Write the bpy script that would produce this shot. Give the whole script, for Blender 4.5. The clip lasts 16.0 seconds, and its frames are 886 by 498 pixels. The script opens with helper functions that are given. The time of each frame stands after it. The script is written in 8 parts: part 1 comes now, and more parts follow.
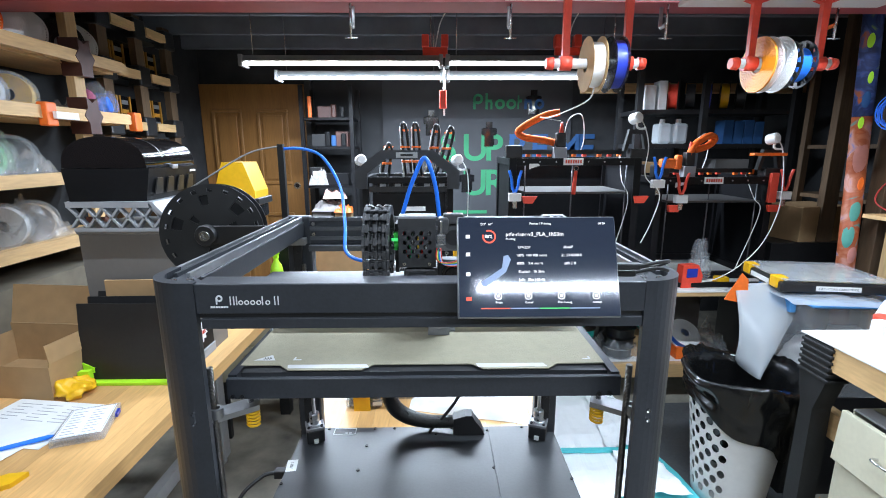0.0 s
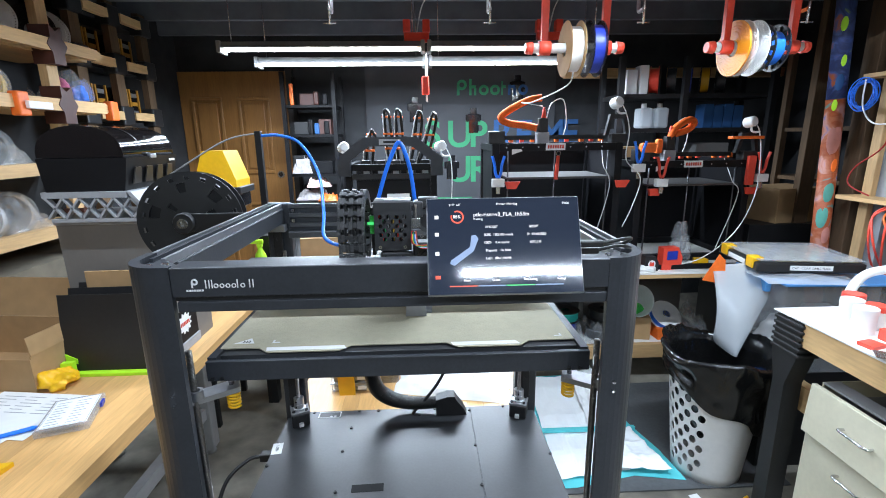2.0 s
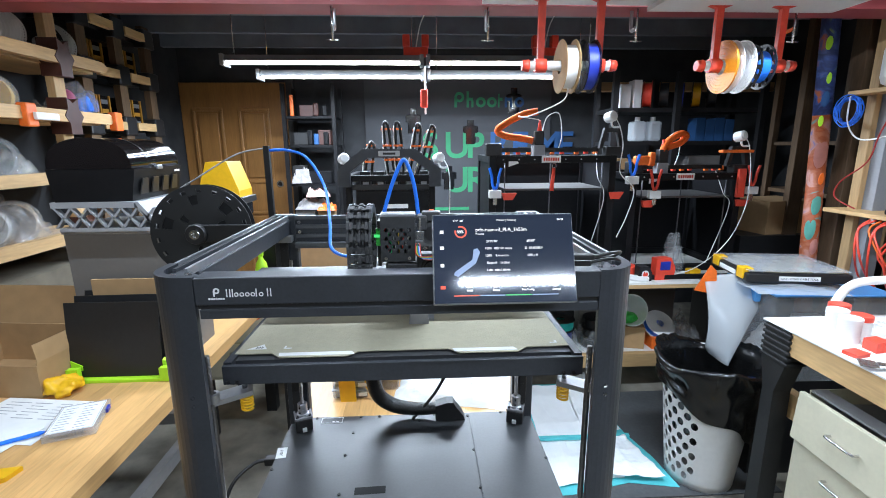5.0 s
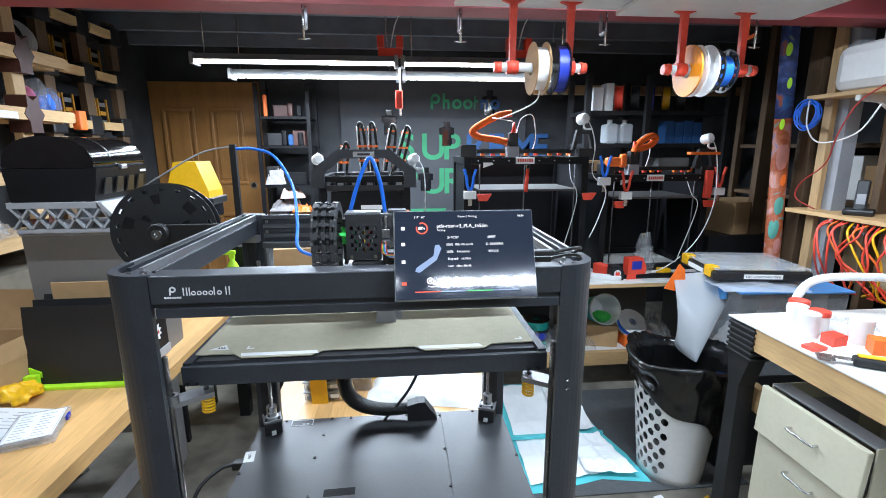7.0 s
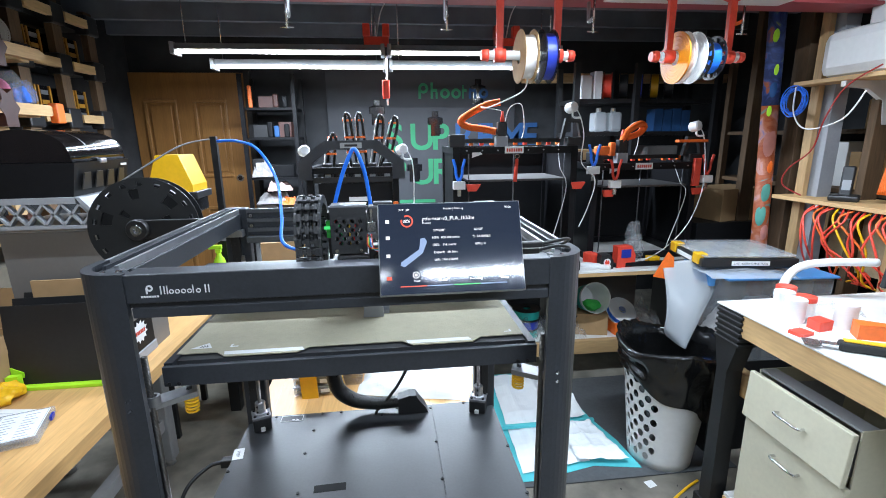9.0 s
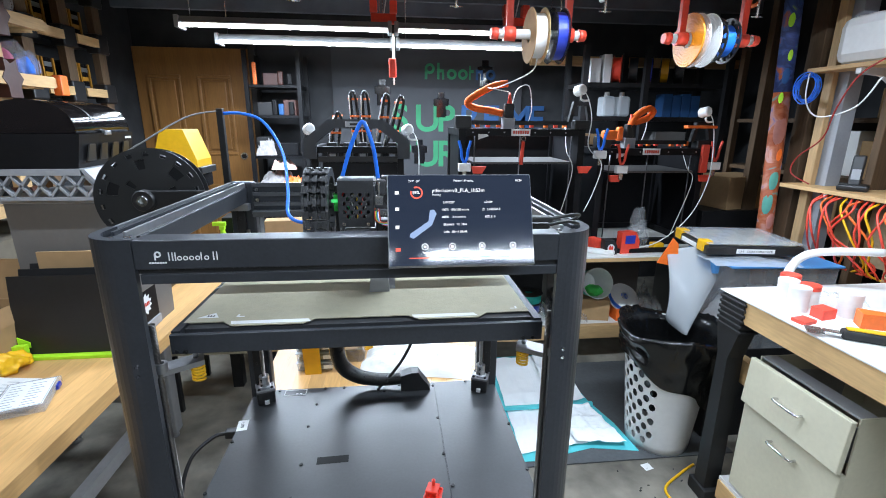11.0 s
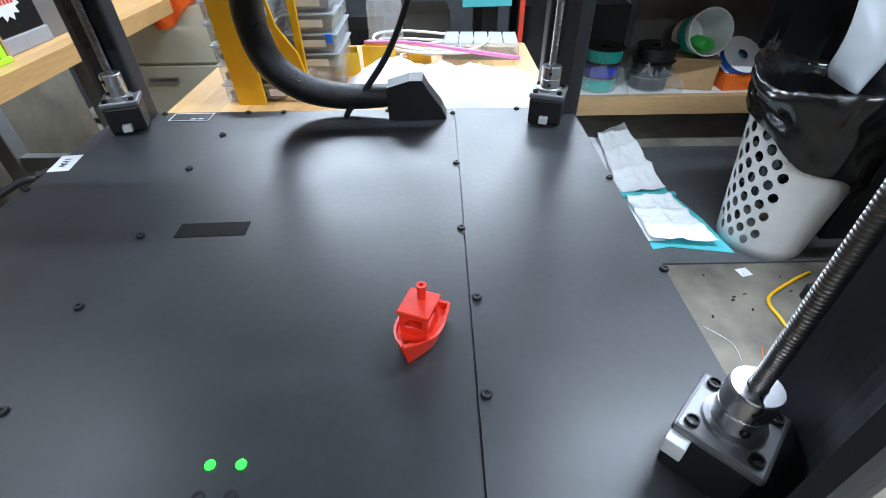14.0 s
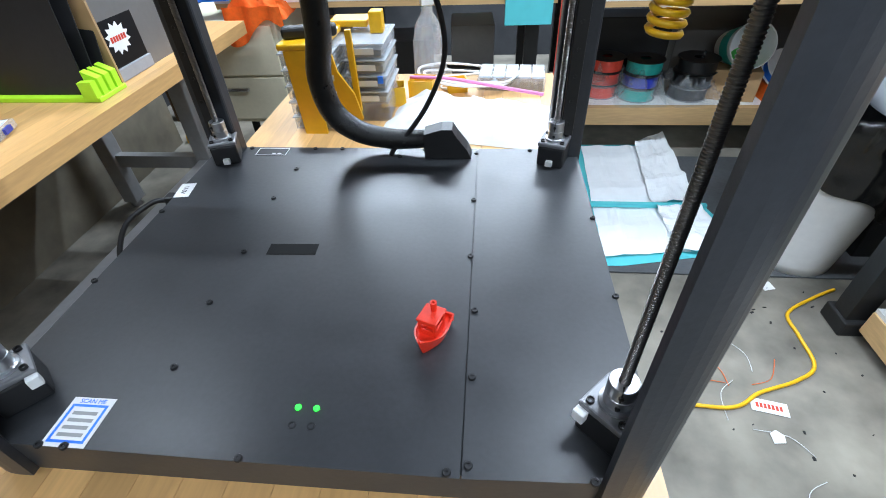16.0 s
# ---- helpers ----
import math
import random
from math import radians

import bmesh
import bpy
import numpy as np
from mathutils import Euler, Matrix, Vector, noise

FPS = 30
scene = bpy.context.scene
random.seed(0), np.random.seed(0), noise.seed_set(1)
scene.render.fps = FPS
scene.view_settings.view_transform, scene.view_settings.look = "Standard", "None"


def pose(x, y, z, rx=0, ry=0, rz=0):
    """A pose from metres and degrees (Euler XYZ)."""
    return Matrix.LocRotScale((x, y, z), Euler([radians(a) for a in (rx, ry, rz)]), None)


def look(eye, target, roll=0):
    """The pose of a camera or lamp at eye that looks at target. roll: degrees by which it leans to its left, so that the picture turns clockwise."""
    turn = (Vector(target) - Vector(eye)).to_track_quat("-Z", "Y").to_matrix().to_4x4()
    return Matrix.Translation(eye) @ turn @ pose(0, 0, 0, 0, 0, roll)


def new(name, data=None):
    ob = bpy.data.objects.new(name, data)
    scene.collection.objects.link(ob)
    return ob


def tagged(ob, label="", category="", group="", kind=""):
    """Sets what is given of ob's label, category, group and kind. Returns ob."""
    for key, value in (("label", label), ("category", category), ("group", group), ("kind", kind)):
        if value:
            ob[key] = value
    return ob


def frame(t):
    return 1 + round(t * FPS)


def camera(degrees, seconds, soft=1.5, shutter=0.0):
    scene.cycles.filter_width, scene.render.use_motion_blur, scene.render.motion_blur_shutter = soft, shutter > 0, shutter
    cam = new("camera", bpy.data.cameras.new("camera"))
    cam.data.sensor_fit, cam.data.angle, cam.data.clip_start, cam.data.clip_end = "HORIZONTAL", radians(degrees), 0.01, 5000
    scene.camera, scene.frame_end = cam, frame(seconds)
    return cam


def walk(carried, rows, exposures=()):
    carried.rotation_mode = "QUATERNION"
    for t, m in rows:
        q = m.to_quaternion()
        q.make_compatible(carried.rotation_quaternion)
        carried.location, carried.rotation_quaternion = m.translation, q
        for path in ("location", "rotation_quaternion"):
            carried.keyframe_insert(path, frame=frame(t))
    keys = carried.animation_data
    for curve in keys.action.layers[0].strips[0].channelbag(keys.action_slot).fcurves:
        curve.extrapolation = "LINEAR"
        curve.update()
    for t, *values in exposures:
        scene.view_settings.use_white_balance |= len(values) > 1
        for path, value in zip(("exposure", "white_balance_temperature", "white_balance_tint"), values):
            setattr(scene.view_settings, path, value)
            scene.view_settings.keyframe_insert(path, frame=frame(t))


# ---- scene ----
cam = camera(87.5, 16.0, soft=0.95)
PATH = [
    (0, (0.063, 0.055, 1.591), (0.091, 2.011, 1.172), -0.1),
    (0.5, (0.061, 0.054, 1.58), (0.088, 2.006, 1.145), -0.0),
    (1, (0.137, 0.033, 1.58), (0.163, 1.981, 1.129), -0.1),
    (1.5, (0.094, 0.024, 1.586), (0.145, 1.971, 1.128), -0.6),
    (2, (0.084, 0.037, 1.586), (0.161, 1.979, 1.116), -0.7),
    (2.5, (0.072, 0.018, 1.594), (0.159, 1.961, 1.129), -0.4),
    (3, (0.061, 0.011, 1.594), (0.152, 1.958, 1.145), 0.3),
    (3.5, (0.054, -0.005, 1.6), (0.143, 1.949, 1.18), 0.7),
    (4, (0.068, -0.001, 1.6), (0.161, 1.951, 1.173), -0.3),
    (4.2, (0.069, 0.002, 1.602), (0.153, 1.952, 1.163), -0.6),
    (6.5, (0.088, -0.026, 1.596), (0.25, 1.923, 1.179), 0.1),
    (7, (0.094, -0.01, 1.594), (0.278, 1.935, 1.17), -0.1),
    (7.5, (0.096, -0.003, 1.592), (0.26, 1.94, 1.146), -0.1),
    (8, (0.103, 0.005, 1.592), (0.289, 1.944, 1.136), -0.9),
    (8.5, (0.1, 0.004, 1.593), (0.299, 1.94, 1.132), -0.7),
    (8.7, (0.102, 0.004, 1.594), (0.318, 1.938, 1.131), -0.9),
    (10.8, (0.093, -0.004, 1.585), (0.316, 1.92, 1.089), 0.6),
    (11, (0.093, 0.004, 1.579), (0.304, 1.921, 1.05), 0.5),
    (11.5, (0.155, 0.023, 1.578), (0.307, 1.918, 0.956), 0.6),
    (12, (0.199, 0.063, 1.491), (0.321, 1.911, 0.737), 0.2),
    (12.5, (0.149, 0.234, 1.385), (0.237, 2.011, 0.471), 0.1),
    (13, (0.156, 0.401, 1.243), (0.216, 2.1, 0.189), -0.2),
    (13.5, (0.173, 0.488, 1.155), (0.207, 2.115, -0.008), -0.4),
    (14, (0.173, 0.504, 1.14), (0.181, 2.056, -0.121), -0.8),
    (14.5, (0.171, 0.5, 1.137), (0.158, 1.991, -0.195), -1.1),
    (15, (0.174, 0.496, 1.154), (0.132, 1.958, -0.21), -1.5),
    (15.5, (0.184, 0.477, 1.182), (0.092, 1.949, -0.169), -2.0),
    (16, (0.209, 0.408, 1.27), (0.035, 1.929, -0.017), -2.7),
]
walk(cam, [(t, look(eye, target, roll)) for t, eye, target, roll in PATH],
     exposures=((0.0, 1.12), (2.0, 1.06), (11.0, 1.00), (12.0, 0.93), (12.5, 0.92), (13.0, 0.88), (14.0, 1.05), (16.0, 1.12)))

# ---- world and lights ----
world = bpy.data.worlds.new("world")
scene.world = world
world.use_nodes = True
world.node_tree.nodes["Background"].inputs[0].default_value = (0.6, 0.75, 1.0, 1)
world.node_tree.nodes["Background"].inputs[1].default_value = 0.02


def tube_lamp(name, x0, x1, y, z, watts, width=0.05):
    lamp = bpy.data.lights.new(name, "AREA")
    lamp.shape, lamp.size, lamp.size_y, lamp.energy = "RECTANGLE", abs(x1 - x0), width, watts
    lamp.color = (0.77, 0.915, 1.10)
    ob = new(name, lamp)
    ob.matrix_basis = pose((x0 + x1) / 2, y, z)
    return ob


# ---- materials ----
def mat(name, col, rough=0.5, metal=0.0, var=0.12, scale=30.0, bump=0.02, rnd=0.0, stretch=(1, 1, 1), spec=0.5, trans=0.0, coat=0.0, alpha=1.0, col2=None):
    m = bpy.data.materials.new(name)
    m.use_nodes = True
    nt = m.node_tree
    b = nt.nodes["Principled BSDF"]
    tc = nt.nodes.new("ShaderNodeTexCoord")
    mp = nt.nodes.new("ShaderNodeMapping")
    mp.inputs["Scale"].default_value = stretch
    nt.links.new(tc.outputs["Object"], mp.inputs[0])
    n1 = nt.nodes.new("ShaderNodeTexNoise")
    n1.inputs["Scale"].default_value, n1.inputs["Detail"].default_value = scale, 6
    n2 = nt.nodes.new("ShaderNodeTexNoise")
    n2.inputs["Scale"].default_value, n2.inputs["Detail"].default_value = scale * 0.13, 3
    nt.links.new(mp.outputs[0], n1.inputs[0])
    nt.links.new(mp.outputs[0], n2.inputs[0])
    mul = nt.nodes.new("ShaderNodeMath")
    mul.operation = "ADD"
    nt.links.new(n1.outputs[0], mul.inputs[0])
    nt.links.new(n2.outputs[0], mul.inputs[1])
    half = nt.nodes.new("ShaderNodeMath")
    half.operation = "MULTIPLY_ADD"
    half.inputs[1].default_value, half.inputs[2].default_value = 1.6, -1.1
    half.use_clamp = True
    nt.links.new(mul.outputs[0], half.inputs[0])
    mix = nt.nodes.new("ShaderNodeMix")
    mix.data_type = "RGBA"
    c2 = col2 if col2 else [min(1, c * (1 + var)) for c in col]
    mix.inputs["A"].default_value = (*[c * (1 - var) for c in col], 1)
    mix.inputs["B"].default_value = (*c2, 1)
    nt.links.new(half.outputs[0], mix.inputs["Factor"])
    last = mix.outputs["Result"]
    if rnd:
        oi = nt.nodes.new("ShaderNodeObjectInfo")
        hv = nt.nodes.new("ShaderNodeHueSaturation")
        mr = nt.nodes.new("ShaderNodeMapRange")
        mr.inputs[3].default_value, mr.inputs[4].default_value = 1 - rnd, 1 + rnd
        nt.links.new(oi.outputs["Random"], mr.inputs[0])
        nt.links.new(mr.outputs[0], hv.inputs["Value"])
        nt.links.new(last, hv.inputs["Color"])
        last = hv.outputs[0]
    nt.links.new(last, b.inputs["Base Color"])
    r = nt.nodes.new("ShaderNodeMapRange")
    r.inputs[3].default_value, r.inputs[4].default_value = max(0.02, rough - 0.08), min(1, rough + 0.08)
    nt.links.new(n2.outputs[0], r.inputs[0])
    nt.links.new(r.outputs[0], b.inputs["Roughness"])
    b.inputs["Metallic"].default_value = metal
    b.inputs["Specular IOR Level"].default_value = spec
    b.inputs["Transmission Weight"].default_value = trans
    b.inputs["Coat Weight"].default_value = coat
    b.inputs["Alpha"].default_value = alpha
    if bump:
        bp = nt.nodes.new("ShaderNodeBump")
        bp.inputs["Strength"].default_value, bp.inputs["Distance"].default_value = min(1, bump * 10), 0.002
        nt.links.new(n1.outputs[0], bp.inputs["Height"])
        nt.links.new(bp.outputs[0], b.inputs["Normal"])
    return m


def glow(name, col, strength):
    m = bpy.data.materials.new(name)
    m.use_nodes = True
    b = m.node_tree.nodes["Principled BSDF"]
    b.inputs["Base Color"].default_value = (0.02, 0.02, 0.02, 1)
    b.inputs["Emission Color"].default_value = (*col, 1)
    b.inputs["Emission Strength"].default_value = strength
    return m


M = {
    "anod": mat("dark_anodised", (0.042, 0.046, 0.054), 0.40, 0.3, 0.12, 220, 0.008),
    "anod_base": mat("dark_powder_coat", (0.030, 0.0315, 0.0345), 0.40, 0.0, 0.16, 160, 0.006, spec=0.6),
    "black": mat("black_plastic", (0.012, 0.012, 0.013), 0.45, 0, 0.2, 60, 0.01),
    "chain": mat("grey_black_nylon", (0.050, 0.051, 0.054), 0.42, 0, 0.15, 60, 0.01),
    "screen": mat("display_glass", (0.010, 0.012, 0.018), 0.07, 0, 0.05, 30, 0.0),
    "gloss": mat("gloss_black", (0.008, 0.008, 0.009), 0.12, 0, 0.1, 30, 0.0),
    "tape": mat("black_tape", (0.004, 0.004, 0.004), 0.55, 0, 0.2, 60, 0.0, spec=0.15),
    "deep": mat("matt_black_panel", (0.006, 0.006, 0.007), 0.5, 0, 0.2, 40, 0.0, spec=0.2),
    "rubber": mat("black_rubber", (0.01, 0.01, 0.01), 0.6, 0, 0.2, 80, 0.02),
    "screw_steel": mat("dull_screw_steel", (0.26, 0.25, 0.24), 0.36, 1.0, 0.1, 90, 0.0),
    "coupler": mat("satin_aluminium", (0.60, 0.61, 0.63), 0.34, 1.0, 0.05, 120, 0.0),
    "flange": mat("dark_cast_metal", (0.24, 0.24, 0.25), 0.45, 0.6, 0.08, 60, 0.01),
    "pinedark": mat("old_dark_timber", (0.10, 0.058, 0.028), 0.75, 0, 0.3, 22, 0.02, 0.2, (5, 5, 0.6)),
    "padwhite": mat("pad_tissue", (0.86, 0.89, 0.90), 0.8, 0, 0.03, 20, 0.01),
    "steel": mat("bright_steel", (0.62, 0.62, 0.62), 0.25, 1.0, 0.08, 90, 0.01),
    "alu": mat("aluminium", (0.42, 0.43, 0.45), 0.38, 0.9, 0.08, 120, 0.01),
    "pei": mat("textured_print_sheet", (0.46, 0.42, 0.30), 0.6, 0.1, 0.08, 500, 0.05),
    "white": mat("white_plastic", (0.78, 0.78, 0.77), 0.4, 0, 0.04, 40, 0.0),
    "whitepaint": mat("white_laminate", (0.76, 0.75, 0.72), 0.35, 0, 0.06, 12, 0.01),
    "print": mat("white_print", (0.8, 0.8, 0.8), 0.5, 0, 0.03, 40, 0.0),
    "paper": mat("paper", (0.78, 0.78, 0.77), 0.8, 0, 0.05, 20, 0.01),
    "red": mat("red_print", (0.78, 0.070, 0.038), 0.4, 0, 0.1, 60, 0.01),
    "boat": mat("orange_red_print", (0.80, 0.035, 0.012), 0.42, 0, 0.06, 200, 0.02),
    "orange": mat("orange_print", (0.85, 0.16, 0.02), 0.45, 0, 0.1, 60, 0.01),
    "orangecloth": mat("orange_cloth", (0.85, 0.13, 0.01), 0.9, 0, 0.15, 60, 0.08),
    "amber": mat("amber_print", (0.86, 0.30, 0.015), 0.45, 0, 0.06, 60, 0.01),
    "beigeparts": mat("sorted_parts", (0.42, 0.38, 0.28), 0.4, 0, 0.3, 120, 0.05),
    "yellow": mat("yellow_plastic", (0.82, 0.45, 0.01), 0.4, 0, 0.06, 60, 0.01),
    "neon": mat("neon_green_print", (0.45, 0.85, 0.03), 0.45, 0, 0.06, 60, 0.01),
    "blue": mat("blue_plastic", (0.02, 0.20, 0.88), 0.35, 0, 0.1, 60, 0.0),
    "cyan": mat("cyan_edge", (0.10, 0.58, 0.62), 0.7, 0, 0.06, 20, 0.01),
    "teal": mat("teal_filament", (0.02, 0.42, 0.36), 0.4, 0, 0.15, 300, 0.03),
    "navy": mat("navy_filament", (0.02, 0.04, 0.35), 0.35, 0, 0.15, 300, 0.03),
    "green": mat("green_plastic", (0.05, 0.5, 0.08), 0.5, 0, 0.15, 60, 0.01),
    "beech": mat("butcher_block", (0.62, 0.36, 0.14), 0.38, 0, 0.14, 26, 0.01, 0.16, (6, 0.6, 6)),
    "pine": mat("pine", (0.55, 0.35, 0.16), 0.6, 0, 0.16, 22, 0.02, 0.15, (5, 0.6, 5)),
    "pinex": mat("pine_lengthwise", (0.55, 0.35, 0.16), 0.6, 0, 0.16, 22, 0.02, 0.15, (0.6, 5, 5)),
    "pinez": mat("pine_upright", (0.50, 0.32, 0.15), 0.6, 0, 0.18, 22, 0.02, 0.15, (5, 5, 0.6)),
    "door": mat("oak_door", (0.27, 0.125, 0.035), 0.42, 0, 0.16, 24, 0.02, 0.0, (6, 6, 0.5)),
    "card": mat("cardboard", (0.40, 0.25, 0.12), 0.85, 0, 0.1, 25, 0.02),
    "brown": mat("brown_bracket", (0.06, 0.018, 0.012), 0.5, 0, 0.15, 60, 0.01),
    "beige": mat("beige_steel", (0.60, 0.56, 0.42), 0.42, 0.0, 0.05, 60, 0.01),
    "grey": mat("grey_plastic", (0.20, 0.195, 0.19), 0.5, 0, 0.05, 60, 0.01),
    "lgrey": mat("light_grey_print", (0.30, 0.31, 0.33), 0.5, 0, 0.06, 90, 0.01),
    "greymetal": mat("grey_painted_steel", (0.30, 0.30, 0.30), 0.45, 0.2, 0.08, 40, 0.01),
    "concrete": mat("concrete", (0.215, 0.195, 0.158), 0.72, 0, 0.6, 6, 0.03),
    "mat": mat("grey_floor_mat", (0.085, 0.09, 0.095), 0.8, 0, 0.15, 60, 0.03),
    "wallgrey": mat("dark_foundation_wall", (0.036, 0.037, 0.039), 0.9, 0, 0.35, 6, 0.03, spec=0.15),
    "wallply": mat("stained_wall", (0.30, 0.26, 0.17), 0.8, 0, 0.25, 5, 0.02),
    "ceil": mat("dark_joists", (0.13, 0.14, 0.16), 0.9, 0, 0.25, 6, 0.03),
    "beamred": mat("red_oxide_steel", (0.30, 0.055, 0.06), 0.5, 0, 0.15, 10, 0.02),
    "banner": mat("banner_cloth", (0.035, 0.037, 0.042), 0.7, 0, 0.2, 4, 0.02),
    "bgreen": mat("banner_green", (0.02, 0.20, 0.085), 0.7, 0, 0.2, 8, 0.0),
    "bblue": mat("banner_blue", (0.012, 0.07, 0.20), 0.7, 0, 0.2, 8, 0.0),
    "clearbag": mat("clear_plastic_bag", (0.80, 0.83, 0.85), 0.10, 0, 0.1, 38, 0.1, trans=0.6, alpha=0.26),
    "clear": mat("clear_plastic", (0.80, 0.84, 0.88), 0.15, 0, 0.05, 20, 0.01, trans=0.5, alpha=0.42),
    "frame_brown": mat("brown_grey_plastic", (0.155, 0.145, 0.135), 0.5, 0, 0.05, 60, 0.01),
    "smoke": mat("smoked_plastic", (0.02, 0.02, 0.022), 0.08, 0, 0.05, 20, 0.0, trans=0.6, alpha=0.75),
    "frost": mat("frosted_sheet", (0.70, 0.74, 0.77), 0.20, 0, 0.05, 8, 0.01, alpha=0.47),
    "bin": mat("black_bin_liner", (0.006, 0.006, 0.006), 0.2, 0, 0.2, 35, 0.1),
    "sleeve": mat("braided_sleeve", (0.007, 0.007, 0.007), 0.30, 0, 0.6, 900, 0.05, spec=0.45),
    "orangelabel": mat("red_label", (0.6, 0.05, 0.02), 0.6),
    "drillbox": mat("amber_box", (0.42, 0.19, 0.02), 0.4, 0, 0.2, 25, 0.01),
    "enamel": mat("grey_enamel", (0.26, 0.27, 0.28), 0.45, 0, 0.1, 30, 0.01),
    "slot": mat("dark_slot_plastic", (0.030, 0.028, 0.027), 0.35, 0, 0.15, 40, 0.0),
    "cablered": mat("dark_red_cable", (0.32, 0.02, 0.015), 0.45),
    "hose": mat("orange_sleeve", (0.78, 0.13, 0.02), 0.75, 0, 0.2, 120, 0.05, spec=0.25),
    # dark anodised colour lightened: the stronger light on the rear beam is painted in
    "rib": mat("lit_anodised_rib", (0.105, 0.11, 0.12), 0.38, 0.4, 0.1, 200, 0.006),
    "wirered": mat("red_wire", (0.6, 0.03, 0.02), 0.4),
    "wiregreen": mat("green_wire", (0.03, 0.4, 0.12), 0.4),
    "wireyellow": mat("yellow_wire", (0.8, 0.55, 0.05), 0.4),
    "led": glow("green_led", (0.012, 0.80, 0.03), 2.6),
    "tube": glow("lamp_tube", (0.95, 0.98, 1.0), 9),
    "ui": glow("screen_white", (0.85, 0.88, 0.95), 0.8),
    "uiblue": glow("screen_blue", (0.22, 0.32, 0.55), 0.7),
    "uired": glow("screen_red", (0.8, 0.08, 0.03), 0.7),
    "uigreen": glow("screen_green", (0.05, 0.6, 0.15), 0.7),
    "uibg": glow("screen_dark", (0.02, 0.028, 0.045), 0.8),
}

# the display's own faint glow
glass = M["screen"].node_tree.nodes["Principled BSDF"]
glass.inputs["Emission Color"].default_value = (0.02, 0.03, 0.055, 1)
glass.inputs["Emission Strength"].default_value = 0.5


# ---- helpers ----
def BM():
    return bmesh.new()


def box(bm, x0, x1, y0, y1, z0, z1, m=None, bevel=0.0):
    r = bmesh.ops.create_cube(bm, size=1)
    vs = r["verts"]
    mm = Matrix.Translation(((x0 + x1) / 2, (y0 + y1) / 2, (z0 + z1) / 2)) @ Matrix.Diagonal((abs(x1 - x0), abs(y1 - y0), abs(z1 - z0), 1))
    bmesh.ops.transform(bm, matrix=mm, verts=vs)
    if bevel:
        es = list({e for v in vs for e in v.link_edges})
        res = bmesh.ops.bevel(bm, geom=es, offset=bevel, segments=2, affect="EDGES", profile=0.5)
        vs = list({v for f in res["faces"] for v in f.verts} | {v for v in vs if v.is_valid})
    if m is not None:
        bmesh.ops.transform(bm, matrix=m, verts=vs)
    return bm


def cyl(bm, p0, p1, r0, r1=None, seg=20, caps=True):
    p0, p1 = Vector(p0), Vector(p1)
    d = p1 - p0
    r = bmesh.ops.create_cone(bm, cap_ends=caps, segments=seg, radius1=r0, radius2=r0 if r1 is None else r1, depth=d.length)
    m = Matrix.Translation((p0 + p1) / 2) @ d.to_track_quat("Z", "Y").to_matrix().to_4x4()
    bmesh.ops.transform(bm, matrix=m, verts=r["verts"])
    for f in {f for v in r["verts"] for f in v.link_faces}:
        f.smooth = len(f.verts) == 4
    return bm


def lathe(bm, prof, at=(0, 0, 0), axis="Z", seg=28, m=None):
    rows = []
    for r, h in prof:
        rows.append([bm.verts.new((r * math.cos(2 * math.pi * i / seg), r * math.sin(2 * math.pi * i / seg), h)) for i in range(seg)])
    for a, b in zip(rows, rows[1:]):
        for i in range(seg):
            bm.faces.new((a[i], a[(i + 1) % seg], b[(i + 1) % seg], b[i])).smooth = True
    for k in range(1, len(prof) - 1):
        p, q, s = (Vector(prof[j]) for j in (k - 1, k, k + 1))
        if (q - p).length > 1e-6 and (s - q).length > 1e-6 and (q - p).angle(s - q) > 0.6:
            for i in range(seg):
                e = bm.edges.get((rows[k][i], rows[k][(i + 1) % seg]))
                if e:
                    e.smooth = False
    vs = [v for row in rows for v in row]
    turn = {"Z": Matrix(), "Y": pose(0, 0, 0, -90), "X": pose(0, 0, 0, 0, 90)}[axis]
    bmesh.ops.transform(bm, matrix=(m or Matrix()) @ Matrix.Translation(at) @ turn, verts=vs)
    return bm


def smooth_path(pts, n=8):
    pts = [Vector(p) for p in pts]
    out = []
    for i in range(len(pts) - 1):
        p0, p1, p2, p3 = pts[max(i - 1, 0)], pts[i], pts[i + 1], pts[min(i + 2, len(pts) - 1)]
        for k in range(n):
            t = k / n
            out.append(0.5 * ((2 * p1) + (p2 - p0) * t + (2 * p0 - 5 * p1 + 4 * p2 - p3) * t * t + (3 * p1 - p0 - 3 * p2 + p3) * t ** 3))
    return out + [pts[-1]]


def tube(bm, pts, r, seg=10, n=8, radii=None):
    path = smooth_path(pts, n)
    rows = []
    for i, p in enumerate(path):
        d = (path[min(i + 1, len(path) - 1)] - path[max(i - 1, 0)]).normalized()
        q = d.to_track_quat("Z", "Y")
        rr = r if radii is None else radii(i / (len(path) - 1))
        rows.append([bm.verts.new(p + q @ Vector((rr * math.cos(2 * math.pi * k / seg), rr * math.sin(2 * math.pi * k / seg), 0))) for k in range(seg)])
    for a, b in zip(rows, rows[1:]):
        best = min(range(seg), key=lambda s: (a[0].co - b[s].co).length)
        for k in range(seg):
            bm.faces.new((a[k], a[(k + 1) % seg], b[(k + 1 + best) % seg], b[(k + best) % seg])).smooth = True
    bm.faces.new(rows[0])
    bm.faces.new(rows[-1])
    return bm


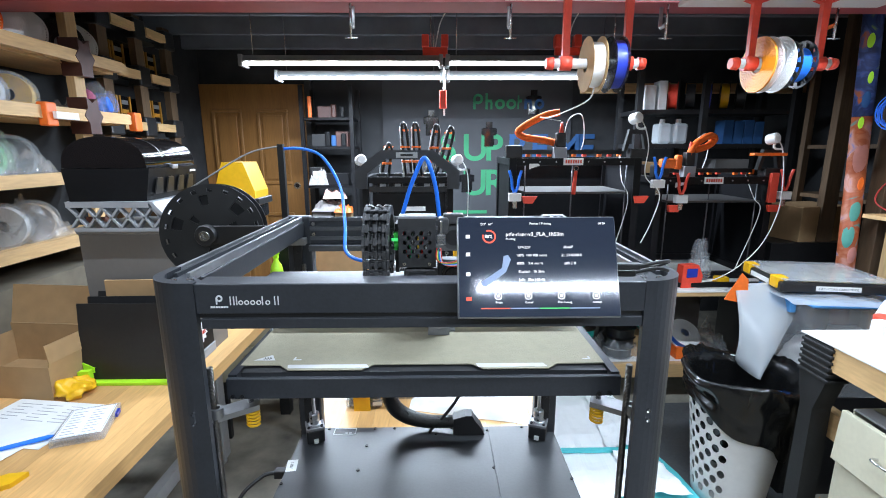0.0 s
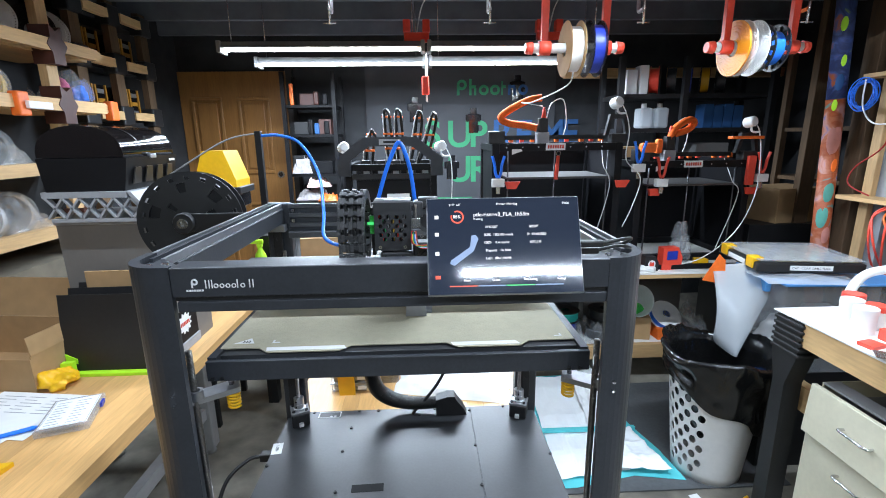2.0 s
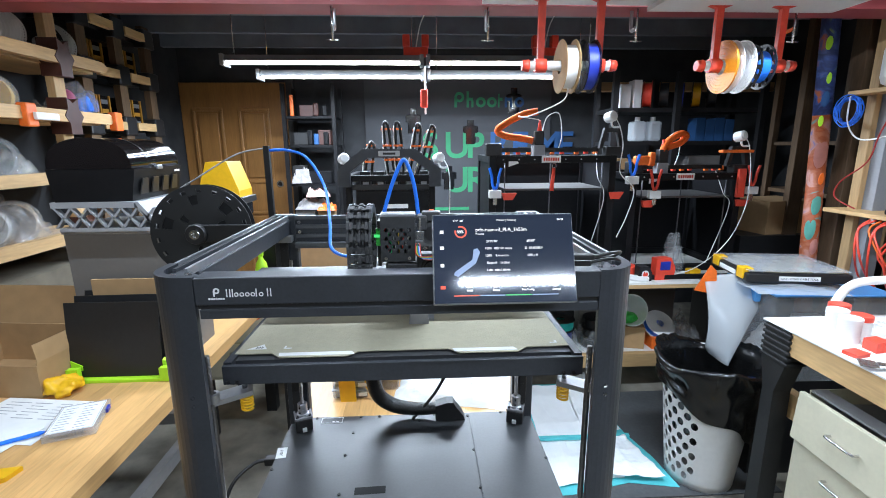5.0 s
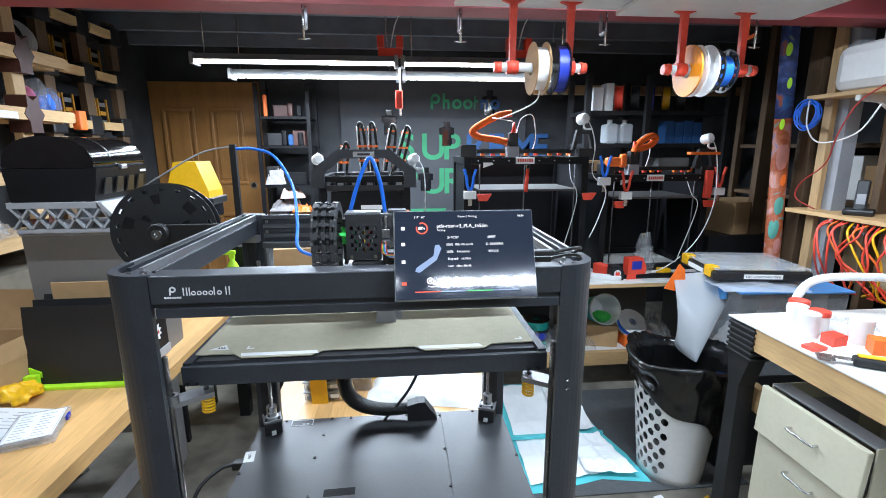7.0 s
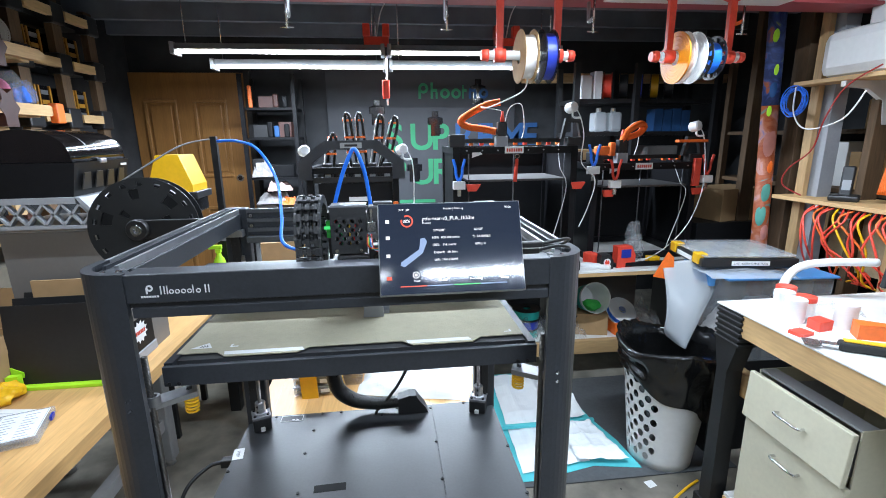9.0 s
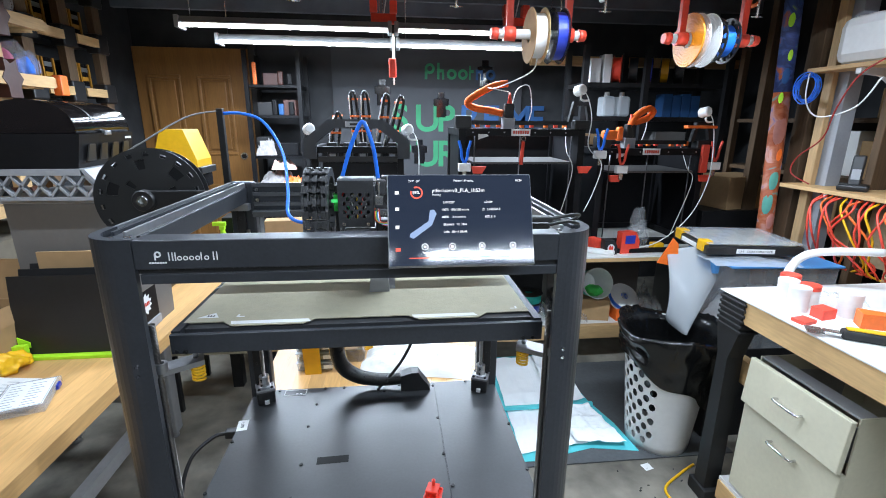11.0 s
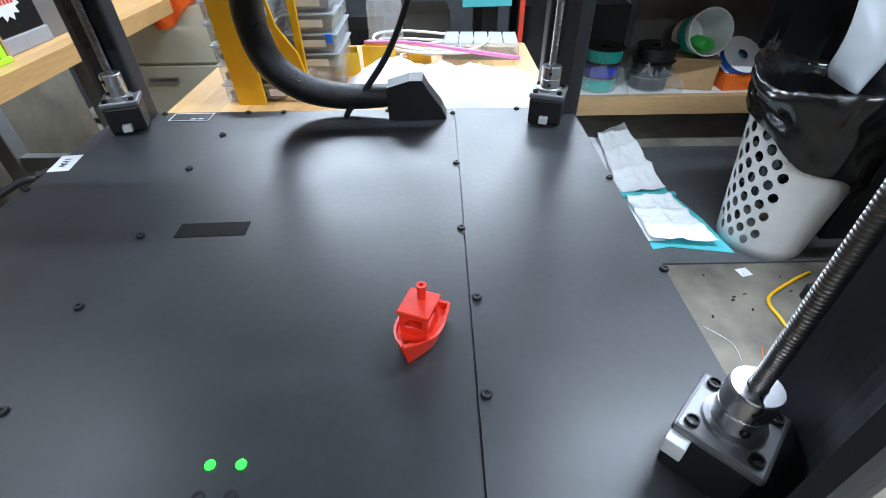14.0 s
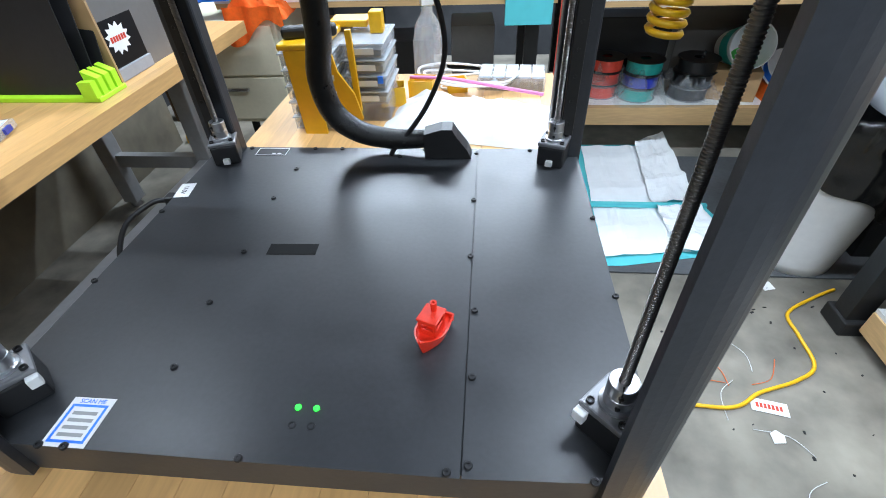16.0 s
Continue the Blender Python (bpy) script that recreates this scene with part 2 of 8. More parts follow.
def prism(bm, pts, h, m=None):
    """A plate with the outline pts in xy, h thick, turned by m."""
    a = [bm.verts.new((x, y, 0)) for x, y in pts]
    b = [bm.verts.new((x, y, h)) for x, y in pts]
    n = len(pts)
    bm.faces.new(a[::-1])
    bm.faces.new(b)
    for i in range(n):
        bm.faces.new((a[i], a[(i + 1) % n], b[(i + 1) % n], b[i]))
    if m is not None:
        bmesh.ops.transform(bm, matrix=m, verts=a + b)
    return bm


def arc(cx, cy, r, a0, a1, n=8):
    return [(cx + r * math.cos(radians(a0 + (a1 - a0) * i / n)), cy + r * math.sin(radians(a0 + (a1 - a0) * i / n))) for i in range(n + 1)]


def thing(name, label, category, at=(0, 0, 0), rz=0, group="", kind="", rx=0, ry=0):
    ob = new(name)
    ob.empty_display_size = 0.05
    ob.matrix_basis = pose(*at, rx, ry, rz)
    return tagged(ob, label, category, group, kind)


def part(name, bm, material, parent=None, label="", here=True):
    """One mesh object. here: its numbers are the parent's own; otherwise the world's."""
    bmesh.ops.recalc_face_normals(bm, faces=bm.faces)
    me = bpy.data.meshes.new(name)
    bm.to_mesh(me)
    bm.free()
    me.materials.append(material)
    ob = new(name, me)
    if parent is not None:
        ob.parent = parent
        if not here:
            ob.matrix_parent_inverse = parent.matrix_basis.inverted()
    return tagged(ob, label)


def single(name, bm, material, label, category, group="", kind=""):
    return tagged(part(name, bm, material), label, category, group, kind)


def words(name, text, size, material, parent, m, label="", align="CENTER", depth=0.0003, weight=0.0):
    c = bpy.data.curves.new(name, "FONT")
    c.offset = weight
    c.body, c.size, c.align_x, c.extrude = text, size, align, depth
    tmp = bpy.data.objects.new(name, c)
    scene.collection.objects.link(tmp)
    me = bpy.data.meshes.new_from_object(tmp.evaluated_get(bpy.context.evaluated_depsgraph_get()))
    bpy.data.objects.remove(tmp)
    me.materials.clear()
    me.materials.append(material)
    me.transform(m)
    ob = new(name, me)
    ob.parent = parent
    return tagged(ob, label)

# ---- setting ----
M["ledge"] = mat("stained_concrete_ledge", (0.15, 0.13, 0.095), 0.85, 0, 0.45, 7, 0.04)

def slab(name, x0, x1, y0, y1, z0, z1, material, label, category):
    return single(name, box(BM(), x0, x1, y0, y1, z0, z1), material, label, category, kind="structure")


XL, XR, YB, YF, ZC = -2.05, 3.0, 4.45, -2.6, 2.46
slab("floor", XL, XR, YF, YB, -0.1, 0.0, M["concrete"], "stained bare concrete basement floor", "floor")
slab("ceiling", XL, XR, YF, YB, ZC + 0.18, ZC + 0.28, M["ceil"], "dark underside of the floor above", "ceiling")
slab("wall_north", XL - 0.15, XR + 0.15, YB, YB + 0.15, 0, ZC + 0.28, M["wallgrey"], "dark grey basement back wall", "wall")
slab("wall_south", XL - 0.15, XR + 0.15, YF - 0.15, YF, 0, ZC + 0.28, M["wallply"], "plain basement wall", "wall")
slab("wall_west", XL - 0.15, XL, YF, YB, 0, ZC + 0.28, M["wallgrey"], "dark grey basement wall behind shelving", "wall")
slab("wall_east", XR, XR + 0.15, YF, YB, 0, ZC + 0.28, M["wallgrey"], "dark basement wall behind open studs", "wall")
for i in range(14):
    y = YF + 0.3 + i * 0.5
    slab("ceiling_joist", XL, XR, y, y + 0.045, ZC - 0.04, ZC + 0.178, M["ceil"], "dark timber joist under the floor above", "ceiling joist")
slab("foundation_ledge", XL, -1.64, -1.0, 2.85, 0, 1.05, M["ledge"], "stained concrete ledge behind the workbench", "ledge")

# steel beam across the room: two flanges and a web
bm = BM()
box(bm, XL, XR, 2.02, 2.17, 2.155, 2.17)
box(bm, XL, XR, 2.09, 2.102, 2.17, 2.40)
box(bm, XL, XR, 2.02, 2.17, 2.40, 2.415)
single("steel_beam", bm, M["beamred"], "red oxide painted steel beam under the joists", "steel beam", kind="structure")

slab("floor_mat", 0.55, 1.75, 1.79, 2.72, 0.002, 0.008, M["mat"], "thin grey rubber floor mat", "floor mat")


# ---- lights ----
def strip_light(x0, x1, y, z, label, watts=19):
    t = thing("strip_light", label, "ceiling light", ((x0 + x1) / 2, y, z + 0.05), group="strip lights")
    part("housing", prism(BM(), [(-0.055, 0.0), (0.055, 0.0), (0.03, 0.035), (-0.03, 0.035)], x1 - x0, Matrix.Translation((x0, y, z + 0.012)) @ Matrix(((0, 0, 1, 0), (1, 0, 0, 0), (0, 1, 0, 0), (0, 0, 0, 1)))), M["enamel"], t, here=False)
    part("diffuser", box(BM(), x0 + 0.01, x1 - 0.01, y - 0.008, y + 0.008, z - 0.004, z + 0.0115, None, 0.004), M["tube"], t, "glowing white lamp tube", here=False)
    for x in (x0, x1):
        part("end_cap", box(BM(), x - 0.012, x + 0.012, y - 0.058, y + 0.058, z - 0.016, z + 0.05, None, 0.004), M["enamel"], t, here=False)
        part("hanging_wire", cyl(BM(), (x * 0.9 + (x0 + x1) * 0.05, y, z + 0.04), (x * 0.9 + (x0 + x1) * 0.05, y, ZC + 0.18), 0.003, seg=6), M["steel"], t, here=False)
    tube_lamp("strip_lamp", x0 + 0.02, x1 - 0.02, y, z - 0.006, watts, 0.022)
    return t


for y, z, xa, xb, xc in ((3.05, 2.10, -1.10, 0.115, 0.95), (3.32, 2.055, -0.98, 0.125, 0.98)):
    strip_light(xa, xb - 0.02, y, z, "white slim strip light hanging on wires, switched on")
    strip_light(xb + 0.02, xc + 0.25, y, z, "white slim strip light hanging on wires, switched on")
for x in (-1.1, 0.25):
    strip_light(x, x + 1.2, -1.12, 2.30, "white slim strip light near the ceiling, switched on", 5 if x < 0 else 18)
    strip_light(x, x + 1.2, -0.2, 2.30, "white slim strip light near the ceiling, switched on", 2 if x < 0 else 5)
    strip_light(x - 0.3 if x < 0 else x + 0.15, x + 1.05 if x < 0 else x + 1.5, 1.28, 2.40, "white slim strip light between the joists, switched on", 9 if x < 0 else 22)

# ---- large printer in the foreground ----
BX0, BX1, BY0, BY1 = -0.288, 0.368, 0.575, 1.155   # outline of its body
BZ, TZ, TOP = 0.875, 0.815, 1.440                  # base panel, table, frame top
PR = thing("large_format_printer", "dark grey open-frame printer with lit touchscreen on a wooden table", "3d printer", (0.04, 0.865, TZ))


def P(name, bm, material, label="", parent=None):
    return part(name, bm, material, parent or PR, label, here=parent is not None)


R5 = 0.05
outline = arc(BX0 + R5, BY0 + 0.004 + R5, R5 - 0.004, 180, 270) + arc(BX1 - R5, BY0 + 0.004 + R5, R5 - 0.004, 270, 360) + [(BX1 - 0.004, BY1), (BX0 + 0.004, BY1)]
base = P("base", prism(BM(), outline, BZ - 0.003 - TZ - 0.012, Matrix.Translation((0, 0, TZ + 0.012))), M["anod_base"], "dark grey powder-coated base box")
SEAM = 0.195
for pts in (arc(BX0 + R5, BY0 + 0.004 + R5, R5 - 0.004, 180, 270) + [(SEAM - 0.0008, BY0 + 0.004), (SEAM - 0.0008, BY1 - 0.002), (BX0 + 0.004, BY1 - 0.002)],
            [(SEAM + 0.0008, BY0 + 0.004)] + arc(BX1 - R5, BY0 + 0.004 + R5, R5 - 0.004, 270, 360) + [(BX1 - 0.004, BY1 - 0.002), (SEAM + 0.0008, BY1 - 0.002)]):
    P("top_panel", prism(BM(), pts, 0.0025, Matrix.Translation((0, 0, BZ - 0.0025))), M["anod_base"], "dark grey cover panel")


def cap_screw(x, y, z=BZ):
    bm = BM()
    lathe(bm, [(0.0006, 0.0018), (0.0017, 0.0018), (0.0017, 0.0028), (0.0034, 0.0028), (0.0039, 0.002), (0.0039, 0.0)], (x, y, z), seg=12)
    P("screw", bm, M["black"])


for y in (0.590, 0.678, 0.767, 0.861, 0.990, 1.135):
    cap_screw(SEAM + 0.006 * (1 if y < 0.8 else -0.4), y)
for x, y in ((-0.109, 0.672), (-0.115, 0.764), (-0.112, 0.857), (-0.119, 0.986), (-0.112, 1.075), (0.363, 0.797), (0.361, 0.950), (-0.283, 0.793), (-0.280, 0.945),
             (-0.19, 0.583), (-0.165, 0.583), (0.0, 0.583), (0.183, 0.583), (0.305, 0.583), (-0.10, 1.147), (-0.05, 1.147), (0.10, 1.147), (-0.22, 1.147), (0.285, 1.147), (0.06, 1.12)):
    cap_screw(x, y)
for x in (0.037, 0.055):
    P("indicator_led", lathe(BM(), [(0.0002, 0.0026), (0.0022, 0.0022), (0.0031, 0.001), (0.0031, 0)], (x, 0.635, BZ), seg=14), M["led"], "lit green indicator")
    P("led_socket", lathe(BM(), [(0.0024, 0.0004), (0.0024, 0.001), (0.0038, 0.001), (0.0038, 0)], (x, 0.617, BZ), seg=14), M["black"])
P("tape_patch", prism(BM(), [(-0.0335, -0.011), (0.0335, -0.011), (0.0335, 0.011), (-0.0335, 0.011)], 0.0004, pose(-0.047, 0.866, BZ, 0, 0, 2)), M["tape"], "strip of black tape")


def sticker(x, y, w, d, rz, name="sticker", label="white printed sticker"):
    return P(name, prism(BM(), [(-w / 2, -d / 2), (w / 2, -d / 2), (w / 2, d / 2), (-w / 2, d / 2)], 0.0004, pose(x, y, BZ, 0, 0, rz)), M["paper"], label)


# front square sticker: blue frame and grey blocks on white
st = sticker(-0.168, 0.6075, 0.044, 0.050, 0)
for a in ((-0.1865, -0.1495, 0.6225, 0.6250), (-0.1865, -0.1495, 0.5865, 0.5890), (-0.1865, -0.1840, 0.5890, 0.6225), (-0.1520, -0.1495, 0.5890, 0.6225)):
    part("sticker_frame", box(BM(), *a, BZ + 0.0004, BZ + 0.0007), M["blue"], st)
words("sticker_words", "SCAN ME", 0.0065, M["blue"], st, pose(-0.168, 0.6264, BZ + 0.0005))
for i in range(4):
    part("sticker_bar", box(BM(), -0.1805, -0.1555, 0.5925 + i * 0.0072, 0.5960 + i * 0.0072, BZ + 0.0004, BZ + 0.0007), M["greymetal"], st)
st = sticker(-0.275, 1.005, 0.024, 0.040, 8, label="small white voltage sticker")
words("sticker_words", "110V", 0.011, M["black"], st, pose(-0.279, 1.005, BZ + 0.0005, 0, 0, -82))
st = P("rating_plate", box(BM(), -0.205, -0.148, 1.122, 1.148, BZ, BZ + 0.0006), M["black"], "black rating plate with a white border")
bm = BM()
for a in ((-0.205, -0.148, 1.1465, 1.148), (-0.205, -0.148, 1.122, 1.1235), (-0.205, -0.2035, 1.1235, 1.1465), (-0.1495, -0.148, 1.1235, 1.1465), (-0.175, -0.168, 1.127, 1.130), (-0.165, -0.158, 1.127, 1.130)):
    box(bm, *a, BZ + 0.0006, BZ + 0.0009)
part("plate_print", bm, M["print"], st)


# posts: rounded outside corner, extruded upwards
def front_post(xin, xout, s):
    """A shell round the corner: front face, rounded edge and side wall, open towards the inside."""
    r, t, dy = 0.052, 0.012, 0.080
    outer = [(xin, BY0)] + [(xout - s * r + s * r * math.sin(radians(a)), BY0 + r - r * math.cos(radians(a))) for a in range(0, 91, 9)] + [(xout, BY0 + dy)]
    q = r - t
    inner = [(xout - s * t, BY0 + dy)] + [(xout - s * r + s * q * math.sin(radians(a)), BY0 + r - q * math.cos(radians(a))) for a in range(90, -1, -9)] + [(xin + s * 0.006, BY0 + t), (xin, BY0 + t * 0.7)]
    P("front_post", prism(BM(), outer + inner, TOP - TZ - 0.012, Matrix.Translation((0, 0, TZ + 0.012))), M["anod"], "dark grey curved corner post")


front_post(-0.220, BX0, -1)
front_post(0.310, BX1, 1)
for x in (-0.238, 0.327):
    for z in (1.259, 1.272):
        P("screw", lathe(BM(), [(0.0012, 0.0006), (0.0026, 0.0006), (0.0026, -0.002)], (x, BY0, z), "Y", 10, None), M["steel"])
for x0, x1 in ((BX0, -0.232), (0.312, BX1)):
    P("rear_post", box(BM(), x0, x1, BY1 - 0.028, BY1, TZ + 0.012, TOP, None, 0.004), M["anod"], "dark grey extruded rear post")
    xm = -0.262 if x0 < 0 else 0.338
    bm = box(BM(), xm - 0.010, xm + 0.010, BY1 - 0.040, BY1 - 0.0285, BZ + 0.045, TOP - 0.06, None, 0.002)
    P("linear_rail", bm, M["black"], "black linear rail with bolt holes")
    for k in range(12):
        P("rail_bolt", lathe(BM(), [(0.001, 0.0), (0.0028, 0.0), (0.0032, -0.001)], (xm, BY1 - 0.0405, BZ + 0.065 + k * 0.038), "Y", 8), M["black"])

# top frame
beam = P("front_beam", box(BM(), -0.220, 0.313, BY0 + 0.001, BY0 + 0.035, 1.402, TOP - 0.001, None, 0.0015), M["anod"], "dark grey front beam with white lettering")
P("beam_groove", box(BM(), -0.219, 0.312, BY0 + 0.006, BY0 + 0.03, 1.396, 1.402), M["black"])
P("beam_lip", box(BM(), -0.216, 0.310, BY0 + 0.002, BY0 + 0.032, 1.383, 1.396, None, 0.001), M["anod"])
for x0, x1, s in ((BX0, BX0 + 0.042, 1), (BX1 - 0.042, BX1, -1)):
    P("side_rail", box(BM(), x0, x1, BY0 + 0.075, BY1 - 0.028, TOP - 0.046, TOP - 0.012, None, 0.002), M["anod"])
    for k in range(3):
        xx = x0 + 0.003 + k * 0.0155
        P("rail_rib", box(BM(), xx, xx + 0.005, BY0 + 0.05, BY1 - 0.028, TOP - 0.012, TOP - 0.001), M["alu"] if k != 1 else M["anod"])
P("rear_beam", box(BM(), -0.232, 0.312, BY1 - 0.030, BY1 - 0.002, 1.375, TOP - 0.004, None, 0.002), M["anod"])
for z in (1.385, 1.408, 1.430):
    P("beam_rib", box(BM(), -0.232, 0.312, BY1 - 0.035, BY1 - 0.030, z, z + 0.009), M["rib"])
P("beam_ledge", box(BM(), -0.232, 0.312, BY1 - 0.052, BY1 - 0.0305, 1.362, 1.376, None, 0.001), M["rib"])
for x in (-0.222, 0.302):
    for z in (1.400, 1.424):
        P("frame_bolt", lathe(BM(), [(0.001, -0.003), (0.0042, -0.003), (0.0048, 0.0)], (x, BY1 - 0.0355, z), "Y", 10), M["steel"])
for x, s in ((BX0 + 0.03, 1), (BX1 - 0.03, -1)):
    P("corner_plate", prism(BM(), [(0, 0), (0.045 * s, 0), (0.045 * s, 0.012), (0.012 * s, 0.045), (0, 0.045)], 0.004, Matrix.Translation((x - 0.012 * s, BY0 + 0.02, TOP - 0.010))), M["anod"])
    P("corner_plate", box(BM(), x - 0.02, x + 0.02, BY1 - 0.06, BY1 - 0.036, TOP - 0.062, TOP - 0.047), M["alu"])
    for dx, dy in ((0.0, 0.028), (0.018 * s, 0.032)):
        P("frame_bolt", lathe(BM(), [(0.001, 0.003), (0.0042, 0.003), (0.0048, 0.0)], (x + dx, BY0 + dy, TOP - 0.006), seg=10), M["steel"])
# plain marks of the lettering: upright bars and rings
for kind, x in (("bar", -0.1785), ("bar", -0.1745), ("bar", -0.1712), ("ring", -0.1665), ("ring", -0.1595), ("ring", -0.1525), ("ring", -0.1455), ("bar", -0.1412), ("ring", -0.1350), ("bar", -0.1268), ("bar", -0.1228)):
    if kind == "ring":
        bm = lathe(BM(), [(0.0017, 0), (0.0017, 0.0006), (0.0029, 0.0006), (0.0029, 0), (0.0017, 0)], (x, BY0 - 0.0003, 1.4165), "Y", 16)
    else:
        bm = box(BM(), x - 0.0006, x + 0.0006, BY0 - 0.0003, BY0 + 0.0006, 1.4135, 1.4240)
    part("name_mark", bm, M["print"], beam)
# plain emblem and bar beside the lettering
bm = BM()
lathe(bm, [(0.0020, 0), (0.0020, 0.0006), (0.0040, 0.0006), (0.0040, 0)], (-0.1915, BY0 + 0.0003, 1.4215), "Y", 16)
box(bm, -0.1955, -0.1938, BY0 - 0.0003, BY0 + 0.0005, 1.4145, 1.4215)
part("emblem", bm, M["print"], beam)
bm = BM()
for i in range(7):
    box(bm, -0.2020 + i * 0.0030, -0.1998 + i * 0.0030, BY0 - 0.0003, BY0 + 0.0006, 1.4100, 1.4122)
part("emblem_bars", bm, M["print"], beam)
for ob in beam.children:
    ob.matrix_parent_inverse = Matrix()


# z motors with couplings and lead screws
def z_drive(x, y, rz, top, plug, side):
    bm = box(BM(), -0.0215, 0.0215, -0.0215, 0.0215, 0.0, 0.034, pose(x, y, BZ, 0, 0, rz), 0.003)
    mo = P("z_motor", bm, M["black"], "black stepper motor")
    fl = box(BM(), -0.0225, 0.0225, -0.0225, 0.0225, 0.034, 0.041, pose(x, y, BZ, 0, 0, rz), 0.002)
    part("flange", fl, M["flange"], mo)
    for a, b in ((-1, -1), (-1, 1), (1, -1), (1, 1)):
        bm = lathe(BM(), [(0.0012, 0.0012), (0.0028, 0.0012), (0.0028, 0.003), (0.0036, 0.003), (0.0036, 0)], (a * 0.0155, b * 0.0155, 0.041), seg=10, m=pose(x, y, BZ, 0, 0, rz))
        part("flange_bolt", bm, M["black"], mo)
    part("connector", box(BM(), -0.030, -0.0215, -0.0055 + 0.0165 * side, 0.0055 + 0.0165 * side, *((0.024, 0.036) if side else (0.004, 0.013)), pose(x, y, BZ, 0, 0, plug), 0.001), M["white"], mo, "white plug")
    co = P("coupling", lathe(BM(), [(0.006, 0.041), (0.0155, 0.041), (0.0155, 0.044), (0.0125, 0.045), (0.0125, 0.056), (0.0118, 0.0565), (0.0118, 0.0575), (0.0125, 0.058), (0.0125, 0.071), (0.0118, 0.072), (0.005, 0.072)], (x, y, BZ), seg=24), M["coupler"], "bright metal shaft coupling")
    for z in (0.050, 0.065):
        part("grub_screw", cyl(BM(), (x - 0.004, y - 0.0135, BZ + z), (x - 0.004, y - 0.011, BZ + z), 0.0022, seg=8), M["black"], co)
    part("clamp_slot", box(BM(), -0.0006, 0.0006, -0.0129, -0.006, 0.0585, 0.0722, pose(x, y, BZ, 0, 0, -18)), M["black"], co)
    # threaded rod: stacked ridges
    prof, z = [(0.0004, BZ + 0.07)], BZ + 0.07
    while z < top:
        prof += [(0.0046, z), (0.0046, z + 0.0007), (0.0040, z + 0.0012), (0.0040, z + 0.0016)]
        z += 0.0021
    prof.append((0.0004, z))
    P("lead_screw", lathe(BM(), prof, (x, y, 0), seg=12), M["screw_steel"], "bright threaded lead screw")


z_drive(-0.243, 0.634, -41, 1.305, 139, -1)
z_drive(0.3242, 0.633, 45, 1.305, 45, 1)
z_drive(-0.246, 1.108, 20, 1.33, 110, 0)
z_drive(0.320, 1.112, -20, 1.33, 70, 0)

# bed carriage, sheet and brackets
bed = P("bed_frame", box(box(box(box(BM(), -0.227, 0.319, 0.642, 0.650, 1.254, 1.2838, None, 0.001), -0.227, -0.215, 0.650, 1.04, 1.262, 1.2865), 0.307, 0.319, 0.650, 1.04, 1.262, 1.2865), -0.215, 0.307, 1.035, 1.04, 1.262, 1.283), M["anod"], "dark grey bed frame")
P("bed_plate", box(BM(), -0.214, 0.306, 0.662, 1.034, 1.272, 1.2835), M["anod_base"], "heated bed under the sheet")
for x in (-0.219, -0.206, 0.289, 0.304):
    P("screw", lathe(BM(), [(0.001, 0.0), (0.003, 0.0), (0.0034, -0.002)], (x, 0.6415, 1.2585), "Y", 10), M["black"])
x0, x1, yf, yb = -0.221, 0.307, 0.678, 1.030
pts = [(x0, yb), (x0, yf), (-0.164, yf), (-0.148, yf - 0.016), (-0.045, yf - 0.016), (-0.029, yf), (0.113, yf), (0.129, yf - 0.016), (0.222, yf - 0.016), (0.238, yf), (x1, yf), (x1, yb)]
sheet = P("print_sheet", prism(BM(), pts, 0.0015, Matrix.Translation((0, 0, 1.2855))), M["pei"], "tan textured steel print sheet with white marks")
SZ = 1.287
for a, b in ((-0.150, -0.034), (0.122, 0.222)):
    part("edge_print", prism(BM(), [(a, yf - 0.011), (b, yf - 0.011), (b - 0.005, yf), (a - 0.003, yf)], 0.0003, Matrix.Translation((0, 0, SZ))), M["print"], sheet)
part("warning_triangle", prism(BM(), [(-0.208, 0.693), (-0.176, 0.693), (-0.186, 0.712)], 0.0002, Matrix.Translation((0, 0, SZ))), M["print"], sheet)
for a, b, c, up in ((-0.150, -0.138, 0.693, -0.150), (0.279, 0.291, 0.689, 0.288), (0.28, 0.29, 1.018, None), (-0.15, -0.14, 1.018, None)):
    bm = box(BM(), a, b, c, c + 0.003, SZ, SZ + 0.0003)
    if up is not None:
        box(bm, up, up + 0.003, c + 0.003, c + 0.010, SZ, SZ + 0.0003)
    part("corner_mark", bm, M["print"], sheet)
bm = BM()
for i in range(8):
    box(bm, -0.206 + i * 0.0075, -0.2005 + i * 0.0075, 0.955 + i * 0.002, 0.967 + i * 0.002, SZ, SZ + 0.0003, pose(0, 0, 0))
part("sheet_bars", bm, M["print"], sheet)
bm = BM()
for dx in (-0.194, -0.190, -0.186):
    tube(bm, [(dx, 0.696, SZ + 0.0002), (dx + 0.002, 0.699, SZ + 0.0003), (dx, 0.702, SZ + 0.0002)], 0.0007, 5, 4)
part("warning_print", bm, M["black"], sheet)
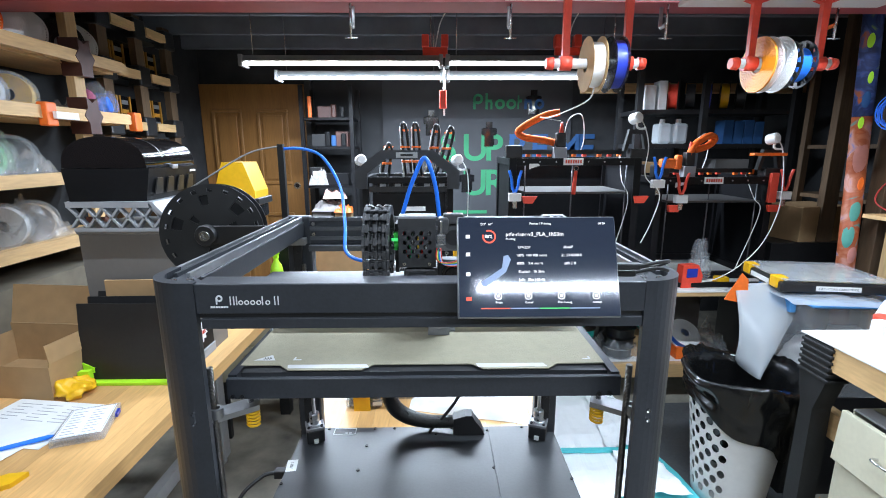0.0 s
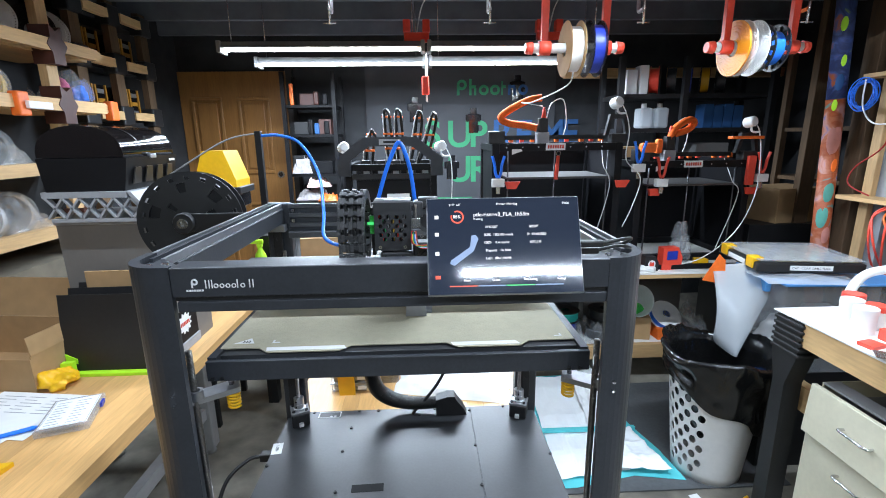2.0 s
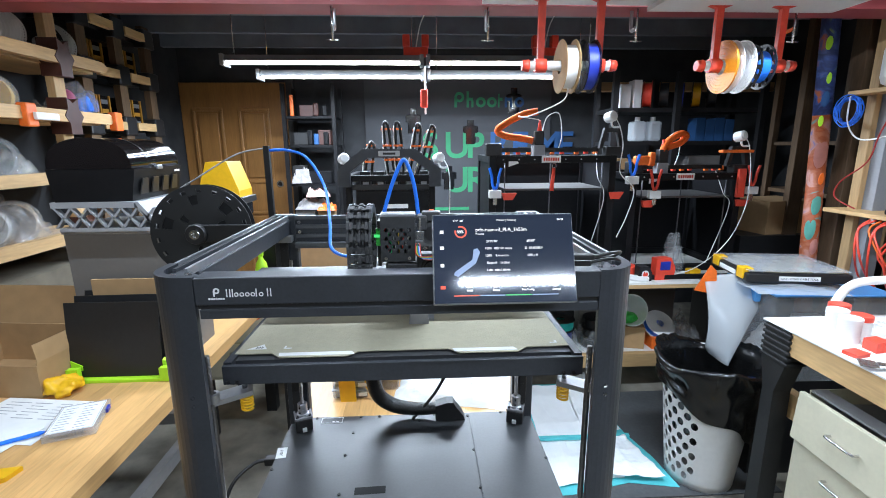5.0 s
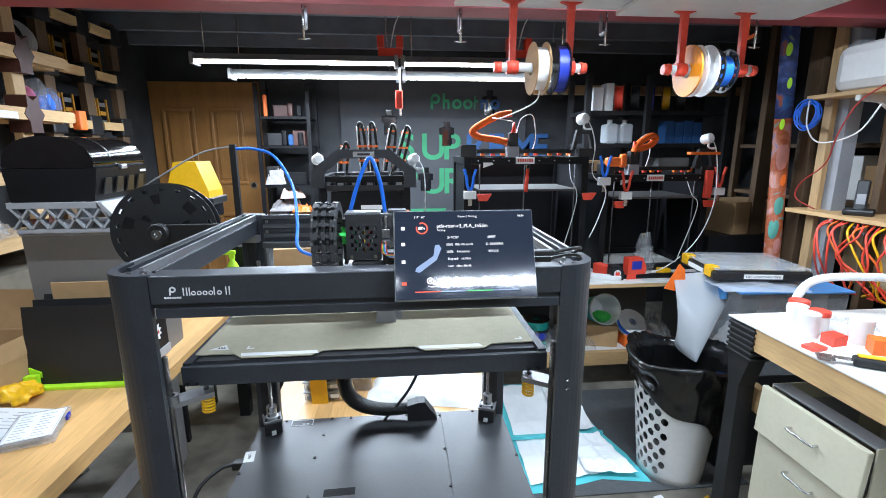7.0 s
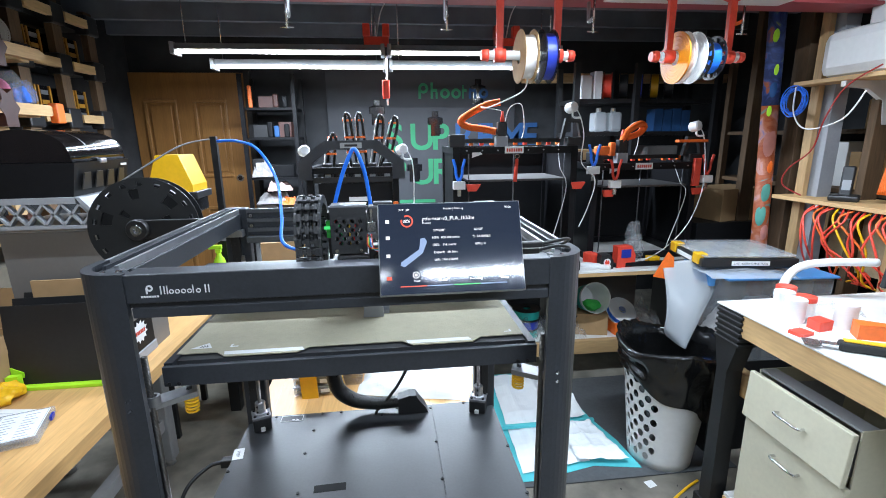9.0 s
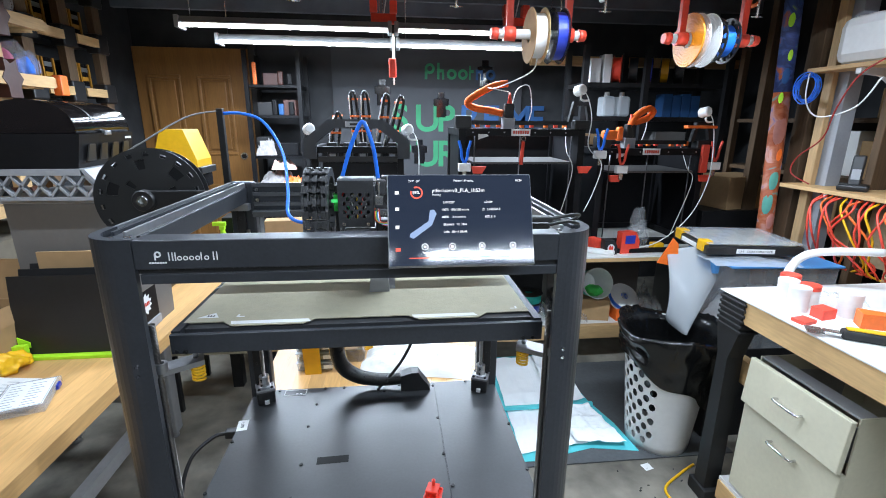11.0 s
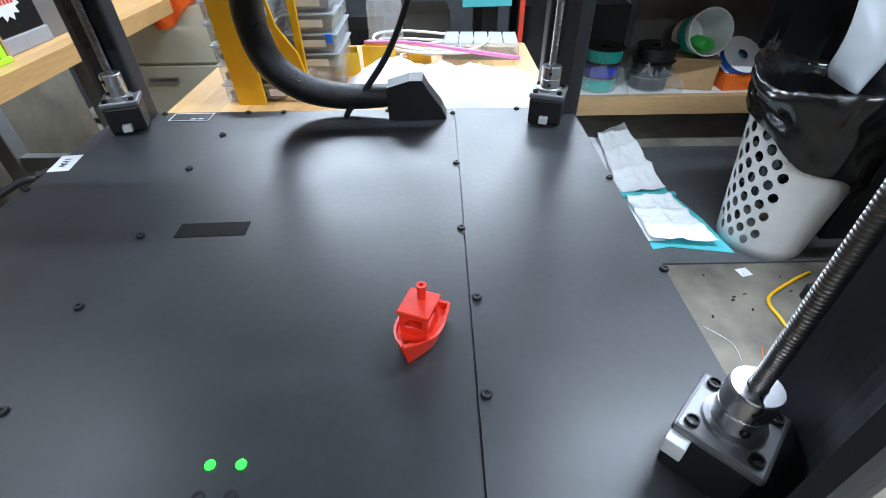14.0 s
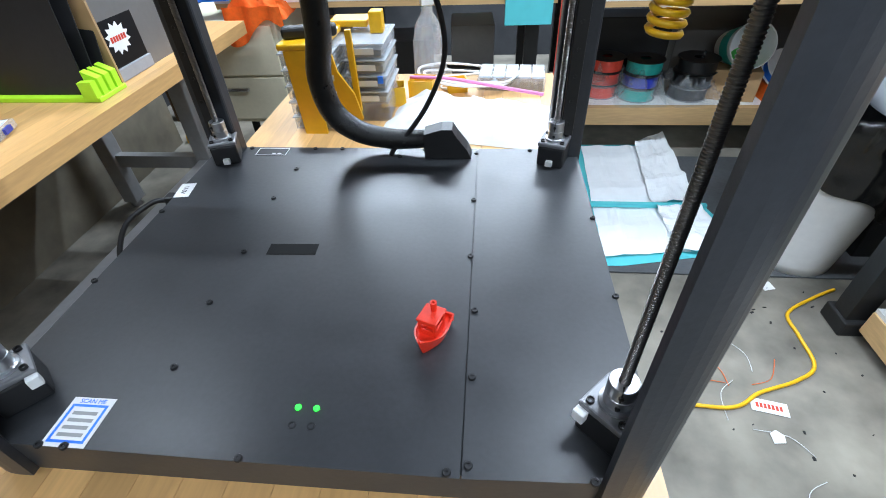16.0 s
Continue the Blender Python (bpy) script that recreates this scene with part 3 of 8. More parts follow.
for x, s in ((-0.221, -1), (0.313, 1)):
    y = 0.652
    pl = P("z_bracket", prism(BM(), [(x - 0.028 * s, y + 0.012), (x + 0.034 * s, y - 0.03), (x + 0.046 * s, y - 0.03), (x + 0.046 * s, y - 0.005), (x - 0.016 * s, y + 0.04)], 0.008, Matrix.Translation((0, 0, 1.224))), M["alu"], "grey metal lift bracket")
    part("nut", lathe(BM(), [(0.005, 0.014), (0.009, 0.014), (0.009, 0.0)], (x + 0.019 * s, 0.634, 1.232), seg=14), M["alu"], pl)
    part("standoff", cyl(BM(), (x - 0.012 * s, y + 0.022, 1.232), (x - 0.012 * s, y + 0.022, 1.256), 0.004), M["steel"], pl)
    pts = [(x - 0.014 * s + 0.0085 * math.cos(k * 0.9), y + 0.02 + 0.0085 * math.sin(k * 0.9), 1.222 - k * 0.00072) for k in range(36)]
    part("spring", tube(BM(), pts, 0.0019, 6, 2), M["yellow"], pl, "yellow bed spring")
for x, s in ((-0.221, -1), (0.313, 1)):
    P("rear_bracket", box(BM(), x - 0.02, x + 0.03 if s > 0 else x + 0.01, 1.05, 1.115, 1.262, 1.272), M["alu"])

# gantry and tool head
P("gantry", box(BM(), -0.235, 0.318, 0.835, 0.872, 1.358, 1.376, None, 0.002), M["anod"], "dark grey gantry beam")
hd = P("tool_head", box(box(BM(), 0.010, 0.105, 0.778, 0.832, 1.352, 1.404, None, 0.004), 0.020, 0.046, 0.764, 0.78, 1.350, 1.398, None, 0.002), M["anod_base"], "dark grey tool head")


def perforated(x0, x1, y, z0, z1, nx, nz):
    """An upright plate with a lattice of octagonal openings."""
    bm = BM()
    vs = [[bm.verts.new((x0 + (x1 - x0) * i / nx, y, z0 + (z1 - z0) * j / nz)) for i in range(nx + 1)] for j in range(nz + 1)]
    for j in range(nz):
        for i in range(nx):
            c = [vs[j][i], vs[j][i + 1], vs[j + 1][i + 1], vs[j + 1][i]]
            if 0 < i < nx - 1 and 1 < j < nz - 1 and (i + j) % 2 == 0:
                mid = sum((v.co for v in c), Vector()) / 4
                hole = [bm.verts.new(mid + (a.co * (1 - f) + b.co * f - mid) * 0.96) for a, b in zip(c, c[1:] + c[:1]) for f in (0.3, 0.7)]
                for k in range(4):
                    bm.faces.new((c[k], c[(k + 1) % 4], hole[2 * k + 1], hole[2 * k]))
                    bm.faces.new((c[k], hole[2 * k], hole[(2 * k - 1) % 8]))
            else:
                bm.faces.new(c)
    return bm


fan = P("fan_cover", prism(BM(), [(0.0, 0.0), (0.0015, 0.0), (0.0015, 0.011), (0.010, 0.0135), (0.045, 0.0135), (0.045, 0.015), (0.009, 0.015), (0.0, 0.0125)], 0.059, Matrix(((0, 0, 1, 0.003), (1, 0, 0, 0.7695), (0, 1, 0, 1.4735), (0, 0, 0, 1)))), M["anod_base"], "bent dark cover with round openings")
face = part("face_plate", perforated(0.003, 0.062, 0.0, 1.408, 1.4735, 9, 9), M["anod_base"], fan)
face.matrix_basis = Matrix.Translation((0, 0.7705, 0))
skin = face.modifiers.new("thickness", "SOLIDIFY")
skin.thickness = 0.0015
for x in (0.003, 0.0605):
    part("side_plate", box(BM(), x, x + 0.0015, 0.772, 0.815, 1.408, 1.4735), M["anod_base"], fan)
for x in (0.012, 0.052):
    part("cover_screw", lathe(BM(), [(0.001, -0.002), (0.0028, -0.002), (0.0033, 0.0)], (x, 0.7692, 1.414), "Y", 12), M["steel"], fan)
for k, key in enumerate(("wirered", "wiregreen", "white", "wireyellow", "wirered", "white")):
    P("inner_wire", tube(BM(), [(0.010 + k * 0.008, 0.79, 1.412), (0.016 + k * 0.006, 0.781, 1.43 + 0.003 * (k % 3)), (0.006 + k * 0.009, 0.784, 1.45), (0.014 + k * 0.007, 0.79, 1.468)], 0.0014, 5), M[key])
P("inner_core", box(BM(), 0.008, 0.056, 0.797, 0.812, 1.41, 1.468, None, 0.002), M["black"])
bl = P("blower_box", box(BM(), 0.064, 0.114, 0.768, 0.80, 1.372, 1.420, None, 0.004), M["black"], "square black blower")
part("blower", lathe(BM(), [(0.002, -0.0035), (0.012, -0.0045), (0.013, -0.001), (0.016, -0.001), (0.017, -0.003), (0.0185, -0.003), (0.019, 0.01)], (0.089, 0.768, 1.396), "Y", 24), M["gloss"], bl, "round black blower hub")
mt = P("extruder_motor", cyl(BM(), (0.090, 0.776, 1.455), (0.090, 0.822, 1.455), 0.0195, seg=28), M["black"], "round black extruder motor")
part("motor_rim", lathe(BM(), [(0.0125, -0.001), (0.019, -0.001), (0.0195, 0.002), (0.0195, 0.008)], (0.090, 0.775, 1.455), "Y", 28), M["chain"], mt)
part("gear_case", box(box(BM(), 0.066, 0.082, 0.768, 0.80, 1.462, 1.487, None, 0.003), 0.074, 0.106, 0.778, 0.80, 1.476, 1.492, None, 0.002), M["chain"], mt)
part("silver_plate", box(box(BM(), 0.0635, 0.0775, 0.764, 0.767, 1.446, 1.462, None, 0.001), 0.068, 0.073, 0.765, 0.770, 1.462, 1.484, None, 0.001), M["steel"], mt, "bright metal lever plate")
for k, (x, z) in enumerate(((0.066, 1.437), (0.079, 1.432), (0.102, 1.434))):
    part("gear_bolt", lathe(BM(), [(0.001, -0.002), (0.003, -0.002), (0.0034, 0.0)], (x, 0.767, z), "Y", 10), M["steel"], mt)
for k, key in enumerate(("wirered", "wireyellow", "wiregreen", "blue", "white", "wirered")):
    P("loose_wire", tube(BM(), [(0.0635 + k * 0.0012, 0.768, 1.440), (0.063 + k * 0.002, 0.760, 1.424 - 0.0012 * k), (0.074 + k * 0.002, 0.759, 1.418 - 0.001 * k), (0.096 + k * 0.002, 0.762, 1.421 - 0.001 * k), (0.107 + k * 0.0012, 0.768, 1.436)], 0.0011, 5, 5), M[key])
cb = P("circuit_board", box(BM(), -0.006, 0.001, 0.790, 0.83, 1.432, 1.462), M["green"], "green circuit board edge")
P("board_mount", box(box(BM(), -0.004, 0.002, 0.792, 0.83, 1.395, 1.431), -0.004, 0.002, 0.792, 0.83, 1.4625, 1.475), M["black"])
for k in range(4):
    part("chip", box(BM(), -0.0085, -0.006, 0.788 + 0.010 * (k % 2), 0.796 + 0.010 * (k % 2), 1.434 + k * 0.007, 1.439 + k * 0.007), M["white" if k % 2 else "black"], cb)
part("board_led", box(BM(), -0.009, 0.001, 0.7835, 0.785, 1.448, 1.453), M["uigreen"], cb, "lit green board light")
P("head_screw", lathe(BM(), [(0.001, -0.002), (0.003, -0.002), (0.0034, 0.0)], (0.026, 0.7635, 1.392), "Y", 10), M["steel"])
# chain of open links that loops over the head
for i in range(17):
    a = -70 + i * 20
    c = Vector((-0.030, 0.800, 1.445))
    if a < 200:
        p, turn = (0.0, 0.052 * math.cos(radians(a)), 0.052 * math.sin(radians(a))), a
    else:
        p, turn = (0.0, -0.049, 0.052 * math.sin(radians(200)) - (a - 200) / 20 * 0.017), 180
    bm = BM()
    for x in (-0.0205, 0.0165):
        prism(bm, [(-0.007, -0.008), (0.005, -0.0098), (0.007, -0.006), (0.007, 0.006), (0.005, 0.0098), (-0.007, 0.008)], 0.004, Matrix(((0, 0, 1, x), (1, 0, 0, 0), (0, 1, 0, 0), (0, 0, 0, 1))))
    for x in (-0.0165, -0.0035, 0.0095):
        box(bm, x, x + 0.0068, 0.0045, 0.0075, -0.0065, 0.0065, None, 0.001)
    box(bm, -0.0165, 0.0165, 0.002, 0.0045, -0.003, 0.003)
    box(bm, -0.0165, 0.0165, -0.0070, -0.0045, -0.006, 0.006)
    link = P("chain_link", bm, M["chain"])
    link.matrix_basis = Matrix.Translation(c + Vector(p)) @ pose(0, 0, 0, turn, 0, 0)
for x in (-0.041, -0.030, -0.019):
    P("chain_wire", tube(BM(), [(x, 0.800 + 0.051 * math.cos(radians(a)), 1.445 + 0.051 * math.sin(radians(a))) for a in range(-70, 201, 18)], 0.0036, 6, 2), M["black"])
P("printed_riser", prism(BM(), [(-0.018, 0.0), (0.018, 0.0), (0.012, 0.075), (-0.010, 0.075)], 0.03, pose(0.066, 0.815, SZ, 90)), M["lgrey"], "half-finished grey printed part under the nozzle")
P("printed_foot", prism(BM(), [(0, 0), (0.045, 0), (0.040, 0.04), (0.034, 0.04), (0.030, 0.01), (0.0, 0.006)], 0.020, Matrix.Translation((0.074, 0.80, SZ)) @ pose(0, 0, 0, 90, 0, 90)), M["lgrey"])
# touchscreen, tilted back on a bracket
SC = pose(0.175, 0.527, 1.413, -22)
scr = P("touchscreen", box(BM(), -0.089, 0.089, 0.0015, 0.014, 0.0, 0.113, SC, 0.0015), M["alu"], "lit touchscreen with a thin bright rim")
part("screen_glass", box(BM(), -0.0875, 0.0875, 0.0, 0.002, 0.0015, 0.1115, SC), M["screen"], scr, "glossy black display glass")
part("screen_mount", box(BM(), -0.05, 0.06, 0.014, 0.05, 0.01, 0.05, SC), M["black"], scr)
UI = SC @ pose(0, -0.0004, 0, 90)


def ui_words(text, x, y, size, key="ui"):
    words("screen_words", text, size, M[key], scr, UI @ Matrix.Translation((x, y, 0)), align="LEFT", depth=0.0001)


for text, x, y, size in (("ptfe-riser-v3_PLA_1h53m", -0.035, 0.0905, 0.0062), ("Printing", -0.035, 0.0862, 0.0034), ("219\u00b0  60\u00b0", -0.063, 0.1030, 0.0036),
                         ("Printer | Printing", -0.008, 0.1035, 0.0036), ("06:26", 0.069, 0.1035, 0.0036), ("219/220\u00b0", -0.022, 0.0765, 0.004), ("60/60\u00b0", 0.029, 0.0765, 0.004),
                         ("100%  100/100 mm/s", -0.024, 0.0675, 0.004), ("Z:  53.60/88.0", 0.026, 0.0675, 0.004), ("100%    7.4 mm\u00b3/s", -0.024, 0.0585, 0.004), ("60% J: 0", 0.029, 0.0585, 0.004),
                         ("Elapsed:   1h 36m", -0.022, 0.0495, 0.004), ("Left:  18m | 06:44", -0.022, 0.0405, 0.004), ("88%", -0.0585, 0.0885, 0.0052),
                         ("Pause", -0.048, 0.016, 0.0032), ("Cancel", -0.016, 0.016, 0.0032), ("Fine Tuning", 0.020, 0.016, 0.0032), ("Settings", 0.058, 0.016, 0.0032)):
    ui_words(text, x, y, size)
bm = BM()
for i in range(20):
    a = 2 * math.pi * i / 23 + 1.4
    box(bm, -0.001, 0.001, 0.0058, 0.0076, -0.0001, 0.0001, UI @ Matrix.Translation((-0.0535, 0.090, 0)) @ Matrix.Rotation(a, 4, "Z"))
part("progress_ring", bm, M["uired"], scr)
bm = BM()
prism(bm, [(-0.063, 0.036), (-0.058, 0.034), (-0.036, 0.050), (-0.030, 0.064), (-0.033, 0.069), (-0.038, 0.068), (-0.040, 0.055), (-0.062, 0.040)], 0.0002, UI)
part("preview", bm, M["uiblue"], scr)
for k, (a, b) in zip(("uired", "uiblue", "uigreen", "uiblue"), ((-0.064, -0.033), (-0.032, -0.001), (0.0, 0.032), (0.033, 0.065))):
    part("menu_line", box(BM(), a, b, 0.010, 0.0112, -0.0001, 0.0001, UI), M[k], scr)
for x in (-0.045, -0.012, 0.024, 0.062):
    bm = BM()
    for i in range(12):
        box(bm, -0.0008, 0.0008, 0.0032, 0.0041, -0.0001, 0.0001, UI @ Matrix.Translation((x, 0.024, 0)) @ Matrix.Rotation(i * math.pi / 6, 4, "Z"))
    box(bm, x - 0.0015, x + 0.0015, 0.0225, 0.0255, -0.0001, 0.0001, UI)
    part("round_icon", bm, M["ui"], scr)
for y in (0.088, 0.068, 0.046):
    part("menu_icon", box(BM(), -0.0795, -0.0750, y, y + 0.004, -0.0001, 0.0001, UI), M["ui"], scr)
part("alert_icon", box(BM(), -0.080, -0.074, 0.019, 0.023, -0.0001, 0.0001, UI), M["uired"], scr)
# cables at the screen's side and on the base
for zz, dy in ((1.463, 0.0), (1.452, 0.012)):
    P("screen_plug", box(BM(), 0.262, 0.292, 0.552 + dy, 0.562 + dy, zz - 0.004, zz + 0.004, None, 0.002), M["black"])
    P("screen_cable", tube(BM(), [(0.290, 0.557 + dy, zz), (0.318, 0.56 + dy, zz + 0.004), (0.338, 0.585, zz - 0.002), (0.335, 0.615, 1.447), (0.31, 0.63, 1.443), (0.28, 0.62, 1.443)], 0.0022, 8), M["black"], "thin black cable")
arch = P("cable_sleeve", tube(BM(), [(0.125, 1.135, 0.905), (0.085, 1.137, 0.901), (0.036, 1.14, 0.901), (-0.015, 1.142, 0.914), (-0.052, 1.142, 0.948), (-0.062, 1.138, 1.008), (-0.048, 1.132, 1.074), (-0.040, 1.12, 1.14), (-0.030, 1.10, 1.20), (-0.02, 1.08, 1.25)], 0.019, 16, radii=lambda u: 0.0145 + 0.0055 * min(1.0, u * 2.6)), M["sleeve"], "thick black braided cable sleeve")
P("cable_boot", prism(BM(), [(0.0, 0.0), (0.080, 0.0), (0.073, 0.016), (0.055, 0.040), (0.048, 0.053), (0.030, 0.053), (0.0, 0.044)], 0.034, pose(0.104, 1.150, BZ, 90)), M["black"], "black fan-shaped cable cover")
P("thin_cable", tube(BM(), [(0.043, 1.128, BZ), (0.050, 1.128, BZ + 0.012), (0.078, 1.13, 0.918), (0.112, 1.13, 0.966), (0.140, 1.128, 1.030), (0.142, 1.12, 1.09), (0.12, 1.10, 1.16), (0.06, 1.08, 1.22), (0.0, 1.07, 1.25)], 0.0042, 8), M["black"])
pw = P("power_plug", box(BM(), -0.318, -0.288, 1.00, 1.02, 0.842, 0.862, None, 0.003), M["black"], "black mains plug")
P("power_cable", tube(BM(), [(-0.318, 1.01, 0.852), (-0.345, 1.0, 0.85), (-0.385, 0.965, 0.82), (-0.40, 0.93, 0.74), (-0.385, 0.92, 0.62), (-0.38, 0.95, 0.4), (-0.40, 1.0, 0.012)], 0.0045, 8), M["black"], "black mains cable")
for x, y in ((BX0 + 0.04, BY0 + 0.05), (BX1 - 0.04, BY0 + 0.05), (BX0 + 0.04, BY1 - 0.05), (BX1 - 0.04, BY1 - 0.05)):
    P("foot", cyl(BM(), (x, y, TZ), (x, y, TZ + 0.013), 0.02), M["rubber"])
# guide tube
P("guide_tube", tube(BM(), [(-0.294, 1.17, 1.594), (-0.25, 1.165, 1.594), (-0.20, 1.15, 1.575), (-0.152, 1.10, 1.51), (-0.125, 1.0, 1.44), (-0.105, 0.9, 1.405), (-0.06, 0.85, 1.40), (-0.03, 0.84, 1.42)], 0.0035, 8), M["blue"], "bright blue filament guide tube")
P("guide_loop", tube(BM(), [(0.006, 0.83, 1.485), (0.02, 0.83, 1.53), (0.036, 0.83, 1.568), (0.044, 0.83, 1.578), (0.052, 0.83, 1.566), (0.062, 0.83, 1.53), (0.068, 0.83, 1.48)], 0.0035, 8), M["blue"], "bright blue looped tube")
P("tube_post", box(BM(), -0.308, -0.294, 1.163, 1.177, 1.40, 1.605, pose(0, 0, 0), 0.001), M["black"])

# ---- red toy boat ----
bt = thing("toy_boat", "small orange-red printed toy tugboat on the printer base", "toy boat", (0.1565, 0.7265, BZ), rz=-110)
# along x: bow at +x; keel, flare, bulwark and deck
hull = BM()
rows = []
for i in range(19):
    u = i / 18
    w = 0.0165 * (0.84 + 0.16 * min(1.0, u / 0.4)) * (1 - max(0.0, (u - 0.42) / 0.58) ** 2.9) + 0.0007
    rim = 0.0150 + 0.0085 * max(0.0, u - 0.35) ** 1.5 / 0.52
    deck = 0.0105 + 0.004 * min(1.0, max(0.0, (u - 0.5) / 0.1))
    x = -0.027 + 0.0500 * u
    rake = 0.0055 * u * u
    t = min(0.0022, w * 0.6)
    half = ((0.55, 0.0), (0.82, 0.005), (1.0, rim))
    row = [(x + rake * z / 0.02, -w * k, z) for k, z in half]
    row += [(x + rake - (0.002 if u > 0.9 else 0), -(w - t), rim), (x + rake * 0.6 - (0.002 if u > 0.9 else 0), -(w - t) * 0.98, min(deck, rim))]
    row += [(p, -q, z) for p, q, z in reversed(row)]
    rows.append([hull.verts.new(p) for p in row])
for a, b in zip(rows, rows[1:]):
    for k in range(10):
        hull.faces.new((a[k], a[(k + 1) % 10], b[(k + 1) % 10], b[k]))
hull.faces.new(rows[0])
hull.faces.new(rows[-1])
hull_ob = part("hull", hull, M["boat"], bt)
part("transom", prism(BM(), [(-0.0128, 0.004), (0.0128, 0.004), (0.0131, 0.0151), (-0.0131, 0.0151)], 0.0024, Matrix(((0, 0, 1, -0.0284), (1, 0, 0, 0), (0, 1, 0, 0), (0, 0, 0, 1)))), M["boat"], hull_ob)
cab = BM()
for a in ((-0.012, -0.0095, -0.0098, -0.0072), (-0.012, -0.0095, 0.0072, 0.0098), (0.0075, 0.0105, -0.0098, -0.0068), (0.0075, 0.0105, 0.0068, 0.0098)):
    box(cab, *a, 0.0105, 0.0335)
for a in ((-0.0095, 0.0075, -0.0096, -0.0076), (-0.0095, 0.0075, 0.0076, 0.0096), (0.0082, 0.0103, -0.0068, 0.0068), (-0.0118, -0.0098, -0.0072, 0.0072)):
    box(cab, *a, 0.0105, 0.0215)
    box(cab, *a, 0.0300, 0.0335)
part("cabin", cab, M["boat"], bt)
roof = BM()
box(roof, -0.0135, 0.0130, -0.0118, 0.0118, 0.0335, 0.0362, pose(0, 0, 0, 0, -2), 0.0012)
part("roof", roof, M["boat"], bt)
part("chimney", lathe(BM(), [(0.0016, 0.042), (0.0016, 0.0475), (0.0037, 0.0475), (0.0037, 0.0445), (0.0031, 0.0438), (0.0031, 0.0355)], (-0.0075, 0, 0), seg=20), M["boat"], bt)
part("box", box(BM(), -0.0245, -0.017, -0.005, 0.005, 0.0105, 0.0155, None, 0.0005), M["boat"], bt)

# ---- low table under the printer, and what lies on it ----
def block_table(name, label, x0, x1, y0, y1, top, thick, along, legs, group=""):
    t = thing(name, label, "workbench" if x1 - x0 > 0.7 else "table", ((x0 + x1) / 2, (y0 + y1) / 2, 0))
    n = max(4, round(((y1 - y0) if along == "x" else (x1 - x0)) / 0.045))
    for i in range(n):
        g = 0.0006
        if along == "x":
            w = (y1 - y0) / n
            part("stave", box(BM(), x0, x1, y0 + i * w + g / 2, y0 + (i + 1) * w - g / 2, top - thick, top), M["beechx"], t, here=False)
        else:
            w = (x1 - x0) / n
            part("stave", box(BM(), x0 + i * w + g / 2, x0 + (i + 1) * w - g / 2, y0, y1, top - thick, top), M["beech"], t, here=False)
    return t


M["beechx"] = mat("butcher_block_across", (0.62, 0.36, 0.14), 0.38, 0, 0.14, 26, 0.01, 0.16, (0.6, 6, 6))
tb = block_table("printer_table", "light butcher-block table under the printer", -0.31, 0.385, 0.53, 1.70, TZ, 0.04, "y", None)
for x in (-0.27, 0.345):
    for y in (0.60, 1.63):
        part("leg", box(BM(), x - 0.025, x + 0.025, y - 0.025, y + 0.025, 0.0, TZ - 0.04, None, 0.003), M["greymetal"], tb, here=False)
    part("side_bar", box(BM(), x - 0.02, x + 0.02, 0.625, 1.605, TZ - 0.10, TZ - 0.041), M["greymetal"], tb, here=False)

BZL = 0.82
wb = block_table("workbench", "long butcher-block workbench with grey steel legs and clutter on top", -1.62, -0.74, 0.2, 2.28, BZL, 0.045, "y", None)
for y in (0.95, 2.20):
    for x in (-1.53, -1.06):
        part("leg", box(BM(), x - 0.035, x + 0.035, y - 0.035, y + 0.035, 0.03, BZL - 0.045, None, 0.005), M["greymetal"], wb, "grey steel leg with a levelling foot", here=False)
        part("levelling_foot", cyl(BM(), (x, y, 0), (x, y, 0.03), 0.028, 0.02, 14), M["greymetal"], wb, here=False)
    part("cross_bar", box(BM(), -1.495, -1.095, y - 0.02, y + 0.02, 0.22, 0.28), M["greymetal"], wb, here=False)
for z0, z1, x in ((0.69, 0.774, -1.06), (0.21, 0.27, -1.06)):
    part("long_bar", box(BM(), x - 0.02, x + 0.02, 0.985, 2.165, z0, z1), M["greymetal"], wb, here=False)


def ob_box(name, label, cat, x0, x1, y0, y1, z0, z1, material, rz=0, bevel=0.004, group=""):
    t = part(name, box(BM(), (x0 - x1) / 2, (x1 - x0) / 2, (y0 - y1) / 2, (y1 - y0) / 2, 0, z1 - z0, None, bevel), material)
    t.matrix_basis = pose((x0 + x1) / 2, (y0 + y1) / 2, z0, 0, 0, rz)
    return tagged(t, label, cat, group)


M["spoolblk"] = mat("scuffed_black_spool", (0.014, 0.015, 0.017), 0.34, 0, 0.35, 14, 0.01, spec=0.45)
M["smokelid"] = mat("smoked_lid", (0.010, 0.008, 0.008), 0.09, 0, 0.2, 20, 0.0, spec=0.5)
# grey bin unit with lattice riser and dry box on the bench
bi = thing("storage_bin", "tall brown-grey plastic bin on the workbench", "storage bin", (-1.06, 1.765, BZL))
part("body", prism(BM(), [(-0.19, 0.0), (0.19, 0.0), (0.20, 0.49), (-0.20, 0.49)], 0.27, pose(0, 0.135, 0, 90)), M["frame_brown"], bi)
part("rim", box(BM(), -0.208, 0.208, -0.138, 0.14, 0.49, 0.505, None, 0.005), M["lgrey"], bi)
part("side_grip", box(BM(), 0.20, 0.212, -0.05, 0.05, 0.40, 0.44, None, 0.004), M["frame_brown"], bi)
ri = thing("lattice_riser", "grey printed riser with triangular cut-outs", "riser", (-1.06, 1.7, 1.325))
bm = BM()
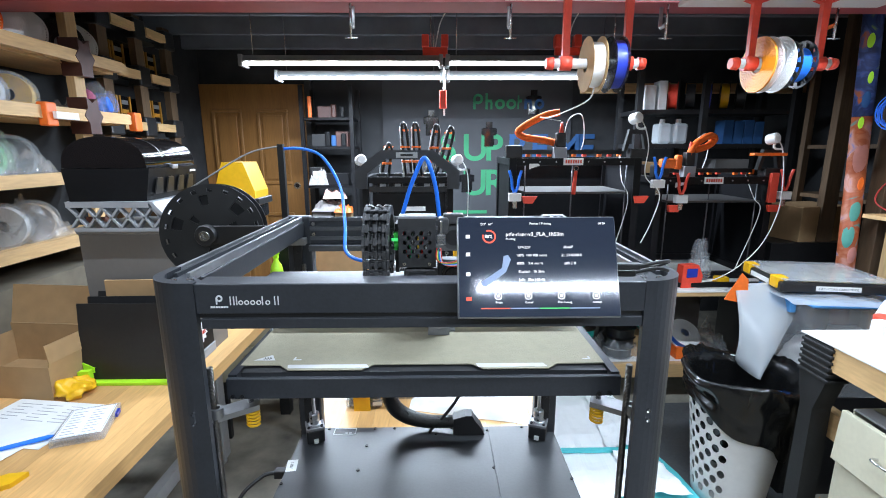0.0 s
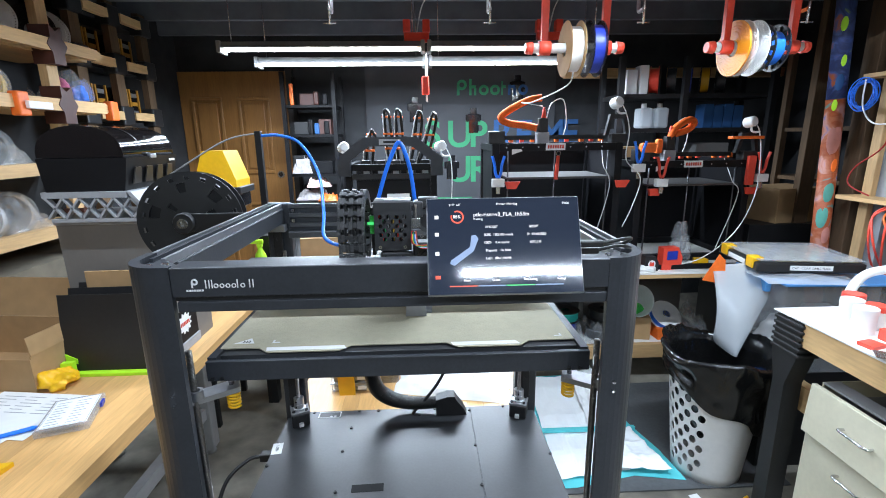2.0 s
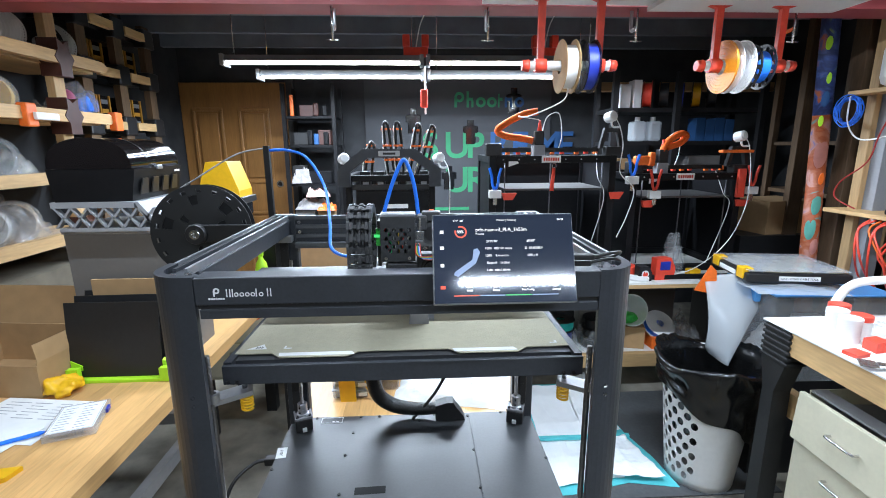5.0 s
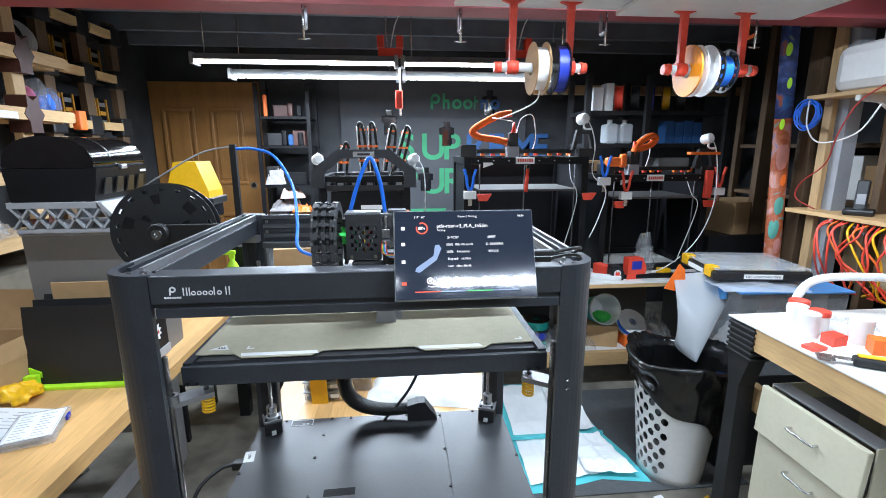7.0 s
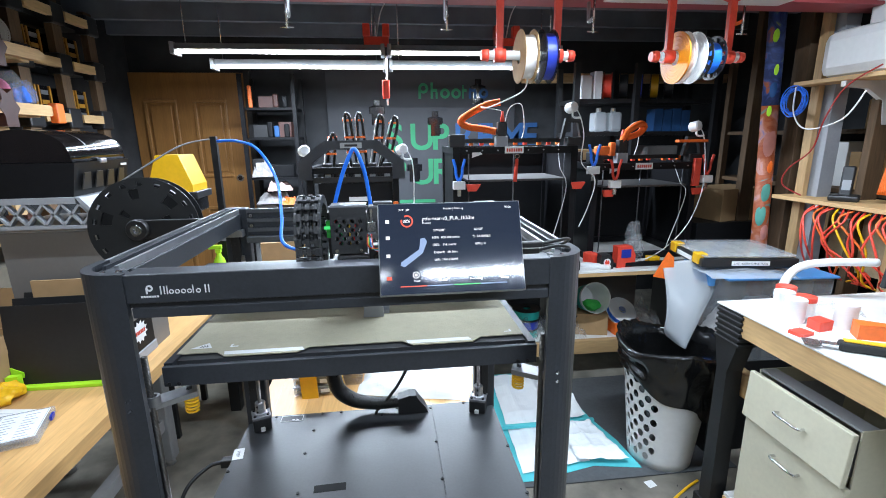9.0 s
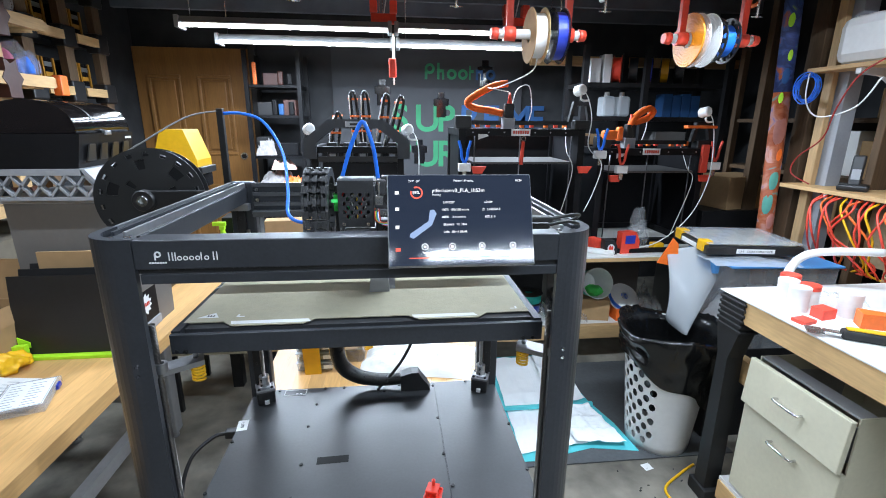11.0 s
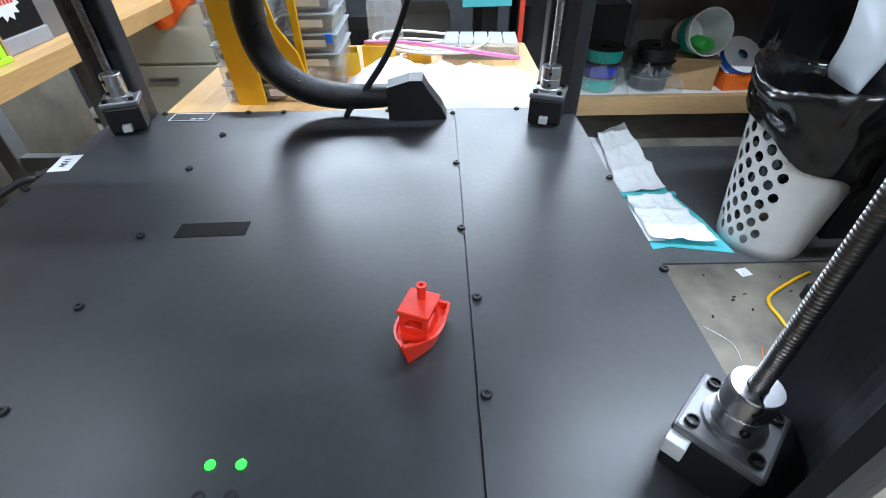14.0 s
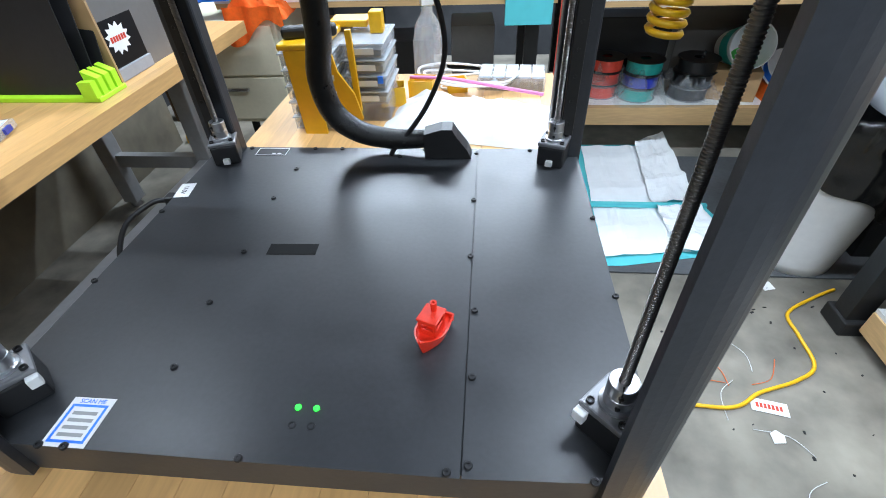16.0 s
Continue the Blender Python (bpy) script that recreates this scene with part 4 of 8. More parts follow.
box(bm, -1.245, -0.885, 1.60, 1.88, 1.325, 1.337)
box(bm, -1.265, -0.955, 1.60, 1.88, 1.405, 1.425)
for k in range(6):
    x = -1.255 + k * 0.062
    for dx in (0, 0.062):
        pts = [(x + dx - 0.005, 1.337), (x + dx + 0.005, 1.337), (x + 0.062 - dx + 0.005, 1.405), (x + 0.062 - dx - 0.005, 1.405)]
        prism(bm, [(p, q - 1.337) for p, q in pts], 0.02, pose(0, 1.62, 1.337, 90))
part("lattice", bm, M["lgrey"], ri, here=False)
part("side_wing", prism(BM(), [(-0.955, 0.10), (-0.94, 0.10), (-0.86, 0.012), (-0.86, 0.0), (-0.885, 0.0)], 0.28, pose(0, 1.88, 1.325, 90)), M["lgrey"], ri, here=False)
db = thing("filament_dryer", "black four-slot filament box with a smoked curved lid", "filament box", (-1.160, 1.60, 1.425), rz=4)
SIDE = Matrix(((1, 0, 0, 0), (0, 0, 1, 0), (0, 1, 0, 0), (0, 0, 0, 1)))
part("tray", prism(BM(), [(0.012, 0.0), (0.255, 0.0), (0.275, 0.108), (0.0, 0.108)], 0.365, SIDE), M["deep"], db)
pts = [(0.134 - 0.132 * math.cos(radians(a)), 0.1095 + 0.102 * math.sin(radians(a)) ** 0.75) for a in range(0, 181, 6)]
bm = prism(BM(), pts, 0.358, Matrix.Translation((0, 0.003, 0)) @ SIDE)
for f in bm.faces:
    f.smooth = len(f.verts) == 4
for e in bm.edges:
    e.smooth = all(len(f.verts) == 4 for f in e.link_faces)
lid = part("lid", bm, M["smokelid"], db, "smoked curved lid")
part("lid_rib", prism(BM(), [(p, q + 0.002) for p, q in pts[2:-2]], 0.012, Matrix.Translation((0, 0.115, 0)) @ SIDE), M["deep"], lid)
part("latch", box(BM(), 0.266, 0.280, 0.155, 0.195, 0.100, 0.116, None, 0.003), M["alu"], db)
for k in range(4):
    y = 0.035 + k * 0.078
    bm = BM()
    prism(bm, [(0.0, 0.0), (0.052, 0.0), (0.044, 0.055), (0.008, 0.055)], 0.004, Matrix(((0, 0, 1, 0.258), (1, 0, 0, y), (0, 1, 0, 0.022), (0, 0, 0, 1))))
    slot = part("slot_window", bm, M["slot"], db)
    slot.matrix_basis = Matrix.Translation((0.003, 0, 0)) @ Matrix.Translation((0.255, 0, 0)) @ pose(0, 0, 0, 0, 10.5, 0) @ Matrix.Translation((-0.255, 0, 0))
part("badge_bar", box(BM(), 0.2735, 0.2755, 0.30, 0.345, 0.085, 0.093), M["print"], db)

for ob in (bi, ri):
    ob.location.x += 0.075
    ob.scale.x = 0.88
# black sheets in a neon rack
ra = thing("sheet_rack", "neon green printed rack holding black print sheets", "rack", (-1.01, 1.545, BZL))
part("base", box(BM(), -1.135, -0.785, 1.49, 1.60, BZL, BZL + 0.012, None, 0.002), M["neon"], ra, here=False)
for x in (-1.13, -0.825):
    for k in range(4):
        part("tooth", prism(BM(), [(0, 0), (0.038, 0), (0.038, 0.042), (0.0, 0.06 if k else 0.04)], 0.019, pose(x, 1.505 + k * 0.028, BZL + 0.012, 90)), M["neon"], ra, here=False)
for k, (dz, tilt) in enumerate(((0.262, -6), (0.275, -10), (0.285, -14))):
    s = part("print_sheet", box(BM(), -0.155, 0.155, -0.0015, 0.0015, 0, dz, None, 0.001), M["black"])
    s.matrix_basis = pose(-0.982 + k * 0.008, 1.513 + k * 0.028, BZL + 0.0125, tilt, 0, 1.5 * k)
    tagged(s, "matt black flexible print sheet standing in a rack", "print sheet", "black print sheets")
ob_box("cardboard_sheet", "plain brown cardboard panel leaning on the bin", "cardboard", -1.08, -0.80, 1.606, 1.614, BZL, BZL + 0.335, M["card"], 1, 0.001)

# open carton
ct = thing("open_carton", "open brown cardboard carton on the workbench", "carton", (-1.33, 1.55, BZL), rz=-6)
for a in ((-0.20, 0.20, -0.13, 0.13, 0, 0.005), (-0.20, 0.20, -0.13, -0.126, 0.005, 0.11), (-0.20, 0.20, 0.126, 0.13, 0.005, 0.15), (-0.20, -0.196, -0.126, 0.126, 0.005, 0.12), (0.196, 0.20, -0.126, 0.126, 0.005, 0.12)):
    part("panel", box(BM(), *a), M["card"], ct)
part("flap", box(BM(), -0.20, 0.20, -0.002, 0.002, 0, 0.14, pose(0, 0.132, 0.15, -14)), M["card"], ct)
part("flap", box(BM(), -0.002, 0.002, -0.125, 0.125, 0, 0.06, pose(0.20, 0, 0.12, 0, -8)), M["card"], ct)


def crumple(name, label, cat, x, y, z, w, d, h, material, rz=0, seed=1, n=36, group=""):
    bm = BM()
    grid = []
    for i in range(n):
        row = []
        for j in range(n):
            u, v = i / (n - 1) * 2 - 1, j / (n - 1) * 2 - 1
            edge = max(0.0, 1 - max(abs(u), abs(v)) ** 4)
            q = Vector((u * 2.3 + seed * 7, v * 2.3, seed))
            hh = h * edge * (0.46 + 0.50 * noise.noise(q * 0.9) + 0.40 * abs(noise.noise(q * 1.9)) + 0.24 * abs(noise.noise(Vector((q.y, q.x, 2)) * 3.7)))
            row.append(bm.verts.new((x + 0, 0, 0)))
            row[-1].co = pose(x, y, z, 0, 0, rz) @ Vector((u * w / 2 * (1 + 0.06 * noise.noise(q * 1.4)), v * d / 2 * (1 + 0.06 * noise.noise(q * 1.3)), max(0.001, hh)))
        grid.append(row)
    for i in range(n - 1):
        for j in range(n - 1):
            bm.faces.new((grid[i][j], grid[i + 1][j], grid[i + 1][j + 1], grid[i][j + 1])).smooth = True
    return single(name, bm, material, label, cat, group)


def blob(bm, pts, seg=10, rings=7, seed=3, amp=0.25):
    """Soft lumps: (x, y, z, rx, ry, rz) joined."""
    for k, (x, y, z, rx, ry, rz) in enumerate(pts):
        r = bmesh.ops.create_icosphere(bm, subdivisions=3, radius=1)
        for v in r["verts"]:
            d = 1 + amp * noise.noise(v.co * 1.7 + Vector((seed * 3.1 + k, k * 1.7, seed)))
            v.co = Vector((x + v.co.x * rx * d, y + v.co.y * ry * d, z + v.co.z * rz * d))
        for f in {f for v in r["verts"] for f in v.link_faces}:
            f.smooth = True
    return bm


for gx, gy, gs in ((-1.13, 1.435, 0.85),):
    lumps = [(0, 0, 0.028, 0.055, 0.045, 0.032)]
    for q in range(5):
        ga = 0.5 + q * 0.62 + gx
        lumps += [(0.062 * math.cos(ga), 0.052 * math.sin(ga), 0.02 + 0.014 * (q % 2), 0.036, 0.020 + 0.006 * (q % 3), 0.020)]
    lumps = [(gx + a * gs, gy + b * gs, BZL + c * gs, e * gs, f * gs, g * gs) for a, b, c, e, f, g in lumps]
    gl = single("yellow_glove", blob(BM(), lumps, seed=int(gs * 20), amp=0.55), M["yellow"], "crumpled yellow glove on the workbench", "glove")
    fuse = gl.modifiers.new("fuse", "REMESH")
    fuse.mode, fuse.voxel_size, fuse.use_smooth_shade = "VOXEL", 0.004, True
pp = single("paper_sheet", prism(BM(), [(-0.15, -0.11), (0.15, -0.11), (0.15, 0.11), (-0.15, 0.11)], 0.001, pose(-1.12, 1.28, BZL + 0.001, 0, 0, -8)), M["paper"], "white printed paper sheet lying on the workbench", "paper")
single("paper_sheet", prism(BM(), [(-0.14, -0.10), (0.14, -0.10), (0.14, 0.10), (-0.14, 0.10)], 0.001, pose(-1.17, 1.17, BZL + 0.003, 0, 0, -15)), M["paper"], "white printed paper sheet lying on the workbench", "paper")
bm = BM()
for i in range(6):
    for j in range(3):
        box(bm, -0.12 + j * 0.085, -0.05 + j * 0.085 - 0.015 * ((i * 7 + j) % 3), 0.085 - i * 0.016, 0.0875 - i * 0.016, 0.001, 0.0014, pose(-1.12, 1.28, BZL + 0.001, 0, 0, -8))
pb = part("text_print", bm, M["lgrey"], pp)
pb.matrix_parent_inverse = Matrix()
single("blue_strap", prism(BM(), [(-0.06, -0.008), (0.05, -0.010), (0.065, 0.0), (0.05, 0.008), (-0.06, 0.008)], 0.004, pose(-1.04, 1.17, BZL + 0.006, 0, 0, 32)), M["blue"], "short blue plastic strip on the papers", "strip")
cs = thing("parts_case", "clear flat parts case with a printed white label", "parts case", (-0.93, 1.25, BZL + 0.002), rz=20)
part("tray", box(BM(), -0.062, 0.062, -0.085, 0.085, 0, 0.020, None, 0.003), M["clear"], cs)
part("label", box(BM(), -0.055, 0.055, -0.075, 0.075, 0.0205, 0.0212), M["paper"], cs, "white printed label")
bm = BM()
for i in range(9):
    for j in range(2):
        box(bm, -0.045 + j * 0.048, -0.012 + j * 0.048 - 0.008 * (i % 2), -0.062 + i * 0.0145, -0.059 + i * 0.0145, 0.0212, 0.0215)
for a in ((-0.053, 0.053, 0.072, 0.0735), (-0.053, 0.053, -0.0735, -0.072), (-0.053, -0.0515, -0.072, 0.072), (0.0515, 0.053, -0.072, 0.072)):
    box(bm, *a, 0.0212, 0.0215)
part("label_print", bm, M["lgrey"], cs)
part("latch", box(BM(), 0.062, 0.068, 0.02, 0.05, 0.006, 0.018), M["navy"], cs)
single("yellow_tool", prism(BM(), [(-0.08, -0.03), (0.06, -0.03), (0.09, 0.0), (0.05, 0.02), (-0.03, 0.01), (-0.08, 0.03)], 0.012, pose(-1.0, 1.0, BZL, 0, 0, 35)), M["yellow"], "flat yellow printed part on the workbench", "printed part")

# black filament spool on the printer's side
def spool(name, label, at, m, r=0.1, w=0.066, mat_f="black", mat_c="black", fill=0.078, holes=0, group=""):
    t = thing(name, label, "filament spool", at, group=group)
    t.matrix_basis = Matrix.Translation(at) @ m
    for z in (-w / 2, w / 2 - 0.004):
        bm = BM()
        if holes == 2:
            for q in range(6):
                ra, rb = 0.030 + q * (r - 0.036) / 6, 0.030 + (q + 0.6) * (r - 0.036) / 6
                rc = 0.030 + (q + 1) * (r - 0.036) / 6
                lathe(bm, [(ra, z), (rb, z), (rb, z + 0.003), (ra, z + 0.003), (ra, z)], seg=48)
                for i in range(48):
                    k0, k1 = 2 * math.pi * (i + 0.5 * (q % 2)) / 48, 2 * math.pi * (i + 0.62 + 0.5 * (q % 2)) / 48
                    prism(bm, [(rb * math.cos(k0), rb * math.sin(k0)), (rc * math.cos(k0), rc * math.sin(k0)), (rc * math.cos(k1), rc * math.sin(k1)), (rb * math.cos(k1), rb * math.sin(k1))], 0.003, Matrix.Translation((0, 0, z)))
            lathe(bm, [(r - 0.006, z), (r, z), (r, z + 0.003), (r - 0.006, z + 0.003), (r - 0.006, z)], seg=48)
        elif holes == 1:
            n = 48
            for a, b, solid in ((0.026, 0.034, True), (0.034, r * 0.62, False), (r * 0.62, r * 0.66, True), (r * 0.66, r * 0.9, False), (r * 0.9, r, True)):
                for i in range(n):
                    if not solid and i % 4 >= 2:
                        continue
                    p = [(a, i), (b, i), (b, i + 1), (a, i + 1)]
                    prism(bm, [(q * math.cos(2 * math.pi * k / n), q * math.sin(2 * math.pi * k / n)) for q, k in p], 0.004, Matrix.Translation((0, 0, z)))
        elif holes == 5:
            arcs = ((0.012, 0.034, ()), (0.034, 0.052, (2, 3, 20, 21, 38, 39)), (0.052, 0.060, ()), (0.060, 0.080, (5, 6, 7, 23, 24, 25, 41, 42, 43, 48, 14, 15)), (0.080, 0.086, ()), (0.086, 0.094, tuple(range(1, 54, 3))), (0.094, r, ()))
            for a, b, gaps in arcs:
                for i in range(54):
                    if i not in gaps:
                        k0, k1 = 2 * math.pi * i / 54, 2 * math.pi * (i + 1) / 54
                        prism(bm, [(a * math.cos(k0), a * math.sin(k0)), (b * math.cos(k0), b * math.sin(k0)), (b * math.cos(k1), b * math.sin(k1)), (a * math.cos(k1), a * math.sin(k1))], 0.004, Matrix.Translation((0, 0, z)))
        else:
            lathe(bm, [(0.026, z), (r - 0.002, z), (r, z + 0.002), (r - 0.002, z + 0.004), (0.026, z + 0.004), (0.026, z)], seg=40)
        part("flange", bm, M[mat_f], t)
    part("winding", lathe(BM(), [(0.027, -w / 2 + 0.004), (fill, -w / 2 + 0.004), (fill, w / 2 - 0.004), (0.027, w / 2 - 0.004)], seg=36), M[mat_c], t)
    return t


spool("filament_spool", "large black slotted spool on the printer's side arm", (-0.418, 1.06, 1.418), pose(0, 0, 0, 86, 0, 12), 0.103, 0.06, "spoolblk", "deep", 0.091, 5, "spools")
ar = thing("spool_holder", "black spool holder with a round steel knob", "spool holder", (-0.36, 1.0, 1.405))
part("arm", box(BM(), -0.43, -0.29, 1.005, 1.014, 1.40, 1.438, None, 0.002), M["black"], ar, here=False)
part("knob", lathe(BM(), [(0.012, -0.006), (0.020, -0.006), (0.022, -0.003), (0.022, 0.01)], (-0.412, 1.0, 1.419), "Y", 24), M["black"], ar, here=False)
part("bearing", lathe(BM(), [(0.0001, -0.003), (0.0045, -0.003), (0.006, -0.009), (0.0105, -0.009), (0.012, -0.006), (0.012, 0.008)], (-0.412, 1.0, 1.419), "Y", 20), M["steel"], ar, "bright steel bearing", here=False)

# behind the printer on the low table
org = thing("parts_organizer", "yellow carrier frame holding stacks of clear parts boxes", "organizer", (-0.11, 1.44, TZ), rz=0)
part("front_strap", prism(BM(), [(-0.079, 0.0), (-0.030, 0.0), (-0.036, 0.176), (-0.088, 0.176)], 0.006, pose(0, -0.104, 0, 90)), M["yellow"], org, "broad yellow strap")
part("top_plate", box(box(BM(), -0.100, -0.004, -0.110, 0.03, 0.1762, 0.188, None, 0.003), -0.03, 0.055, 0.0301, 0.09, 0.182, 0.196, None, 0.003), M["yellow"], org)
part("side_arm", prism(BM(), [(0.0, 0.04), (0.030, 0.0), (0.052, 0.03), (0.040, 0.085), (0.012, 0.13), (0.004, 0.176), (-0.014, 0.176), (-0.012, 0.12)], 0.006, pose(0, -0.092, 0, 90)), M["yellow"], org, "tapered yellow side arm")
part("back_post", box(box(BM(), 0.028, 0.040, -0.06, -0.05, 0.03, 0.2), 0.062, 0.090, 0.02, 0.05, 0.172, 0.215, None, 0.002), M["yellow"], org)
for k in range(5):
    b = part("box", box(BM(), -0.105, 0.004, -0.0965, 0.05, 0.004 + k * 0.0335, 0.0345 + k * 0.0335, None, 0.004), M["clear"], org)
    part("lid_rim", box(BM(), -0.108, 0.006, -0.0975, 0.052, 0.0300 + k * 0.0335, 0.0335 + k * 0.0335, None, 0.001), M["frost"], b)
    part("contents", box(BM(), -0.098, -0.002, -0.09, 0.044, 0.007 + k * 0.0335, 0.018 + k * 0.0335), M["beigeparts"] if k % 2 else M["lgrey"], b)
    part("label", box(BM(), -0.024, 0.003, -0.0985, -0.0977, 0.012 + k * 0.0335, 0.024 + k * 0.0335), M["paper"], b)
for k in range(4):
    b = part("box", box(BM(), 0.012, 0.100, -0.045, 0.10, 0.040 + k * 0.0335, 0.0705 + k * 0.0335, None, 0.004), M["clear"], org)
    part("lid_rim", box(BM(), 0.009, 0.103, -0.047, 0.102, 0.0665 + k * 0.0335, 0.0700 + k * 0.0335, None, 0.001), M["frost"], b)
    part("contents", box(BM(), 0.018, 0.094, -0.038, 0.094, 0.043 + k * 0.0335, 0.055 + k * 0.0335), M["lgrey"] if k % 2 else M["beigeparts"], b)
    part("label", box(BM(), 0.030, 0.080, -0.0475, -0.0465, 0.048 + k * 0.0335, 0.060 + k * 0.0335), M["paper"], b)
part("pedestal", box(BM(), 0.012, 0.100, -0.045, 0.10, 0.0, 0.038, None, 0.003), M["clear"], org)
part("latch", box(BM(), 0.082, 0.094, -0.050, -0.0475, 0.088, 0.104, None, 0.001), M["blue"], org)
ob_box("cutter", "dark grey hand tool on the organizer", "hand tool", -0.21, -0.10, 1.37, 1.40, TZ + 0.188, TZ + 0.21, M["rubber"], 14, 0.006)
for x, y, w, d, h, rz in ((-0.02, 1.50, 0.06, 0.05, 0.045, 10), (0.05, 1.53, 0.06, 0.05, 0.05, -8), (0.13, 1.58, 0.05, 0.04, 0.03, 12)):
    t = thing("yellow_cup", "small yellow open bin on the table", "small bin", (x, y, TZ), rz=rz, group="yellow bins")
    bm = BM()
    box(bm, -w / 2, w / 2, -d / 2, d / 2, 0, 0.003)
    for a in ((-w / 2, w / 2, -d / 2, -d / 2 + 0.002), (-w / 2, w / 2, d / 2 - 0.002, d / 2), (-w / 2, -w / 2 + 0.002, -d / 2 + 0.002, d / 2 - 0.002), (w / 2 - 0.002, w / 2, -d / 2 + 0.002, d / 2 - 0.002)):
        box(bm, *a, 0.003, h)
    part("body", bm, M["yellow"], t)


crumple("plastic_bag", "white crumpled zip bag with a pink seal on the table", "plastic bag", 0.17, 1.40, TZ, 0.36, 0.22, 0.05, M["paper"], -14, 4)
single("bag_seal", tube(BM(), [(0.02, 1.53, TZ + 0.052), (0.12, 1.51, TZ + 0.055), (0.24, 1.48, TZ + 0.045), (0.335, 1.45, TZ + 0.04)], 0.004, 6), mat("pink_zip", (0.85, 0.25, 0.5), 0.4), "pink plastic zip edge of the bag", "zip edge")
bm = BM()
for k in range(5):
    r = 0.06 + 0.012 * k
    tube(bm, [(0.16 + r * math.cos(a * 0.7) * 1.2, 1.60 + 0.6 * r * math.sin(a * 0.7), TZ + 0.012 + 0.006 * k + 0.01 * math.sin(a + k)) for a in range(10)], 0.003, 6)
single("white_cable", bm, M["white"], "loosely coiled white cable on the table", "cable")
pb = thing("parts_box", "clear compartment box with small parts", "parts box", (0.27, 1.62, TZ), rz=-4)
part("tray", box(BM(), -0.085, 0.085, -0.05, 0.05, 0, 0.03, None, 0.003), M["clear"], pb)
for i in range(5):
    part("lid", box(BM(), -0.08 + i * 0.033, -0.05 + i * 0.033, -0.045, 0.045, 0.031, 0.036, None, 0.001), M["frost"], pb)


def spray_bottle(x, y, z, rz, s=1.0, label="clear spray bottle with a white trigger head"):
    t = thing("spray_bottle", label, "spray bottle", (x, y, z), rz=rz, group="spray bottles")
    part("bottle", lathe(BM(), [(0.001, 0), (0.035 * s, 0.0), (0.037 * s, 0.01), (0.036 * s, 0.09 * s), (0.028 * s, 0.13 * s), (0.013 * s, 0.155 * s), (0.013 * s, 0.17 * s)]), M["clear"], t)
    part("trigger", box(box(BM(), -0.014 * s, 0.014 * s, -0.012 * s, 0.012 * s, 0.17 * s, 0.19 * s, None, 0.002), -0.05 * s, 0.02 * s, -0.01 * s, 0.01 * s, 0.19 * s, 0.212 * s, None, 0.003), M["white"], t)
    return t


spray_bottle(0.055, 1.645, TZ, 20, 1.1)

# ---- back of the room ----
dr = thing("door_1", "oak panelled door, closed, in the dark back wall", "door", (-1.58, YB - 0.05, 0), kind="structure")
part("leaf", box(BM(), -2.045, -1.11, YB - 0.045, YB - 0.006, 0.005, 2.165, None, 0.003), M["door"], dr, here=False)
for x0, x1 in ((-1.95, -1.68), (-1.55, -1.27)):
    for z0, z1 in ((0.25, 1.02), (1.28, 1.95)):
        bm = BM()
        for a in ((x0, x1, z1 - 0.03, z1), (x0, x1, z0, z0 + 0.03), (x0, x0 + 0.03, z0 + 0.03, z1 - 0.03), (x1 - 0.03, x1, z0 + 0.03, z1 - 0.03)):
            box(bm, a[0], a[1], YB - 0.064, YB - 0.046, a[2], a[3], None, 0.007)
        pn = part("panel", bm, M["door"], dr, here=False)
        part("raised_field", box(BM(), x0 + 0.05, x1 - 0.05, YB - 0.060, YB - 0.046, z0 + 0.05, z1 - 0.05, None, 0.005), M["door"], pn)
part("lock_ring", lathe(BM(), [(0.02, 0.0), (0.02, -0.006), (0.032, -0.006), (0.032, 0.0)], (-1.225, YB - 0.046, 1.27), "Y", 20), M["steel"], dr, here=False)
part("lock_hole", cyl(BM(), (-1.225, YB - 0.047, 1.27), (-1.225, YB - 0.044, 1.27), 0.02), M["gloss"], dr, here=False)
ob_box("leaning_board", "dark post beside the door", "board", -1.085, -1.03, 4.30, 4.36, 0, 2.2, M["black"])

bn = thing("banner", "dark grey cloth banner with green and blue printed shapes", "banner", (0.5, YB - 0.02, 0.8), kind="")
part("cloth", box(BM(), -0.42, 1.30, YB - 0.030, YB - 0.022, 0.55, 2.25), M["banner"], bn, here=False)
x = 0.40
for k, (w, h) in enumerate(((0.10, 0.14), (0.075, 0.14), (0.09, 0.09), (0.09, 0.09), (0.05, 0.12), (0.08, 0.09), (0.08, 0.09))):
    if k in (0, 2, 3, 6):
        bm = lathe(BM(), [(0.022, 0), (0.022, 0.003), (0.045, 0.003), (0.045, 0), (0.022, 0)], (x + 0.045, YB - 0.034, 1.995 + (0.045 if k == 0 else 0)), "Y", 20)
        if k == 0:
            box(bm, x, x + 0.024, YB - 0.034, YB - 0.031, 1.95, 2.04)
    else:
        bm = box(box(BM(), x, x + w * 0.28, YB - 0.034, YB - 0.031, 1.95, 1.95 + h), x + w * 0.28, x + w * 0.8, YB - 0.034, YB - 0.031, 2.01, 2.035)
        if k != 4:
            box(bm, x + w * 0.6, x + w * 0.85, YB - 0.034, YB - 0.031, 1.95, 2.01)
    part("emblem_shape", bm, M["bgreen" if k < 5 else "bblue"], bn, here=False)
    x += w + 0.012


def banner_words(text, size, x, z, key, step):
    for k, ch in enumerate(text):
        ob = words("banner_letter", ch, size, M[key], bn, pose(x + k * step, YB - 0.031, z, 90), align="LEFT", depth=0.001, weight=0.006)
        ob.matrix_parent_inverse = bn.matrix_basis.inverted()


